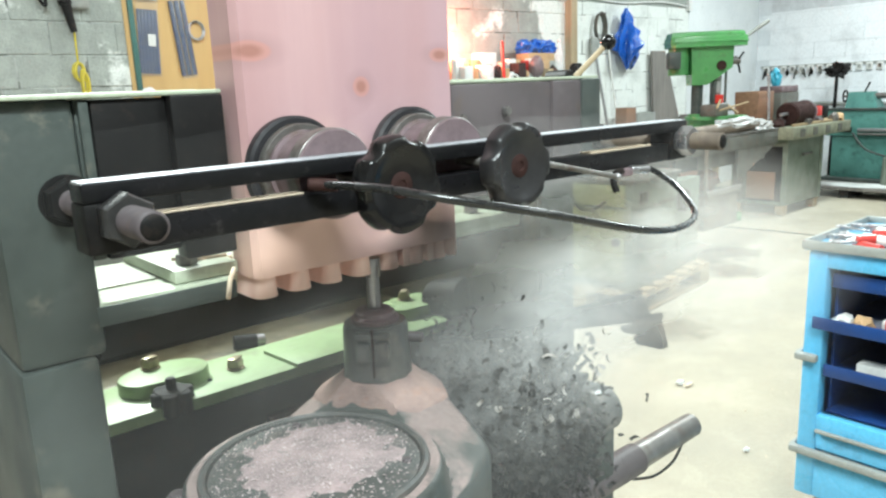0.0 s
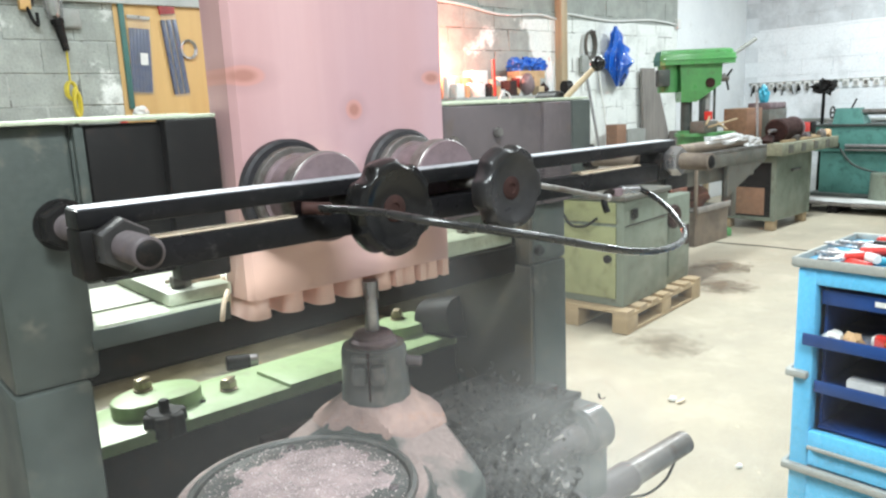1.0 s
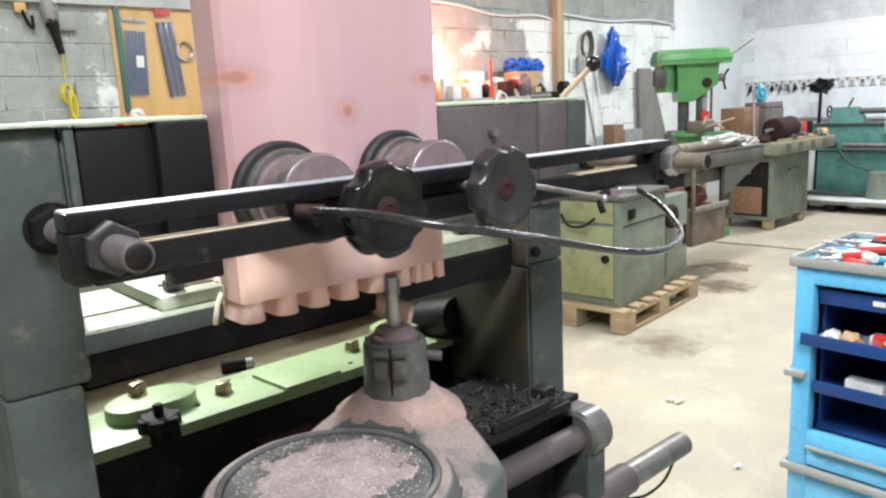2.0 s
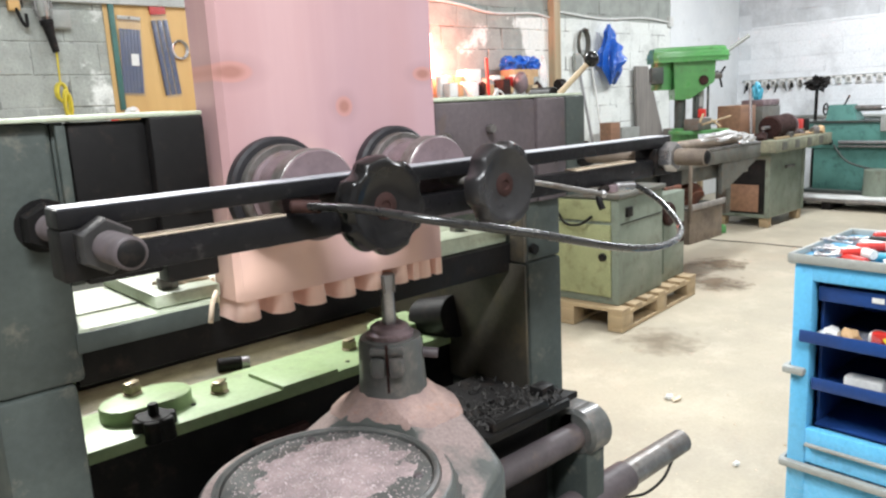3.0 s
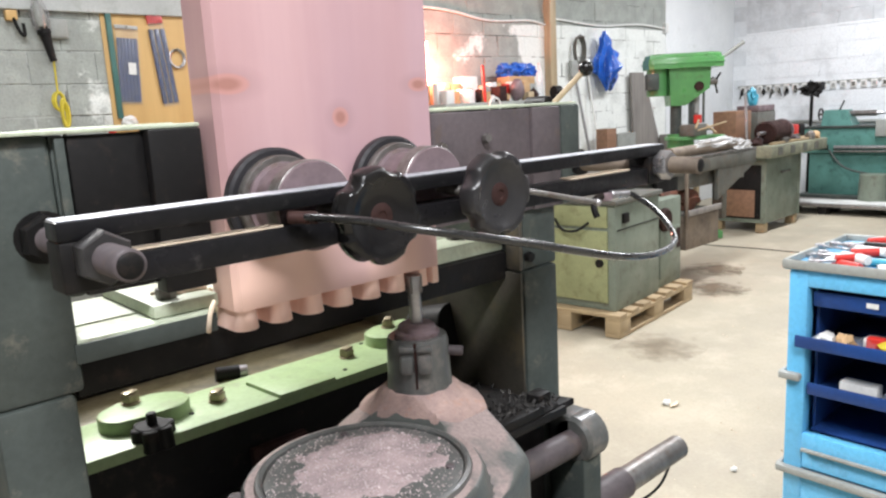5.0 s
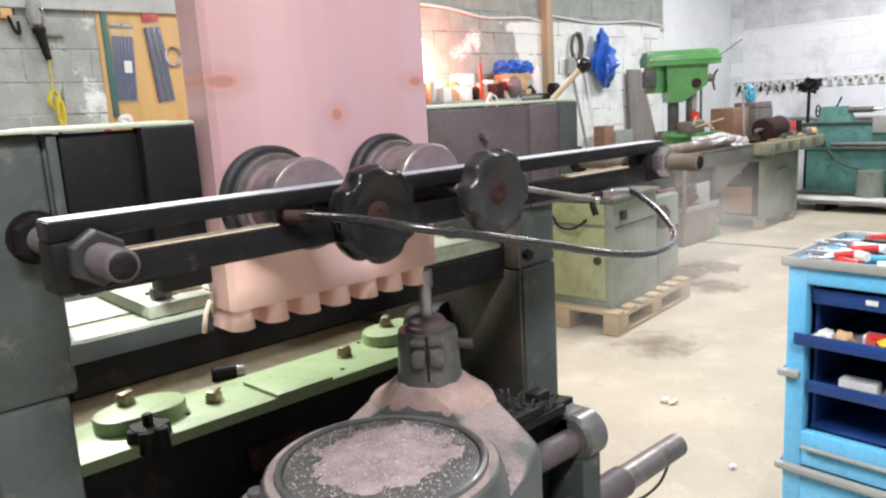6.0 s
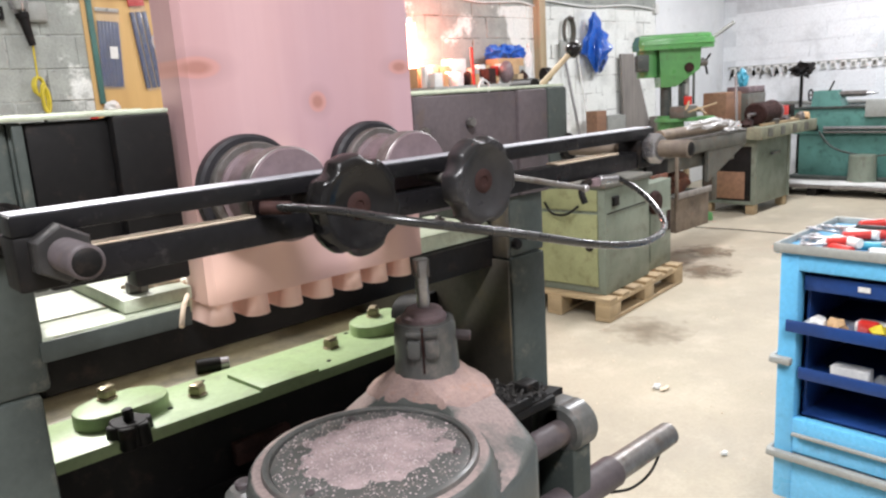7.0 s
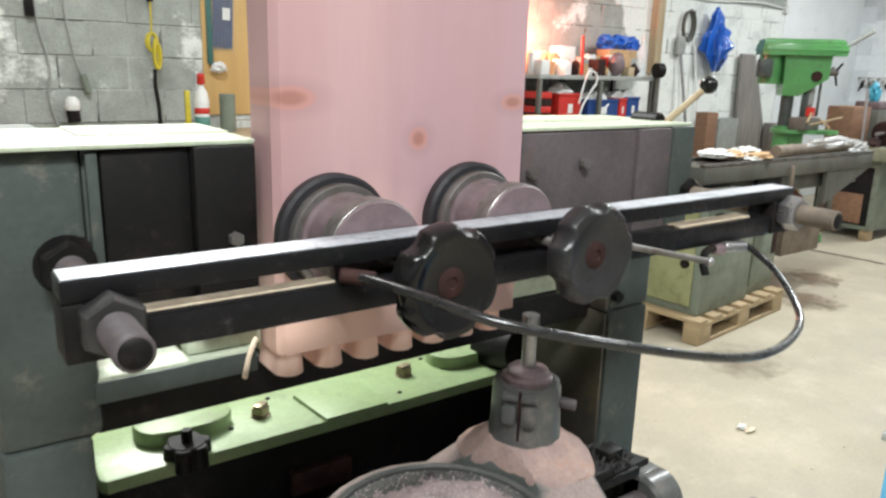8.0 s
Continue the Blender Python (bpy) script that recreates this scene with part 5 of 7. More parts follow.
part("label", spun([(0.0455, 0.12), (0.0462, 0.121), (0.0462, 0.155), (0.0455, 0.156)], 24, None, Matrix.Translation((1.69, 4.95, 1.06))), M["red"], spray, "red label")
solo("yellow_level", box(1.585, 1.615, 4.93, 4.96, 1.06, 1.32, 0.004), M["yellow"], "yellow and black spirit level standing on the bench", "level", base=(1.6, 4.95, 1.06))
solo("blue_tin", rod((1.86, 4.97, 1.06), (1.86, 4.97, 1.30), 0.05), M["grey_green"], "dull blue-grey tin on the bench", "tin", base=(1.86, 4.97, 1.06))
solo("green_box", box(1.10, 1.25, 4.9, 5.05, 1.06, 1.11, 0.02), M["press"], "small green box on the bench", "box", base=(1.17, 4.97, 1.06))
solo("red_machine_tool", box(0.32, 0.43, 4.9, 5.1, 1.06, 1.42, 0.03), M["red"], "red power tool standing on the bench", "power tool", base=(0.37, 5.0, 1.06))

# shelf unit with bins
SHELF, LOWER = 1.470, 1.10
unit = thing("shelf_unit", (5.3, 5.0, 0), "steel shelf unit against the wall crowded with bins and boxes", "shelf unit")
for sx in (4.37, 5.08, 5.76):
    for sy in (4.78, FACE - 0.03):
        part("upright", box(sx - 0.018, sx + 0.018, sy - 0.018, sy + 0.018, 0, SHELF - 0.035, 0.002), M["bed"], unit)
for sz in (LOWER, SHELF, 0.55):
    part("shelf", box(4.35, 5.78, 4.76, FACE - 0.01, sz - 0.035, sz, 0.003), M["grey_plastic"], unit)


def bin_thing(name, x0, x1, y0, y1, z0, h, key, label):
    root = thing(name, ((x0 + x1) / 2, (y0 + y1) / 2, z0), label, "bin", "bins on the shelf")
    bm = box(x0, x1, y0, y1, z0, z0 + 0.006, 0)
    t = 0.006
    for a in ((x0, x1, y0, y0 + t), (x0, x1, y1 - t, y1), (x0, x0 + t, y0 + t, y1 - t), (x1 - t, x1, y0 + t, y1 - t)):
        box(*a, z0 + 0.006, z0 + h, 0, bm)
    part("shell", bm, M[key], root)
    part("lip", box(x0 - 0.008, x1 + 0.008, y0 - 0.008, y0, z0 + h - 0.02, z0 + h, 0.003), M[key], root)
    part("contents", lumpy((x0 + x1) / 2, (y0 + y1) / 2, z0 + h * 0.75, (x1 - x0) * 0.44, (y1 - y0) * 0.42, h * 0.55, x0, 0.6, 3), M["white"], root, "pale wrapped parts heaped in the bin")
    part("tag", box(x0 + (x1 - x0) * 0.42, x0 + (x1 - x0) * 0.62, y0 - 0.004, y0, z0 + h * 0.25, z0 + h * 0.6, 0), M["white"], root, "white tag")


bin_thing("storage_bin", 4.62, 4.88, 4.80, 5.05, LOWER, 0.22, "red", "red plastic bin of parts on the shelf")
bin_thing("storage_bin", 4.97, 5.35, 4.80, 5.05, LOWER, 0.17, "navy", "dark blue plastic bin of parts on the shelf")
bin_thing("storage_bin", 5.47, 5.63, 4.80, 5.05, LOWER, 0.19, "navy", "dark blue plastic bin of parts on the shelf")
bin_thing("storage_bin", 5.37, 5.46, 4.80, 5.05, LOWER, 0.18, "red", "red plastic bin of parts on the shelf")
for k in range(4):
    solo("stacked_tray", box(4.37 + 0.005 * k, 4.56, 4.82, 5.12, LOWER + 0.058 * k, LOWER + 0.055 + 0.058 * k, 0.008), M["red" if k % 2 else "rust"], "dull red tray in a stack on the shelf", "tray", "stacked trays", base=(4.6, 4.97, LOWER + 0.058 * k))
rng = random.Random(12)
x = 4.40
for k in range(26):
    w, h, key = rng.uniform(0.05, 0.11), rng.uniform(0.05, 0.15), rng.choice(["card", "white", "card", "white", "timber", "white", "grey_plastic", "card", "rust"])
    if x + w > 5.70:
        break
    yy = 4.79 + rng.uniform(0, 0.08)
    if k % 4 == 2:
        solo("tin_can", rod((x + w / 2, yy + w / 2, SHELF), (x + w / 2, yy + w / 2, SHELF + h), w * 0.45), M[key], "round tin on the crowded shelf", "tin", "tins on the shelf", base=(x + w / 2, yy, SHELF))
    elif k % 4 == 1:
        solo("wrapped_part", lumpy(x + w / 2, yy + 0.05, SHELF + h * 0.4, w * 0.5, 0.05, h * 0.5, 40.0 + k, 0.5, 2, SHELF + 0.0005), M[key], "pale wrapped part lying on the crowded shelf", "part", "parts on the shelf", base=(x + w / 2, yy, SHELF))
    else:
        turn = Matrix.Translation((x, yy, 0)) @ pose(0, 0, 0, 0, 0, rng.uniform(-14, 14)) @ Matrix.Translation((-x, -yy, 0))
        solo("small_box", box(x, x + w, yy, yy + 0.11, SHELF, SHELF + h, 0.004, None, turn), M[key], "small box on the crowded shelf", "box", "boxes on the shelf", base=(x + w / 2, yy, SHELF))
    x += w + 0.008
for k, (bx, w, h, key) in enumerate(((4.40, 0.15, 0.17, "card"), (4.57, 0.09, 0.19, "timber"), (4.68, 0.11, 0.18, "card"), (4.82, 0.18, 0.24, "white"), (5.02, 0.14, 0.16, "card"), (5.19, 0.15, 0.15, "white"))):
    solo("small_carton", box(bx, bx + w, 5.02, 5.16, SHELF, SHELF + h, 0.004), M[key], "carton standing at the back of the shelf", "carton", "cartons on the shelf", base=(bx, 5.1, SHELF))
rng = random.Random(19)
for k in range(14):
    bx, w, h = 4.40 + 0.093 * k, rng.uniform(0.06, 0.10), rng.uniform(0.09, 0.20)
    turn = Matrix.Translation((bx, 4.92, 0)) @ pose(0, 0, 0, 0, 0, rng.uniform(-10, 10)) @ Matrix.Translation((-bx, -4.92, 0))
    solo("small_box", box(bx, bx + w, 4.915, 4.975, SHELF, SHELF + h, 0.004, None, turn), M[("white", "card", "red", "white", "rust", "card", "grey_plastic")[k % 7]], "small box in the second row on the crowded shelf", "box", "boxes on the shelf", base=(bx, 4.94, SHELF))
solo("red_tube", rod((4.842, 4.775, SHELF), (4.835, 4.785, 1.79), 0.013), M["red"], "upright red plastic tube on the shelf", "tube", base=(4.96, 4.77, SHELF))
for k, (px, pz, rx) in enumerate(((5.47, 1.76, 0.12), (5.62, 1.775, 0.11), (5.76, 1.75, 0.10))):
    solo("blue_package", lumpy(px, 5.08, pz, rx, 0.08, 0.062, 3.0 + k, 0.6, 4), M["bag"], "crumpled blue plastic package on top of the boxes", "package", "blue packages", base=(px, 5.08, 1.69))
solo("storage_tub", box(5.38, 5.76, 4.98, 5.14, SHELF + 0.001, 1.705, 0.01), M["card"], "brown carton under the blue packages", "carton", base=(5.5, 5.06, SHELF))
solo("dark_ball", lumpy(5.34, 4.84, 1.575, 0.075, 0.06, 0.10, 1.0, 0.15, 3, SHELF), M["brown_iron"], "round dark brown object on the shelf", "object", base=(5.34, 4.84, SHELF))
bottle = thing("water_bottle", (5.735, 4.90, SHELF), "clear plastic water bottle on the shelf", "bottle")
part("body", spun([(0, 0), (0.035, 0), (0.04, 0.02), (0.04, 0.24), (0.015, 0.30), (0.013, 0.33), (0, 0.33)], 20, None, Matrix.Translation((5.735, 4.90, SHELF))), M["glass"], bottle)
part("cap", rod((5.735, 4.90, SHELF + 0.33), (5.735, 4.90, SHELF + 0.355), 0.017), M["white"], bottle)
loop = thing("white_cord", (5.02, 4.75, 1.4), "white cord hanging in a loop off the shelf edge", "cord")
part("loop", tube([(4.80, 4.745, 1.24), (4.84, 4.74, 1.40), (4.89, 4.74, 1.50), (4.97, 4.74, 1.49), (4.99, 4.74, 1.42), (4.92, 4.74, 1.33), (4.84, 4.74, 1.22), (4.80, 4.74, 1.10)], 0.009), M["white"], loop)
grind = thing("bench_grinder", (5.77, 4.72, SHELF), "dark wheel of a grinder at the shelf's end", "grinder")
part("wheel", rod((5.73, 4.73, 1.53), (5.80, 4.71, 1.53), 0.065, seg=32), M["black"], grind)
part("arm", rod((5.77, 4.73, 1.10), (5.77, 4.73, 1.50), 0.025), M["bed"], grind)

# red heat lamp partly hidden behind the board
heater = thing("heat_lamp", (4.45, 5.14, 1.4), "glowing red-orange heat lamp on the wall", "heat lamp")
part("tube", rod((4.45, 5.13, 1.52), (4.45, 5.13, 2.02), 0.045), M["heat"], heater, "glowing tube")
part("reflector", box(4.36, 4.54, 5.20, 5.235, 1.46, 2.08, 0.006), M["bright"], heater)
part("bracket", box(4.41, 4.49, 5.235, FACE, 1.70, 1.80, 0.003), M["steel"], heater)
spot = bpy.data.lights.new("heat_lamp_light", "POINT")
spot.energy, spot.color, spot.shadow_soft_size = 48.0, (1.0, 0.30, 0.20), 0.10
new("heat_lamp_light", spot).location = (4.52, 5.0, 1.75)

post = solo("wall_post", box(6.26, 6.36, FACE - 0.09, FACE, 1.50, 2.75, 0.005), M["timber"], "weathered timber post against the wall", "post", base=(6.31, FACE, 1.5))
conduit = thing("wall_conduit", (6.5, FACE, 2.3), "white cable run loosely along the wall", "cable")
part("cable", tube([(3.0, FACE - 0.02, 2.36), (4.7, FACE - 0.02, 2.33), (5.4, FACE - 0.02, 2.25), (6.0, FACE - 0.02, 2.27), (6.28, FACE - 0.02, 2.24), (6.40, FACE - 0.02, 2.30), (7.2, FACE - 0.02, 2.26), (8.0, FACE - 0.02, 2.30), (8.58, FACE - 0.02, 2.27)], 0.012, 8), M["white"], conduit)
part("drop", tube([(6.40, FACE - 0.02, 2.30), (6.42, FACE - 0.02, 2.15), (6.40, FACE - 0.02, 1.9), (6.43, FACE - 0.02, 1.62)], 0.010, 8), M["white"], conduit)
part("box_end", box(8.56, 8.63, FACE - 0.05, FACE, 2.22, 2.34, 0.006), M["white"], conduit)
sheet = solo("plaster_sheet", box(8.62, WALL_X - 0.01, FACE - 0.012, FACE, 0.0, 2.72, 0.002), M["plaster"], "smooth white plastered stretch of the wall", "wall sheet", kind="structure")
ringw = thing("hose_coil", (6.80, FACE - 0.05, 1.8), "dark hose coil hung on a hook", "hose")
for k in range(3):
    part("loop", tube([(6.80 + (0.075 + 0.008 * k) * math.cos(a * math.pi / 6), FACE - 0.03 - 0.018 * k, 1.985 + (0.135 + 0.01 * k) * math.sin(a * math.pi / 6)) for a in range(12)], 0.010, 7, True, 3), M["bed"], ringw)
part("hook", rod((6.80, FACE - 0.12, 2.12), (6.80, FACE, 2.12), 0.010), M["steel"], ringw)
squeegee = thing("pipe_bundle", (6.95, FACE - 0.1, 0), "two thin steel pipes leaning on the wall", "pipe")
part("pipe", rod((6.93, FACE - 0.25, 0.0), (6.70, FACE - 0.03, 1.84), 0.016), M["bright"], squeegee)
part("pipe", rod((7.10, FACE - 0.22, 0.0), (6.96, FACE - 0.03, 1.80), 0.012), M["white"], squeegee)
part("head", box(6.63, 6.76, FACE - 0.07, FACE - 0.03, 1.70, 1.88, 0.01), M["grey_plastic"], squeegee)


def bag_mesh():
    bm = bmesh.new()
    n, rows, prev = 40, 22, None
    for k in range(rows):
        q = k / (rows - 1)
        w = 0.035 + 0.06 * (1 - q) * math.sin(q * 9) ** 2 + 0.25 * math.sin(min(q * 1.35, 1.0) * math.pi * 0.5) ** 1.6 * (1.0 if q < 0.8 else 1.0 - (q - 0.8) * 2.2)
        ring = []
        for i in range(n):
            a = 2 * math.pi * i / n
            f = 1 + 0.45 * noise.noise(Vector((math.cos(a) * 1.8, math.sin(a) * 1.8, q * 3.2))) + 0.16 * math.sin(a * 5 + q * 9) + 0.10 * noise.noise(Vector((math.cos(a) * 6, math.sin(a) * 6, q * 9)))
            g = f * (0.62 + 0.55 * abs(math.sin(a * 3.5 + q * 4 + 2 * noise.noise(Vector((math.cos(a), math.sin(a), q * 2))))))
            ring.append(bm.verts.new((0.74 * w * g * math.cos(a) + 0.08 * q + 0.05 * noise.noise(Vector((0, 0, q * 5))), 0.45 * w * g * math.sin(a), -0.56 * q - 0.10 * math.sin(2 * a + 0.6) * q * q)))
        if prev:
            for i in range(n):
                bm.faces.new((prev[i], prev[(i + 1) % n], ring[(i + 1) % n], ring[i]))
        prev = ring
    bm.faces.new(prev)
    bm.transform(Matrix.Translation((7.16, FACE - 0.12, 2.19)) @ Matrix.Diagonal((0.72, 0.8, 1.0, 1.0)))
    return bm


solo("plastic_bag", bag_mesh(), M["bag"], "crumpled bright blue plastic bag hung on the wall", "bag", base=(7.3, FACE - 0.1, 1.6))
plank = bmesh.new()
lo = [(7.80, 0.60), (8.48, 0.60), (8.00, 1.74), (7.74, 1.74)]
f0 = [plank.verts.new((x, FACE - 0.09, z)) for x, z in lo]
f1 = [plank.verts.new((x, FACE - 0.05, z)) for x, z in lo]
plank.faces.new(f0)
plank.faces.new(f1[::-1])
for i in range(4):
    plank.faces.new((f0[i], f0[(i + 1) % 4], f1[(i + 1) % 4], f1[i]))
bmesh.ops.bevel(plank, geom=list(plank.edges), offset=0.006, segments=1, affect="EDGES")
solo("leaning_board", plank, M["plank"], "dark grey tapered board leaning on the white wall", "board", base=(8.25, FACE, 0.6))
wall_rack = thing("low_rack", (7.9, 5.05, 0), "low timber rack along the wall holding offcuts", "rack")
part("top", box(6.95, 8.8, 4.85, FACE - 0.005, 0.56, 0.60, 0.004), M["timber"], wall_rack)
for lx in (7.0, 7.9, 8.75):
    part("leg", box(lx - 0.03, lx + 0.03, 4.87, 4.93, 0, 0.56, 0.003), M["timber"], wall_rack)
    part("leg", box(lx - 0.03, lx + 0.03, 5.17, 5.23, 0, 0.56, 0.003), M["timber"], wall_rack)
solo("offcut_block", box(6.98, 7.16, 5.0, 5.15, 0.60, 1.12, 0.004), M["crate"], "orange-brown wooden offcut on the rack", "offcut", base=(7.1, 5.1, 0.6))
solo("offcut_block", box(7.26, 7.62, 5.05, 5.20, 0.60, 1.05, 0.006), M["grey_plastic"], "grey panel offcut on the rack", "offcut", base=(7.4, 5.1, 0.6))
solo("offcut_block", box(8.30, 8.46, 5.0, 5.16, 0.60, 0.98, 0.006), M["plank"], "short grey offcut on the rack", "offcut", base=(8.4, 5.1, 0.6))

# ---- drill press ----
press = thing("drill_press", pose(6.92, 4.05, 0, 0, 0, -42), "bright green pillar drill press", "drill press")
cover_bm = prism([(-0.37, -0.115), (-0.33, -0.15), (0.26, -0.17), (0.37, -0.10), (0.37, 0.10), (0.26, 0.17), (-0.33, 0.15), (-0.37, 0.115)], 1.70, 1.80, 0.01)
part("belt_cover", cover_bm, M["press"], press, local=True)
part("cover_lid", prism([(-0.36, -0.10), (0.25, -0.15), (0.35, -0.09), (0.35, 0.09), (0.25, 0.15), (-0.36, 0.10)], 1.80, 1.845, 0.03), M["press"], press, local=True)
part("cover_band", prism([(-0.378, -0.122), (-0.335, -0.158), (0.264, -0.178), (0.378, -0.105), (0.378, 0.105), (0.264, 0.178), (-0.335, 0.158), (-0.378, 0.122)], 1.742, 1.760, 0.004), M["press"], press, local=True)
part("motor", rod((-0.26, 0, 1.44), (-0.26, 0, 1.70), 0.10), M["press"], press, local=True)
part("head", hull([(x, y, 1.70) for x in (-0.17, 0.24) for y in (-0.11, 0.11)] + [(x, y, 1.50) for x in (-0.16, 0.23) for y in (-0.11, 0.11)] + [(x, y, 1.34) for x in (-0.15, 0.0) for y in (-0.09, 0.09)]), M["press"], press, local=True)
part("dial", rod((0.12, -0.11, 1.52), (0.12, -0.135, 1.52), 0.045), M["rust"], press, local=True)
part("pillar", rod((-0.07, 0, 0.0), (-0.07, 0, 1.36), 0.055), M["column"], press, local=True)
part("quill", rod((0.13, 0, 1.26), (0.13, 0, 1.50), 0.035), M["grey_plastic"], press, local=True)
part("chuck", rod((0.13, 0, 1.12), (0.13, 0, 1.26), 0.024, 0.03), M["steel"], press, local=True)
part("guard", rod((0.13, -0.04, 1.16), (0.13, -0.04, 1.24), 0.045), M["red"], press, local=True)
part("table", prism(stadium(-0.02, 0.26, 0.0, 0.16), 1.00, 1.035, 0.006), M["press"], press, local=True)
part("table_arm", box(-0.13, 0.10, -0.06, 0.06, 0.90, 1.00, 0.01), M["press"], press, local=True)
part("base", box(-0.22, 0.35, -0.20, 0.20, 0.0, 0.08, 0.012), M["press"], press, local=True)
part("table_collar", rod((-0.07, 0, 0.86), (-0.07, 0, 1.06), 0.085), M["press"], press, local=True)
part("switch_box", box(-0.40, -0.28, -0.16, -0.06, 1.50, 1.66, 0.012), M["column"], press, "dark switch box", local=True)
part("quill_guard", box(0.07, 0.10, -0.06, 0.05, 1.12, 1.38, 0.004), M["column"], press, local=True)
part("depth_rod", rod((0.19, -0.05, 1.16), (0.19, -0.05, 1.50), 0.012), M["column"], press, local=True)
part("feed_hub", rod((0.22, -0.02, 1.56), (0.33, -0.02, 1.56), 0.035), M["steel"], press, local=True)
for k in range(3):
    a = radians(20 + 120 * k)
    part("feed_handle", rod((0.31, -0.02, 1.56), (0.31 + 0.02, -0.02 + 0.12 * math.cos(a), 1.56 + 0.12 * math.sin(a)), 0.010), M["black"], press, local=True)
part("tension_lever", rod((0.26, 0.02, 1.70), (0.62, 0.05, 1.93), 0.016, 0.020), M["grey_plastic"], press, local=True)
solo("drill_box", box(6.80, 7.06, 3.86, 4.02, 1.0355, 1.15, 0.01), M["bed"], "dark grey-green box on the drill table", "box", base=(6.93, 3.94, 1.0355))
for k, (ox, oy, turn) in enumerate(((6.72, 3.78, 25), (6.90, 3.72, -8), (7.02, 3.80, 40))):
    stick = thing("wood_strip", pose(ox, oy, 1.155 - 0.03 * k, 0, -8, turn), "thin pale stick lying across the drill table", "wood strip", "sticks on the drill table")
    part("stick", box(-0.22, 0.22, -0.010, 0.010, 0, 0.014, 0.002), M["pallet"], stick, local=True)
vise = thing("drill_vise", pose(6.98, 4.0, 1.036, 0, 0, -42), "green machine vise on the drill table", "vise")
part("body", box(-0.12, 0.14, -0.06, 0.06, 0, 0.035, 0.005), M["press"], vise, local=True)
part("jaw", box(-0.12, -0.06, -0.06, 0.06, 0.035, 0.085, 0.004), M["press"], vise, local=True)
part("jaw", box(0.02, 0.07, -0.06, 0.06, 0.035, 0.085, 0.004), M["steel"], vise, local=True)
part("screw", rod((0.07, 0, 0.055), (0.24, 0, 0.055), 0.010), M["steel"], vise, local=True)

# ---- machines in the row ----
def pallet(x0, y0, turn, lx, ly, label):
    root = thing("pallet", pose(x0, y0, 0, 0, 0, turn), label, "pallet", "pallets")
    for k in range(7):
        part("deck_board", box(k * (lx - 0.10) / 6, k * (lx - 0.10) / 6 + 0.10, 0, ly, 0.122, 0.144, 0.002), M["pallet"], root, local=True)
    for yy in (0, ly / 2 - 0.05, ly - 0.10):
        part("stringer_board", box(0, lx, yy, yy + 0.10, 0.100, 0.122, 0.002), M["pallet"], root, local=True)
        part("base_board", box(0, lx, yy, yy + 0.10, 0.0, 0.022, 0.002), M["pallet"], root, local=True)
        for xx in (0, lx / 2 - 0.07, lx - 0.14):
            part("block", box(xx, xx + 0.14, yy, yy + 0.10, 0.022, 0.100, 0.002), M["pallet"], root, local=True)
    return root


pallet(3.705, 2.620, 6.5, 1.08, 0.78, "pale wooden pallet under the green cabinet")
cab = thing("machine_cabinet", pose(3.770, 2.690, 0.144, 0, 0, 6.5), "grey-green machine cabinet with an olive door standing on a pallet", "cabinet")
part("body", box(0, 0.60, 0, 0.60, 0, 0.66, 0.008), M["grey_green"], cab, local=True)
part("door", box(-0.014, 0, 0.05, 0.60, 0.05, 0.50, 0.004), M["olive"], cab, "olive green door", local=True)
part("upper_panel", box(-0.012, 0, 0.05, 0.60, 0.52, 0.65, 0.004), M["olive"], cab, local=True)
part("lock", rod((-0.03, 0.10, 0.30), (-0.012, 0.10, 0.30), 0.026), M["black"], cab, local=True)
part("seam", box(0.02, 0.58, -0.004, 0, 0.50, 0.506, 0), M["black"], cab, local=True)
part("switch", box(0.08, 0.15, -0.02, 0, 0.54, 0.60, 0.006), M["black"], cab, local=True)
part("lead", tube([(-0.01, 0.42, 0.56), (-0.05, 0.34, 0.50), (-0.05, 0.24, 0.50), (-0.02, 0.17, 0.55)], 0.008), M["black"], cab, local=True)
part("top", box(-0.02, 0.61, -0.02, 0.61, 0.66, 0.69, 0.006), M["bed"], cab, local=True)
cab2 = thing("lathe_pedestal", pose(4.380, 2.790, 0.144, 0, 0, 6.5), "dark grey machine base with a rusty round guard", "machine base")
part("body", box(0, 0.40, 0, 0.45, 0, 0.60, 0.008), M["grey_green"], cab2, local=True)
part("side_door", box(0.05, 0.36, -0.010, 0, 0.06, 0.40, 0.003), M["grey_green"], cab2, local=True)
part("guard", rod((0.09, -0.045, 0.47), (0.09, 0.0, 0.47), 0.080, seg=32, bevel=0.012), M["rust"], cab2, "rusty red round guard", local=True)
part("red_label", box(0.30, 0.36, -0.013, -0.010, 0.24, 0.38, 0), M["rust"], cab2, local=True)

lathe_bed = thing("wood_lathe_bed", (5.6, 3.05, 0), "long grey machine bed with shavings and wrapped parts on it", "machine bed")
part("bed", box(4.02, 6.12, 2.92, 3.22, 0.86, 0.965, 0.008), M["bed"], lathe_bed)
part("bed_web", box(4.10, 6.05, 2.99, 3.17, 0.74, 0.86, 0.006), M["bed"], lathe_bed)
part("side_sheet", box(4.12, 5.50, 3.18, 3.20, 0.50, 0.86, 0.003), M["bed"], lathe_bed)
part("way", box(4.02, 6.12, 2.92, 2.96, 0.965, 0.985, 0.003), M["steel"], lathe_bed)
part("way", box(4.02, 6.12, 3.18, 3.22, 0.965, 0.985, 0.003), M["steel"], lathe_bed)
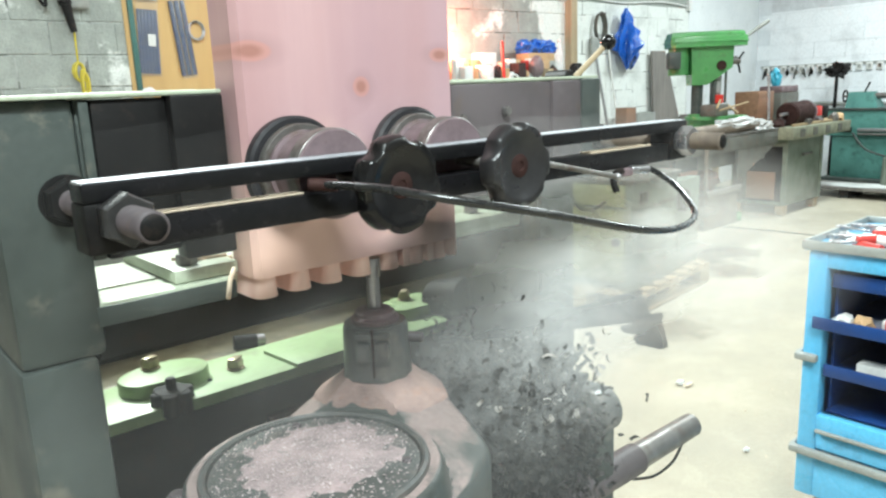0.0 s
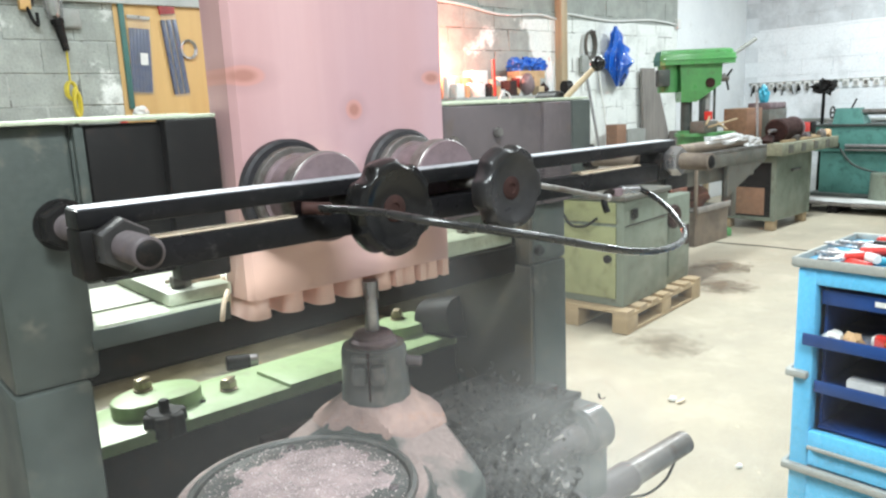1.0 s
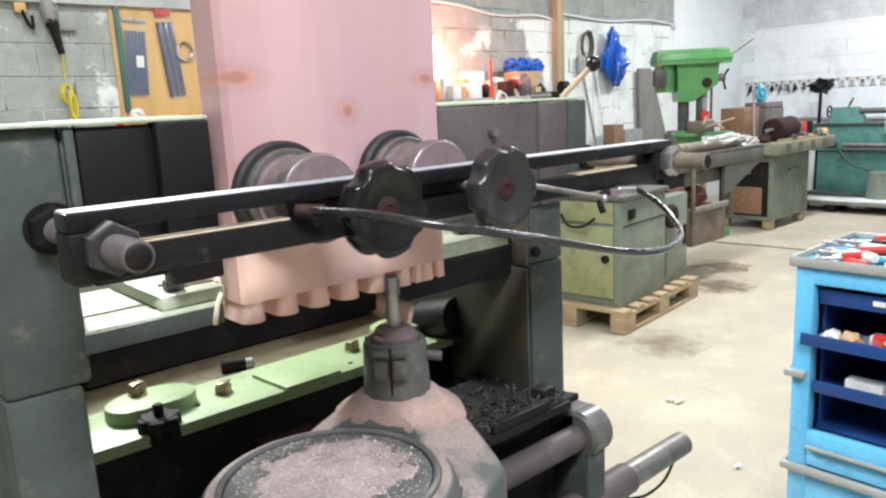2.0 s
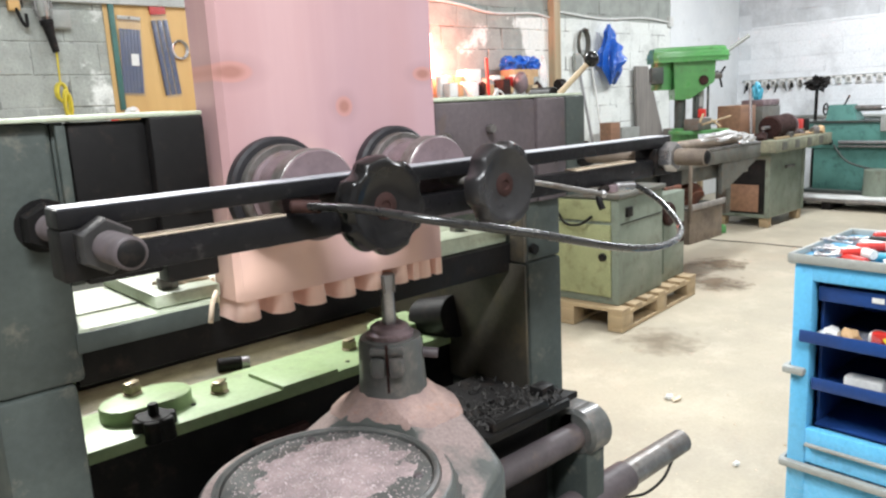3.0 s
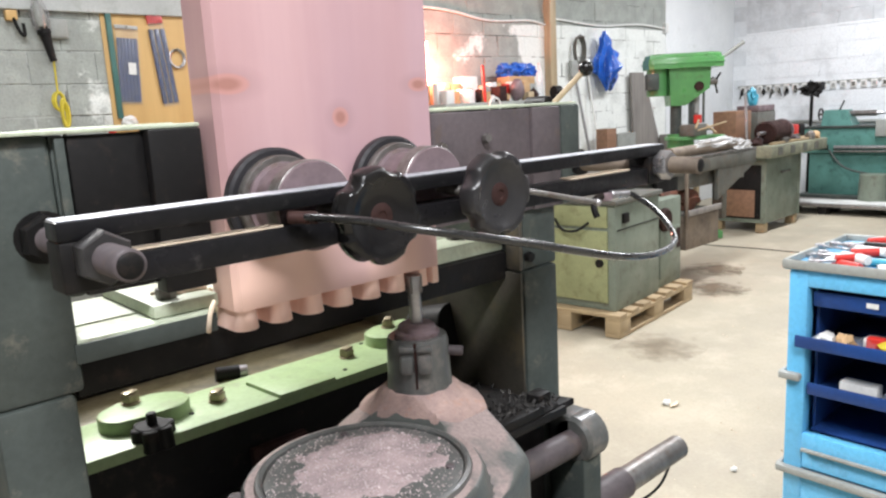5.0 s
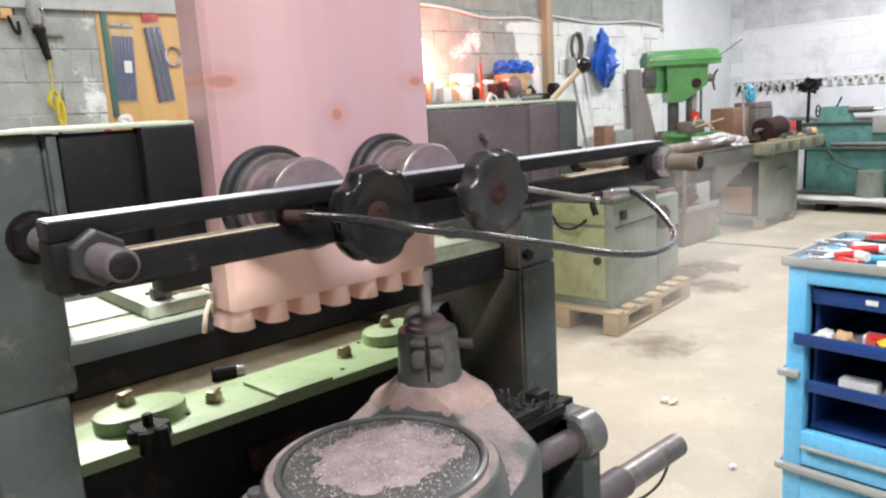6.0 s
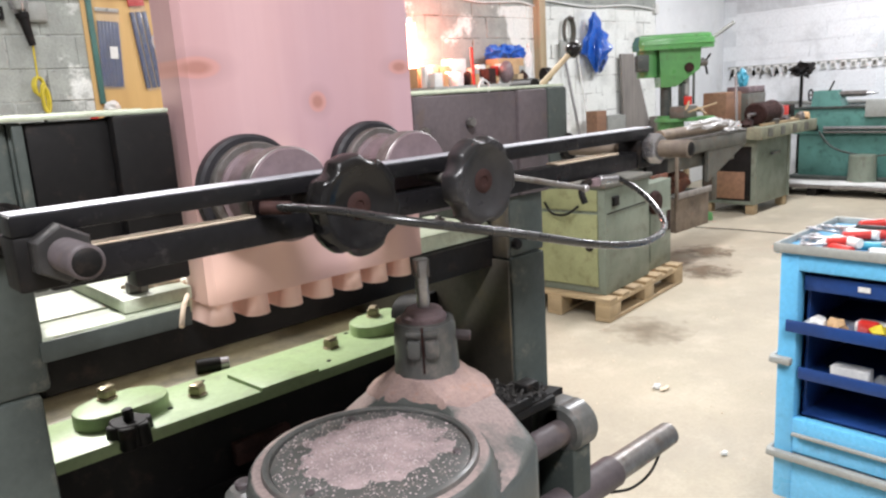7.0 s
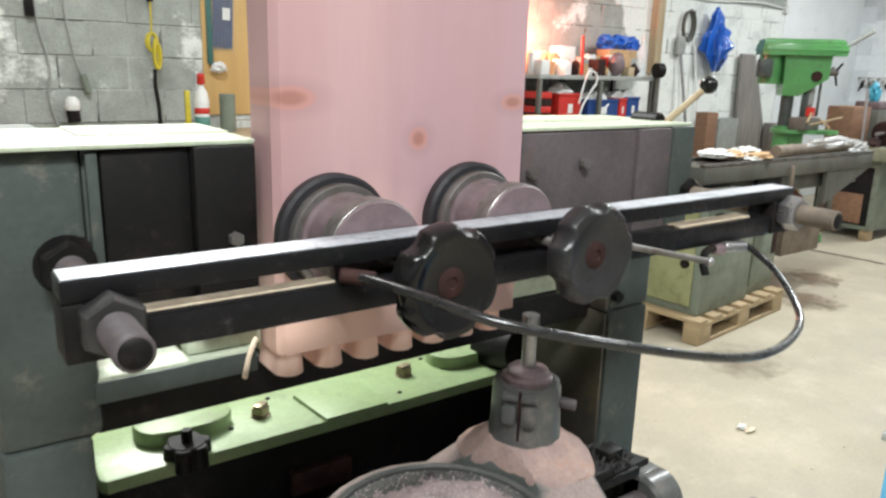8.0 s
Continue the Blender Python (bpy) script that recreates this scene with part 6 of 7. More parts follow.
part("leg_panel", box(4.88, 4.94, 3.27, 3.33, 0.0, 0.86, 0.006), M["bed"], lathe_bed)
part("leg_panel", box(5.90, 5.98, 3.10, 3.18, 0.40, 0.86, 0.006), M["bed"], lathe_bed)
part("gusset", hull([(x, y, z) for y in (2.925, 2.955) for x, z in ((5.48, 0.86), (6.10, 0.86), (5.48, 0.62))]), M["bed"], lathe_bed)
part("rusty_plate", box(4.64, 4.86, 2.905, 2.925, 0.585, 0.765, 0.006), M["rust_plate"], lathe_bed, "rusty red-brown cover plate")
# solid black block stands in for the shade under the bed
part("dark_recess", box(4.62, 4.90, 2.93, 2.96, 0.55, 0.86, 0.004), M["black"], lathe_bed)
part("timber_post", box(4.950, 4.972, 2.885, 2.907, 0.50, 0.93, 0.003), M["brown_panel"], lathe_bed, "thin pale timber post")
part("tray_rail", box(4.98, 5.47, 2.885, 2.90, 0.555, 0.60, 0.003), M["plank"], lathe_bed, "worn pale tray edge")
part("tray_floor", box(4.98, 5.47, 2.90, 3.25, 0.555, 0.57, 0.002), M["bed"], lathe_bed)
part("tray_load", lumpy(5.24, 3.06, 0.64, 0.14, 0.08, 0.09, 14.0, 0.5, 3, 0.571), M["rust_plate"], lathe_bed, "rusty guard lying in the tray")
part("lower_panel", box(4.98, 5.47, 2.91, 2.925, 0.30, 0.555, 0.004), M["brown_panel"], lathe_bed, "stained brown lower panel")
part("lower_side", box(4.98, 5.00, 2.925, 3.30, 0.30, 0.555, 0.003), M["brown_panel"], lathe_bed)
part("panel_leg", box(5.00, 5.05, 3.25, 3.30, 0.0, 0.30, 0.003), M["bed"], lathe_bed)
part("panel_leg", box(5.42, 5.47, 3.25, 3.30, 0.0, 0.555, 0.003), M["bed"], lathe_bed)
roller = thing("steel_roller", (5.0, 3.04, 0.985), "dark brown steel roller lying on the bed", "roller")
part("drum", rod((4.84, 2.965, 1.026), (5.95, 2.985, 1.026), 0.04, seg=28), M["brown_panel"], roller)
wrap = thing("plastic_wrap", (5.7, 2.97, 0.985), "crumpled clear plastic wrap on the bed", "plastic wrap")
part("sheet", lumpy(5.55, 2.965, 1.06, 0.30, 0.045, 0.035, 5.0, 0.7, 4, 0.986), M["wrap"], wrap)
part("fold", lumpy(5.90, 2.97, 1.01, 0.14, 0.06, 0.05, 8.0, 0.8, 4, 0.986), M["wrap"], wrap)
rng = random.Random(33)
for k in range(9):
    sx, sy = 4.10 + rng.uniform(0, 0.60), 2.95 + rng.uniform(0, 0.2)
    solo("shaving_bag", lumpy(sx, sy, 0.99 + 0.012 * k * 0.4, 0.12, 0.07, 0.025, 10.0 + k, 0.7, 3, 0.986), M["white" if k % 3 else "card"], "crumpled paper and shavings on the machine bed", "paper", "paper on the bed", base=(sx, sy, 0.986))

bench = thing("steel_workbench", (8.2, 3.75, 0), "grey-green steel workbench standing on wooden blocks", "workbench")
part("carcass_back", box(7.50, 8.34, 4.00, 4.03, 0.10, 0.78, 0.004), M["bed"], bench)
part("carcass_end", box(7.50, 7.54, 3.45, 4.03, 0.10, 0.78, 0.004), M["grey_green"], bench)
part("carcass_end", box(8.30, 8.34, 3.45, 4.03, 0.10, 0.78, 0.004), M["grey_green"], bench)
part("front_panel", box(7.54, 8.30, 3.46, 3.485, 0.10, 0.78, 0.004), M["grey_green"], bench)
# black sheet on the closed end paints the shade of an opening
part("end_recess", box(7.494, 7.50, 3.50, 3.98, 0.14, 0.70, 0.003), M["black"], bench, "flat black sheet for the shaded open end")
part("inner_box", box(7.488, 7.494, 3.56, 3.98, 0.16, 0.44, 0.002), M["crate"], bench, "brown box inside the open end")
part("bottom", box(7.54, 8.30, 3.485, 4.0, 0.10, 0.14, 0.002), M["bed"], bench)
part("top_frame", box(7.36, 8.75, 3.34, 4.1, 0.78, 0.90, 0.006), M["bench_top"], bench, "scuffed olive top frame")
for k in range(4):
    part("slot", box(7.50 + 0.3 * k, 7.60 + 0.3 * k, 3.334, 3.34, 0.80, 0.88, 0), M["bed"], bench)
for bx, by in ((7.52, 3.47), (8.24, 3.47), (7.52, 3.93), (8.24, 3.93)):
    part("foot_block", box(bx, bx + 0.09, by, by + 0.09, 0, 0.10, 0.003), M["pallet"], bench, "pale wooden foot block")
part("handle", rod((7.85, 3.445, 0.60), (8.05, 3.445, 0.60), 0.014), M["steel"], bench)
solo("wooden_crate", box(7.44, 7.78, 3.75, 4.0, 0.90, 1.25, 0.005), M["crate"], "brown wooden box on the workbench", "box", base=(7.6, 3.87, 0.90))
solo("tool_case", box(8.05, 8.48, 3.80, 4.05, 0.90, 1.22, 0.01), M["bed"], "grey metal tool case on the workbench", "tool case", base=(8.26, 3.92, 0.90))
solo("red_case", box(8.06, 8.46, 3.80, 4.05, 1.22, 1.29, 0.01), M["brown_iron"], "dark red case stacked on the tool case", "tool case", base=(8.26, 3.92, 1.22))
solo("blue_cloth", lumpy(8.12, 3.9, 1.37, 0.06, 0.05, 0.10, 6.0, 0.5, 3, 1.291), M["cyan"], "blue cloth standing crumpled on the cases", "cloth", base=(8.12, 3.9, 1.29))
mot = thing("electric_motor", (7.75, 3.5, 0.90), "rusty brown electric motor lying on the workbench", "motor")
part("body", rod((7.55, 3.50, 1.02), (7.98, 3.52, 1.02), 0.115, seg=28, bevel=0.015), M["rust"], mot)
part("end_bell", rod((7.98, 3.52, 1.02), (8.08, 3.525, 1.02), 0.125, 0.10, seg=28), M["brown_iron"], mot)
part("foot", box(7.6, 7.95, 3.42, 3.60, 0.90, 0.93, 0.004), M["rust"], mot)
part("shaft", rod((7.40, 3.495, 1.02), (7.55, 3.50, 1.02), 0.018), M["bright"], mot)
solo("steel_rod", rod((7.42, 3.62, 0.90), (7.45, 3.66, 1.42), 0.014), M["bright"], "thin steel rod standing on the workbench", "rod", base=(7.42, 3.62, 0.9))
for k, (tx, key) in enumerate(((8.40, "red"), (8.56, "black"))):
    solo("paint_tin", box(tx, tx + 0.13, 3.56, 3.70, 0.90, 1.06, 0.006), M[key], "small dark and red tin on the workbench", "tin", "tins on the workbench", base=(tx, 3.6, 0.9))
for k in range(5):
    solo("wood_strip", box(7.5 + 0.1 * k, 8.6 + 0.07 * k, 3.40 + 0.035 * k, 3.43 + 0.035 * k, 0.901 + 0.0 * k, 0.925, 0.002), M["pallet"], "pale wooden strip lying on the workbench", "wood strip", "strips on the workbench", base=(8.0, 3.42 + 0.035 * k, 0.9))

rng = random.Random(61)
for k in range(12):
    bx, by = 7.42 + 0.105 * k + rng.uniform(-0.03, 0.03), 3.40 + rng.uniform(0.0, 0.22)
    key = ("rust", "fence", "bed", "timber", "steel", "card")[k % 6]
    solo("machine_part", lumpy(bx, by, 0.90 + 0.03, rng.uniform(0.04, 0.09), 0.05, rng.uniform(0.03, 0.09), 40.0 + k, 0.7, 2, 0.9005), M[key], "greasy machine part lying among wood strips on the workbench", "machine part", "parts on the workbench", base=(bx, by, 0.90))
for k in range(5):
    bx = 5.35 + 0.13 * k
    solo("offcut", box(bx, bx + rng.uniform(0.08, 0.2), 3.10, 3.16, 0.9855, 1.01 + 0.02 * (k % 3), 0.003), M["pallet" if k % 2 else "card"], "short wooden offcut lying on the machine bed", "offcut", "offcuts on the bed", base=(bx, 3.13, 0.9855))

# ---- teal metal lathe at the far wall ----
lathe = thing("metal_lathe", (9.75, 2.6, 0), "large teal metalworking lathe in front of the white wall", "lathe")
part("bed", box(9.55, 9.98, 0.4, 3.92, 0.66, 0.96, 0.012), M["teal"], lathe)
part("way", box(9.53, 9.99, 0.42, 3.90, 0.96, 0.985, 0.004), M["column"], lathe)
part("base", box(9.60, 9.95, 0.5, 3.86, 0.14, 0.66, 0.012), M["teal"], lathe)
part("chip_pan", box(9.48, 9.98, 0.45, 3.94, 0.10, 0.16, 0.01), M["column"], lathe)
part("feed_rod", rod((9.53, 0.5, 0.735), (9.53, 3.55, 0.735), 0.020), M["bright"], lathe)
part("lead_screw", rod((9.53, 0.5, 0.685), (9.53, 3.55, 0.685), 0.013), M["steel"], lathe)
part("control", rod((9.53, 3.62, 0.735), (9.53, 3.72, 0.735), 0.03), M["black"], lathe)
part("tailstock", hull([(9.66, y, 0.985) for y in (3.40, 3.76)] + [(9.90, y, 0.985) for y in (3.40, 3.76)] + [(9.70, y, 1.17) for y in (3.48, 3.74)] + [(9.86, y, 1.17) for y in (3.48, 3.74)]), M["teal"], lathe)
part("barrel", rod((9.78, 3.18, 1.12), (9.78, 3.48, 1.12), 0.035), M["steel"], lathe)
part("centre", rod((9.78, 3.05, 1.12), (9.78, 3.18, 1.12), 0.006, 0.025), M["bright"], lathe)
part("tail_wheel", spun([(0.06, 0), (0.075, 0.0), (0.078, 0.008), (0.075, 0.016), (0.06, 0.016), (0.06, 0)], 28, None, aim((9.78, 3.80, 1.12), (9.78, 3.9, 1.12))), M["black"], lathe)
part("tail_screw", rod((9.78, 3.74, 1.12), (9.78, 3.84, 1.12), 0.015), M["steel"], lathe)
part("clamp_lever", rod((9.72, 3.58, 1.15), (9.66, 3.50, 1.28), 0.010), M["black"], lathe)
part("splash_guard", box(9.50, 9.52, 2.2, 3.10, 0.86, 1.05, 0.004), M["grey_plastic"], lathe)
part("hanging_lead", tube([(9.52, 3.6, 0.70), (9.47, 3.4, 0.50), (9.46, 3.0, 0.42), (9.47, 2.7, 0.50), (9.50, 2.5, 0.80)], 0.012), M["column"], lathe)
can = thing("coolant_can", (9.36, 3.05, 0.12), "dull grey can standing before the lathe", "can")
part("body", rod((9.36, 3.05, 0.128), (9.36, 3.05, 0.44), 0.15, 0.14, seg=28), M["grey_green"], can)
stand = thing("tool_stand", (9.95, 3.95, 0), "thin black stand with a bundle of dark gloves on top", "stand")
part("pole", rod((9.98, 4.02, 0.0), (9.98, 4.0, 1.42), 0.020), M["black"], stand)
part("bundle", lumpy(9.98, 4.0, 1.44, 0.10, 0.12, 0.09, 4.0, 0.9, 3), M["black"], stand)
skid = thing("low_platform", (9.0, 2.6, 0), "low timber platform covered in dirty plastic", "platform")
part("deck", box(8.95, 9.44, 0.6, 4.0, 0.09, 0.128, 0.006), M["plank"], skid)
for yy in (0.7, 1.6, 2.5, 3.4, 3.85):
    part("bearer", box(8.97, 9.42, yy, yy + 0.10, 0.0, 0.09, 0.004), M["black"], skid)
part("film", lumpy(9.15, 2.9, 0.13, 0.16, 0.95, 0.012, 7.0, 0.8, 4, 0.1285), M["white"], skid)

# tool strip on the far wall
FX = WALL_X - 0.03
strip = thing("tool_strip", (FX, 3.6, 1.45), "white tool strip of hooks and label cards along the far wall", "tool strip")
part("rail", box(FX - 0.015, FX, 1.0, 5.18, 1.50, 1.53, 0.002), M["grey_plastic"], strip)
for k in range(34):
    yy = 5.10 - 0.12 * k
    part("label_card", box(FX - 0.022, FX - 0.0155, yy - 0.038, yy + 0.038, 1.43, 1.52, 0.001), M["white"], strip)
    part("card_mark", box(FX - 0.026, FX - 0.0225, yy - 0.020, yy + 0.020, 1.45, 1.50, 0), M["grey_plastic" if k % 3 else "bed"], strip)
rng = random.Random(8)
for k in range(11):
    yy = 5.12 - 0.105 * k + rng.uniform(-0.02, 0.02)
    root = thing("hanging_tool", (FX - 0.03, yy, 1.40), "small dark hand tool hung on the tool strip", "hand tool", "tools on the strip")
    part("shank", rod((FX - 0.035, yy, 1.48), (FX - 0.035, yy + rng.uniform(-0.03, 0.03), 1.38 + rng.uniform(-0.04, 0.05)), 0.009), M["black"], root)
    part("grip", lumpy(FX - 0.035, yy, 1.43, 0.018, 0.022, 0.035, 20.0 + k, 0.7, 2), M["bed" if k % 3 else "black"], root)
pipe = solo("wall_pipe", rod((FX - 0.02, 1.0, 0.98), (FX - 0.02, 5.1, 1.02), 0.022), M["grey_plastic"], "grey pipe along the far wall", "pipe", base=(FX, 3.0, 1.0))

# ---- small things on the floor ----
rng = random.Random(5)
solo("paper_scrap", lumpy(3.02, 1.895, 0.010, 0.026, 0.018, 0.012, 1.0, 0.7, 2, 0.001), M["white"], "crumpled scrap of pale paper on the floor", "litter", base=(2.985, 1.87, 0))
solo("yellow_scrap", lumpy(3.03, 1.86, 0.008, 0.032, 0.014, 0.008, 2.0, 0.6, 2, 0.001), M["chip"], "small pale yellow scrap on the floor", "litter", base=(3.02, 1.845, 0))
solo("paper_scrap", lumpy(4.62, 1.92, 0.012, 0.035, 0.022, 0.016, 3.0, 0.7, 2, 0.001), M["white"], "crumpled scrap of pale paper on the floor", "litter", base=(4.62, 1.92, 0))
solo("paper_scrap", lumpy(2.62, 1.37, 0.008, 0.012, 0.010, 0.010, 4.0, 0.7, 2, 0.001), M["white"], "tiny scrap of pale paper on the floor", "litter", base=(2.62, 1.37, 0))
solo("floor_lead", tube([(6.55, 4.4, 0.005), (6.63, 3.67, 0.005), (6.70, 3.2, 0.005), (6.72, 2.855, 0.005), (6.80, 2.2, 0.005), (6.84, 1.2, 0.005)], 0.004, 8), M["black"], "thin black lead lying across the floor", "lead", base=(6.7, 2.8, 0))
specks = bmesh.new()
for k in range(160):
    x, y = rng.uniform(1.6, 6.0), rng.uniform(0.6, 2.7)
    s = rng.uniform(0.002, 0.007)
    bmesh.ops.create_cube(specks, size=1.0, matrix=pose(x, y, s * 0.2, rng.uniform(-20, 20), rng.uniform(-20, 20), rng.uniform(0, 360)) @ Matrix.Diagonal((s * 1.6, s * 0.7, s * 0.35, 1)))
solo("floor_shavings", specks, M["chip"], "scattered pine shavings on the concrete floor", "wood shavings", kind="stuff", base=(3.5, 1.6, 0), smooth=False)

def stain(x, y, r, seed, material, label, n=40):
    bm = bmesh.new()
    lo, hi = [], []
    for i in range(n):
        a = 2 * math.pi * i / n
        q = r * (1 + 0.45 * noise.noise(Vector((math.cos(a) * 1.5, math.sin(a) * 1.5, seed))) + 0.15 * noise.noise(Vector((math.cos(a) * 5, math.sin(a) * 5, seed))))
        lo.append(bm.verts.new((x + q * 1.4 * math.cos(a), y + q * math.sin(a), -0.004)))
        hi.append(bm.verts.new((x + q * 1.38 * math.cos(a), y + q * 0.98 * math.sin(a), 0.0025)))
    for i in range(n):
        bm.faces.new((lo[i], lo[(i + 1) % n], hi[(i + 1) % n], hi[i]))
    bm.faces.new(hi)
    solo("oil_stain", bm, material, label, "stain", "stains on the floor", "structure", base=(x, y, 0))


stain(3.72, 2.36, 0.24, 1.0, M["faint_stain"], "brownish oil stain on the concrete by the pallet")
stain(5.15, 2.78, 0.26, 5.0, M["stain"], "dark brown oil stain under the machines")
stain(5.75, 3.05, 0.26, 9.0, M["stain"], "dark brown oil stain under the machines")

# ---- flying chips and dust ----
def chip_cluster(seed, n, reach, way):
    """Slivers that fly apart in a narrow fan, drawn from its tip."""
    rng = random.Random(seed)
    turn = Vector(way).normalized().to_track_quat("X", "Z").to_matrix().to_4x4()
    bm = bmesh.new()
    for k in range(n):
        far = reach * rng.uniform(0.06, 1.0)
        yaw, tilt = rng.gauss(0, 13), rng.gauss(0, 11)
        long = rng.uniform(0.015, 0.065) * (0.4 + far / reach)
        m = turn @ pose(0, 0, 0, 0, tilt, yaw) @ Matrix.Translation((far, 0, 0)) @ pose(0, 0, 0, rng.uniform(0, 360), rng.uniform(-4, 4), rng.uniform(-4, 4))
        bmesh.ops.create_cube(bm, size=1.0, matrix=m @ Matrix.Diagonal((long, rng.uniform(0.0007, 0.0016), 0.0006, 1)))
    return tagged(new("flying_chips", finish("flying_chips", bm, M["flying"], False)), "thin pine slivers thrown off by the cutter", "wood chips", "flying chips", "stuff")


def curl_cluster(seed, n, spread, material):
    """Curled shavings: short bent strips."""
    rng = random.Random(seed)
    verts, faces = [], []
    for k in range(n):
        m = Matrix.Translation([rng.gauss(0, s) for s in spread]) @ pose(0, 0, 0, rng.uniform(0, 360), rng.uniform(0, 360), rng.uniform(0, 360))
        r, w, arc = rng.uniform(0.003, 0.013), rng.uniform(0.0014, 0.005), rng.uniform(90, 260)
        first = len(verts)
        for i in range(6):
            a = radians(arc * i / 5)
            for side in (-1, 1):
                verts.append(tuple(m @ Vector((r * math.cos(a), r * math.sin(a), side * w + i * 0.0012))))
        for i in range(5):
            b = first + 2 * i
            faces.append((b, b + 1, b + 3, b + 2))
    me = bpy.data.meshes.new("flying_chips")
    me.from_pydata(verts, [], faces)
    me.materials.append(material)
    return tagged(new("flying_chips", me), "drift of dark curled chips over the machine tray", "wood chips", "flying chips", "stuff")


def dust_cloud(material, seed, size):
    """Drifting sawdust: a few wavy veils, one behind the other."""
    root = tagged(new("dust_cloud"), "pale drifting cloud of fine sawdust", "dust cloud", "dust clouds", "stuff")
    root.empty_display_size = 0.05
    for k in range(3):
        bm = bmesh.new()
        bmesh.ops.create_grid(bm, x_segments=16, y_segments=16, size=1.0)
        for v in bm.verts:
            v.co.z = 0.12 * noise.noise(Vector((v.co.x * 1.5, v.co.y * 1.5, seed + k * 3.1)))
        ob = new("veil", finish("veil", bm, material))
        ob.parent = root
        ob.matrix_basis = Matrix.Translation((0.12 * (k - 1) * size[0], 0.04 * (k - 1) * size[1], 0.09 * (k - 1))) @ pose(0, 0, 0, 66, 7 * (k - 1), -16 + 7 * (k - 1)) @ Matrix.Diagonal((size[0], size[1], 0.3, 1))
        ob.visible_shadow = False
    return root


# ---- blocks of the walls ----
def block_mesh(lx, ly, lz):
    return finish("block", box(0, lx, 0, ly, 0, lz, 0.003, seg=1), M["block"], False)


rng = random.Random(2)
shared = [block_mesh(0.395 + d, 0.045, 0.1945) for d in (0.0, -0.003, -0.007)]
count = 0
for row in range(6):
    z = 1.113 + 0.2 * row
    for k in range(25):
        x = 0.35 + 0.4 * k + (0.2 if row % 2 else 0.0)
        if x > 8.3 + (0.2 if row % 2 else 0):
            continue
        ob = new("block", shared[rng.randrange(3)])
        ob.parent = wall_long
        ob.location = (x + rng.uniform(0, 0.006), WALL_Y - 0.036 + rng.uniform(-0.004, 0.005), z + rng.uniform(-0.002, 0.003))
        count += 1
rest = bmesh.new()
verts_box = lambda x, y, z, lx, ly, lz: box(x, x + lx, y, y + ly, z, z + lz, 0, rest)
for row in range(20):
    z = -0.087 + 0.2 * row
    for k in range(40):
        x = -4.85 + 0.4 * k + (0.2 if row % 2 else 0.0)
        inside = 6 <= row <= 11 and 0.3 < x < 8.3 + (0.21 if row % 2 else 0.01)
        if inside or x > WALL_X - 0.4 or z < 0:
            continue
        verts_box(x, WALL_Y - 0.034 + rng.uniform(-0.004, 0.004), z, 0.395, 0.045, 0.1945)
stuff = tagged(new("block_courses", finish("block_courses", rest, M["block"], False)), kind="stuff")
stuff.parent = wall_long
rest = bmesh.new()
for row in range(20):
    z = 0.013 + 0.2 * row
    for k in range(28):
        y = WALL_Y - 0.42 - 0.4 * k + (0.2 if row % 2 else 0.0)
        if y + 0.395 > WALL_Y + 0.03 or y < -6.1:
            continue
        box(WALL_X - 0.03 + rng.uniform(-0.003, 0.003), WALL_X + 0.01, y, y + 0.395, z, z + 0.195, 0, rest)
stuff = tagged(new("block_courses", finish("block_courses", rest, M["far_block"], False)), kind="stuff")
stuff.parent = wall_far


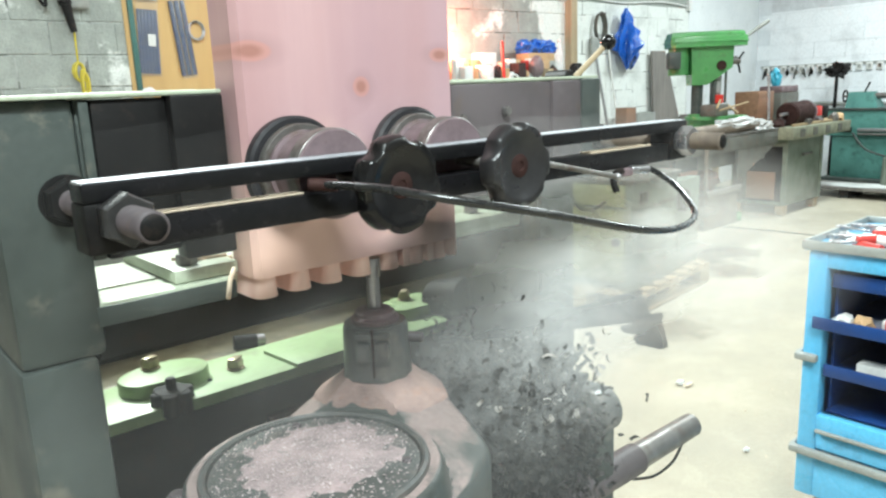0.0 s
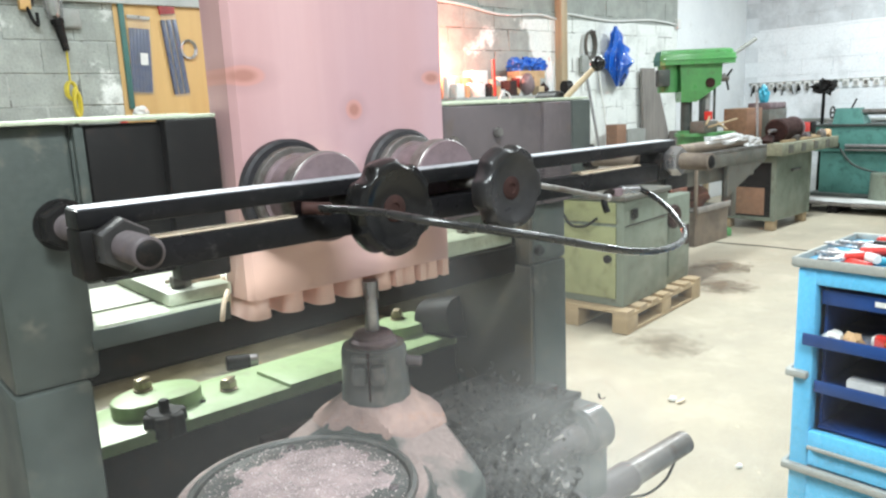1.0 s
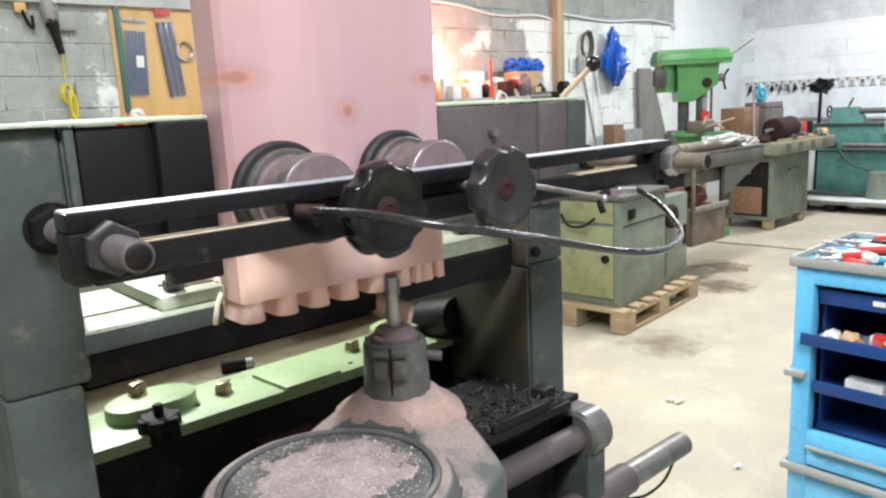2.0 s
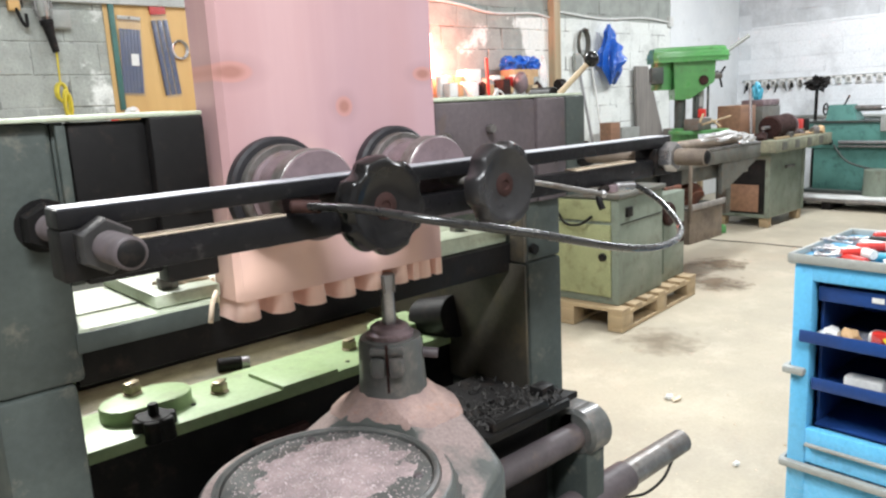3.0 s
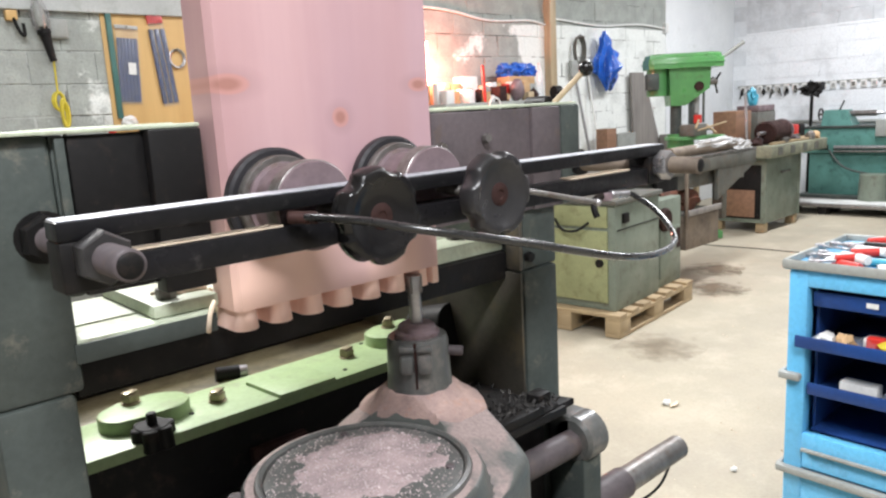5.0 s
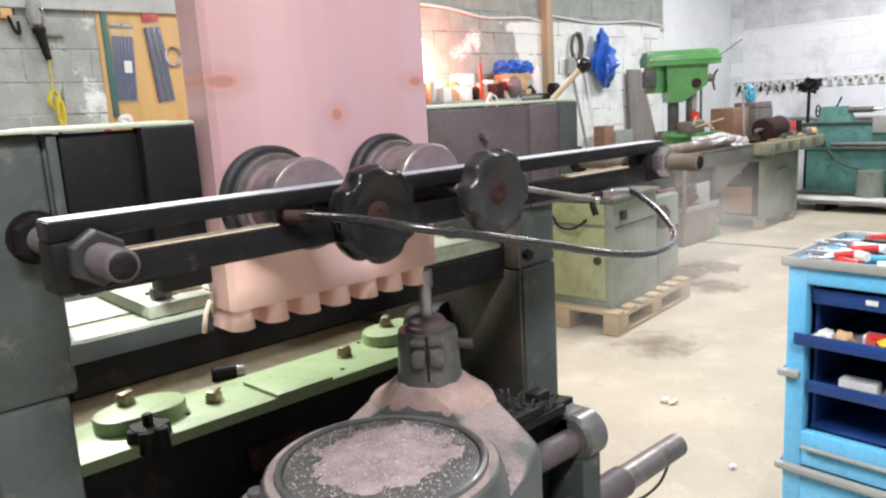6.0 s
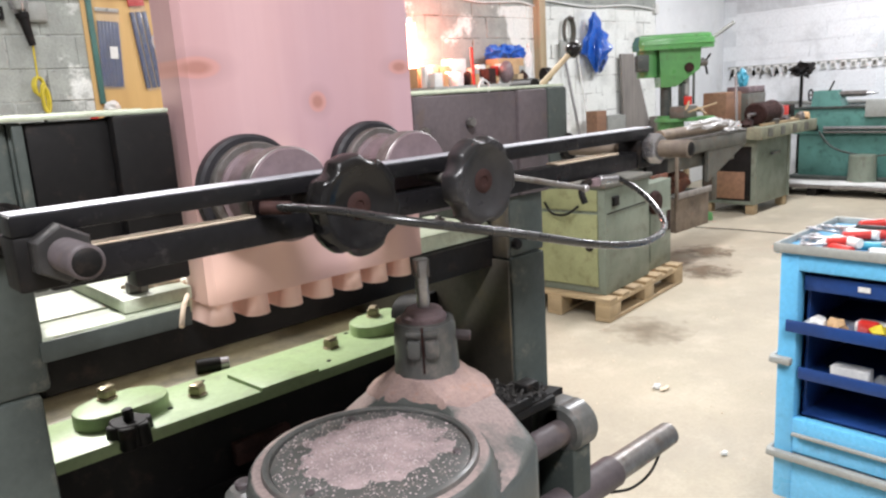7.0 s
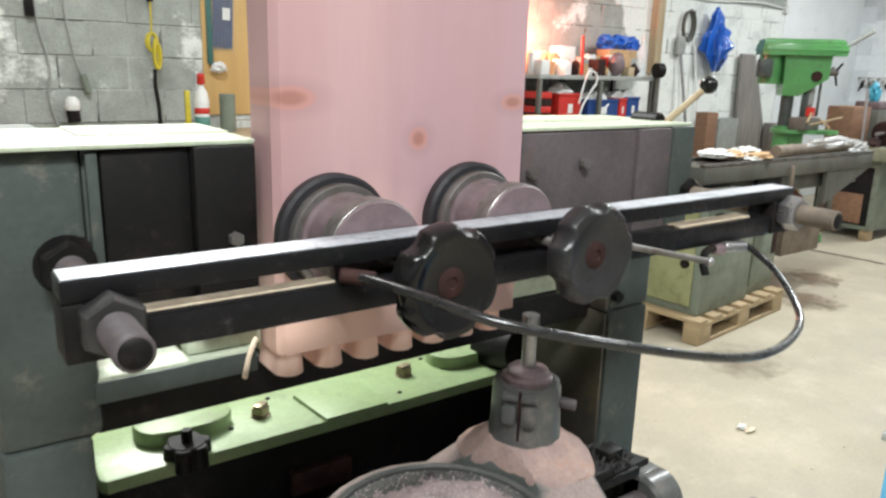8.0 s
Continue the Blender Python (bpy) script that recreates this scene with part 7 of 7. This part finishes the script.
# ---- what moves ----
def motions():
    # the spindle head swings in and out round each finger and steps along the board
    track = [(0.0, 0.766, 1.128), (0.2, 0.769, 1.150), (0.4, 0.764, 1.150), (0.6, 0.764, 1.148), (0.8, 0.760, 1.126), (1.0, 0.765, 1.112), (1.2, 0.769, 1.101), (1.4, 0.783, 1.092), (1.6, 0.797, 1.088), (1.7, 0.803, 1.086),
             (2.0, 0.818, 1.110), (2.3, 0.820, 1.148), (2.6, 0.813, 1.132), (2.8, 0.811, 1.121), (3.0, 0.818, 1.115), (3.2, 0.829, 1.107), (3.4, 0.842, 1.090), (3.6, 0.858, 1.086), (3.8, 0.866, 1.101), (4.0, 0.868, 1.115), (4.2, 0.871, 1.138), (4.4, 0.870, 1.143), (4.6, 0.876, 1.150), (4.7, 0.880, 1.146),
             (5.0, 0.886, 1.116), (5.3, 0.900, 1.088), (5.55, 0.922, 1.092), (5.8, 0.932, 1.116), (6.0, 0.920, 1.122), (6.2, 0.915, 1.133), (6.4, 0.920, 1.146), (6.6, 0.926, 1.140), (6.8, 0.936, 1.130), (7.0, 0.935, 1.110), (7.2, 0.944, 1.106), (7.5, 0.955, 1.097), (8.0, 0.957, 1.086)]
    # the arm turns about the cover as the spindle goes in and out
    walk(head, [(t, pose(x, y, 0.52, 0, 0, math.degrees(math.asin((y - 1.006) / ARM)) - LEAN)) for t, x, y in track])
    # waste between the fingers breaks away as the cutter passes, and drops into the machine
    for ob, t, dx in zip(WASTE, (1.9, 3.65, 5.6), (0.03, 0.04, 0.05)):
        x, y, z = ob.location
        rest_at = pose(x + dx, 1.41, 0.545, 10, 5, 85)
        walk(ob, [(0.0, pose(x, y, z)), (t, pose(x, y, z)), (t + 0.1, pose(x + dx, y + 0.02, z - 0.07, 15, 10, 20)), (t + 0.3, rest_at), (8.0, rest_at)])
    # bursts of slivers: out of the saddle, past the cutter, and down into the machine again
    inside = pose(0.85, 1.15, 0.40)
    for burst, (t, x, y) in enumerate(((1.65, 0.80, 1.09), (3.6, 0.86, 1.06))):
        for k in range(13):
            a = radians(-230 + 16 * k)
            way = Vector((0.78 * math.cos(a), 0.78 * math.sin(a), -0.95 + 0.2 * (k % 4)))
            ob = chip_cluster(burst * 20 + k, 34 if burst else 10, 0.46, way)
            p0 = Vector((x, y - 0.03, 1.11)) + way * 0.03
            p1 = p0 + way * 0.16
            walk(ob, [(0.0, inside), (t - 0.1, inside), (t, pose(*p0)), (t + 0.1, pose(*p1)), (t + 0.25, pose(0.85, 1.10, 0.55)), (t + 0.35, inside), (8.0, inside)])
    # dark curled chips blown up over the tray, that sink away
    for k, (x, y, z, key, many) in enumerate(((0.98, 1.10, 0.85, "dark_chip", 900), (1.07, 1.06, 0.78, "dark_chip", 900), (1.13, 1.12, 0.84, "dark_chip", 900), (1.00, 1.03, 0.74, "dark_chip", 900), (1.08, 1.03, 0.68, "dark_chip", 800), (1.06, 1.04, 0.80, "steel_chip", 130))):
        ob = curl_cluster(70 + k, many, (0.068, 0.05, 0.058), M[key])
        under = pose(1.05, 1.15, 0.30)
        walk(ob, [(0.0, pose(x, y, z + 0.01)), (0.4, pose(x + 0.015, y, z - 0.01, 0, 0, 14)), (0.7, pose(x + 0.015, y, z - 0.06, 0, 0, 28)), (1.0, pose(x, y + 0.02, z - 0.13, 0, 0, 35)), (1.3, pose(x - 0.02, y + 0.04, z - 0.30, 0, 0, 40)), (1.5, under), (8.0, under)])
    # two long puffs of dust blown sideways from the cutter
    far_off = pose(7.0, -3.0, 1.6)
    for seed, material, size, rows in (
            (1.0, M["dust"], (0.74, 0.24), [(0.0, pose(1.30, 1.02, 1.06)), (0.3, pose(1.48, 0.96, 1.04)), (0.6, pose(1.66, 0.86, 0.98)), (0.9, pose(1.85, 0.15, 1.0)), (1.2, pose(2.2, -1.2, 1.2)), (8.0, far_off)]),
            (2.0, M["dust_thin"], (0.30, 0.16), [(0.0, pose(1.02, 1.00, 0.92)), (0.4, pose(1.06, 0.98, 0.92)), (0.9, pose(1.10, 0.98, 0.80)), (1.6, pose(1.10, 0.98, 0.30)), (8.0, pose(1.1, 0.98, 0.2))]),
            (5.0, M["dust_haze"], (0.95, 0.62), [(0.0, pose(0.72, 0.95, 1.00)), (0.8, pose(0.80, 0.90, 0.96)), (1.7, pose(0.95, 0.80, 0.80)), (2.4, pose(1.3, 0.5, -0.9)), (8.0, pose(1.3, 0.5, -0.95))]),
            (3.0, M["dust"], (0.72, 0.20), [(0.0, pose(0.9, 1.30, 0.35)), (3.55, pose(0.9, 1.28, 0.35)), (3.75, pose(1.12, 1.06, 0.98)), (4.0, pose(1.40, 1.02, 1.06)), (4.3, pose(1.62, 1.02, 1.00)), (4.55, pose(1.95, 1.0, 0.80)), (4.8, pose(3.0, 0.5, 0.8)), (5.4, pose(5.5, -1.5, 1.2)), (8.0, far_off)]),
            (4.0, M["dust_thin"], (0.40, 0.12), [(0.0, pose(0.95, 1.30, 0.30)), (5.45, pose(0.95, 1.28, 0.30)), (5.7, pose(1.20, 1.05, 1.02)), (5.95, pose(1.45, 1.0, 1.08)), (6.3, pose(2.8, 0.4, 1.2)), (7.0, pose(5.5, -1.5, 1.5)), (8.0, far_off)])):
        walk(dust_cloud(material, seed, size), rows)


motions()
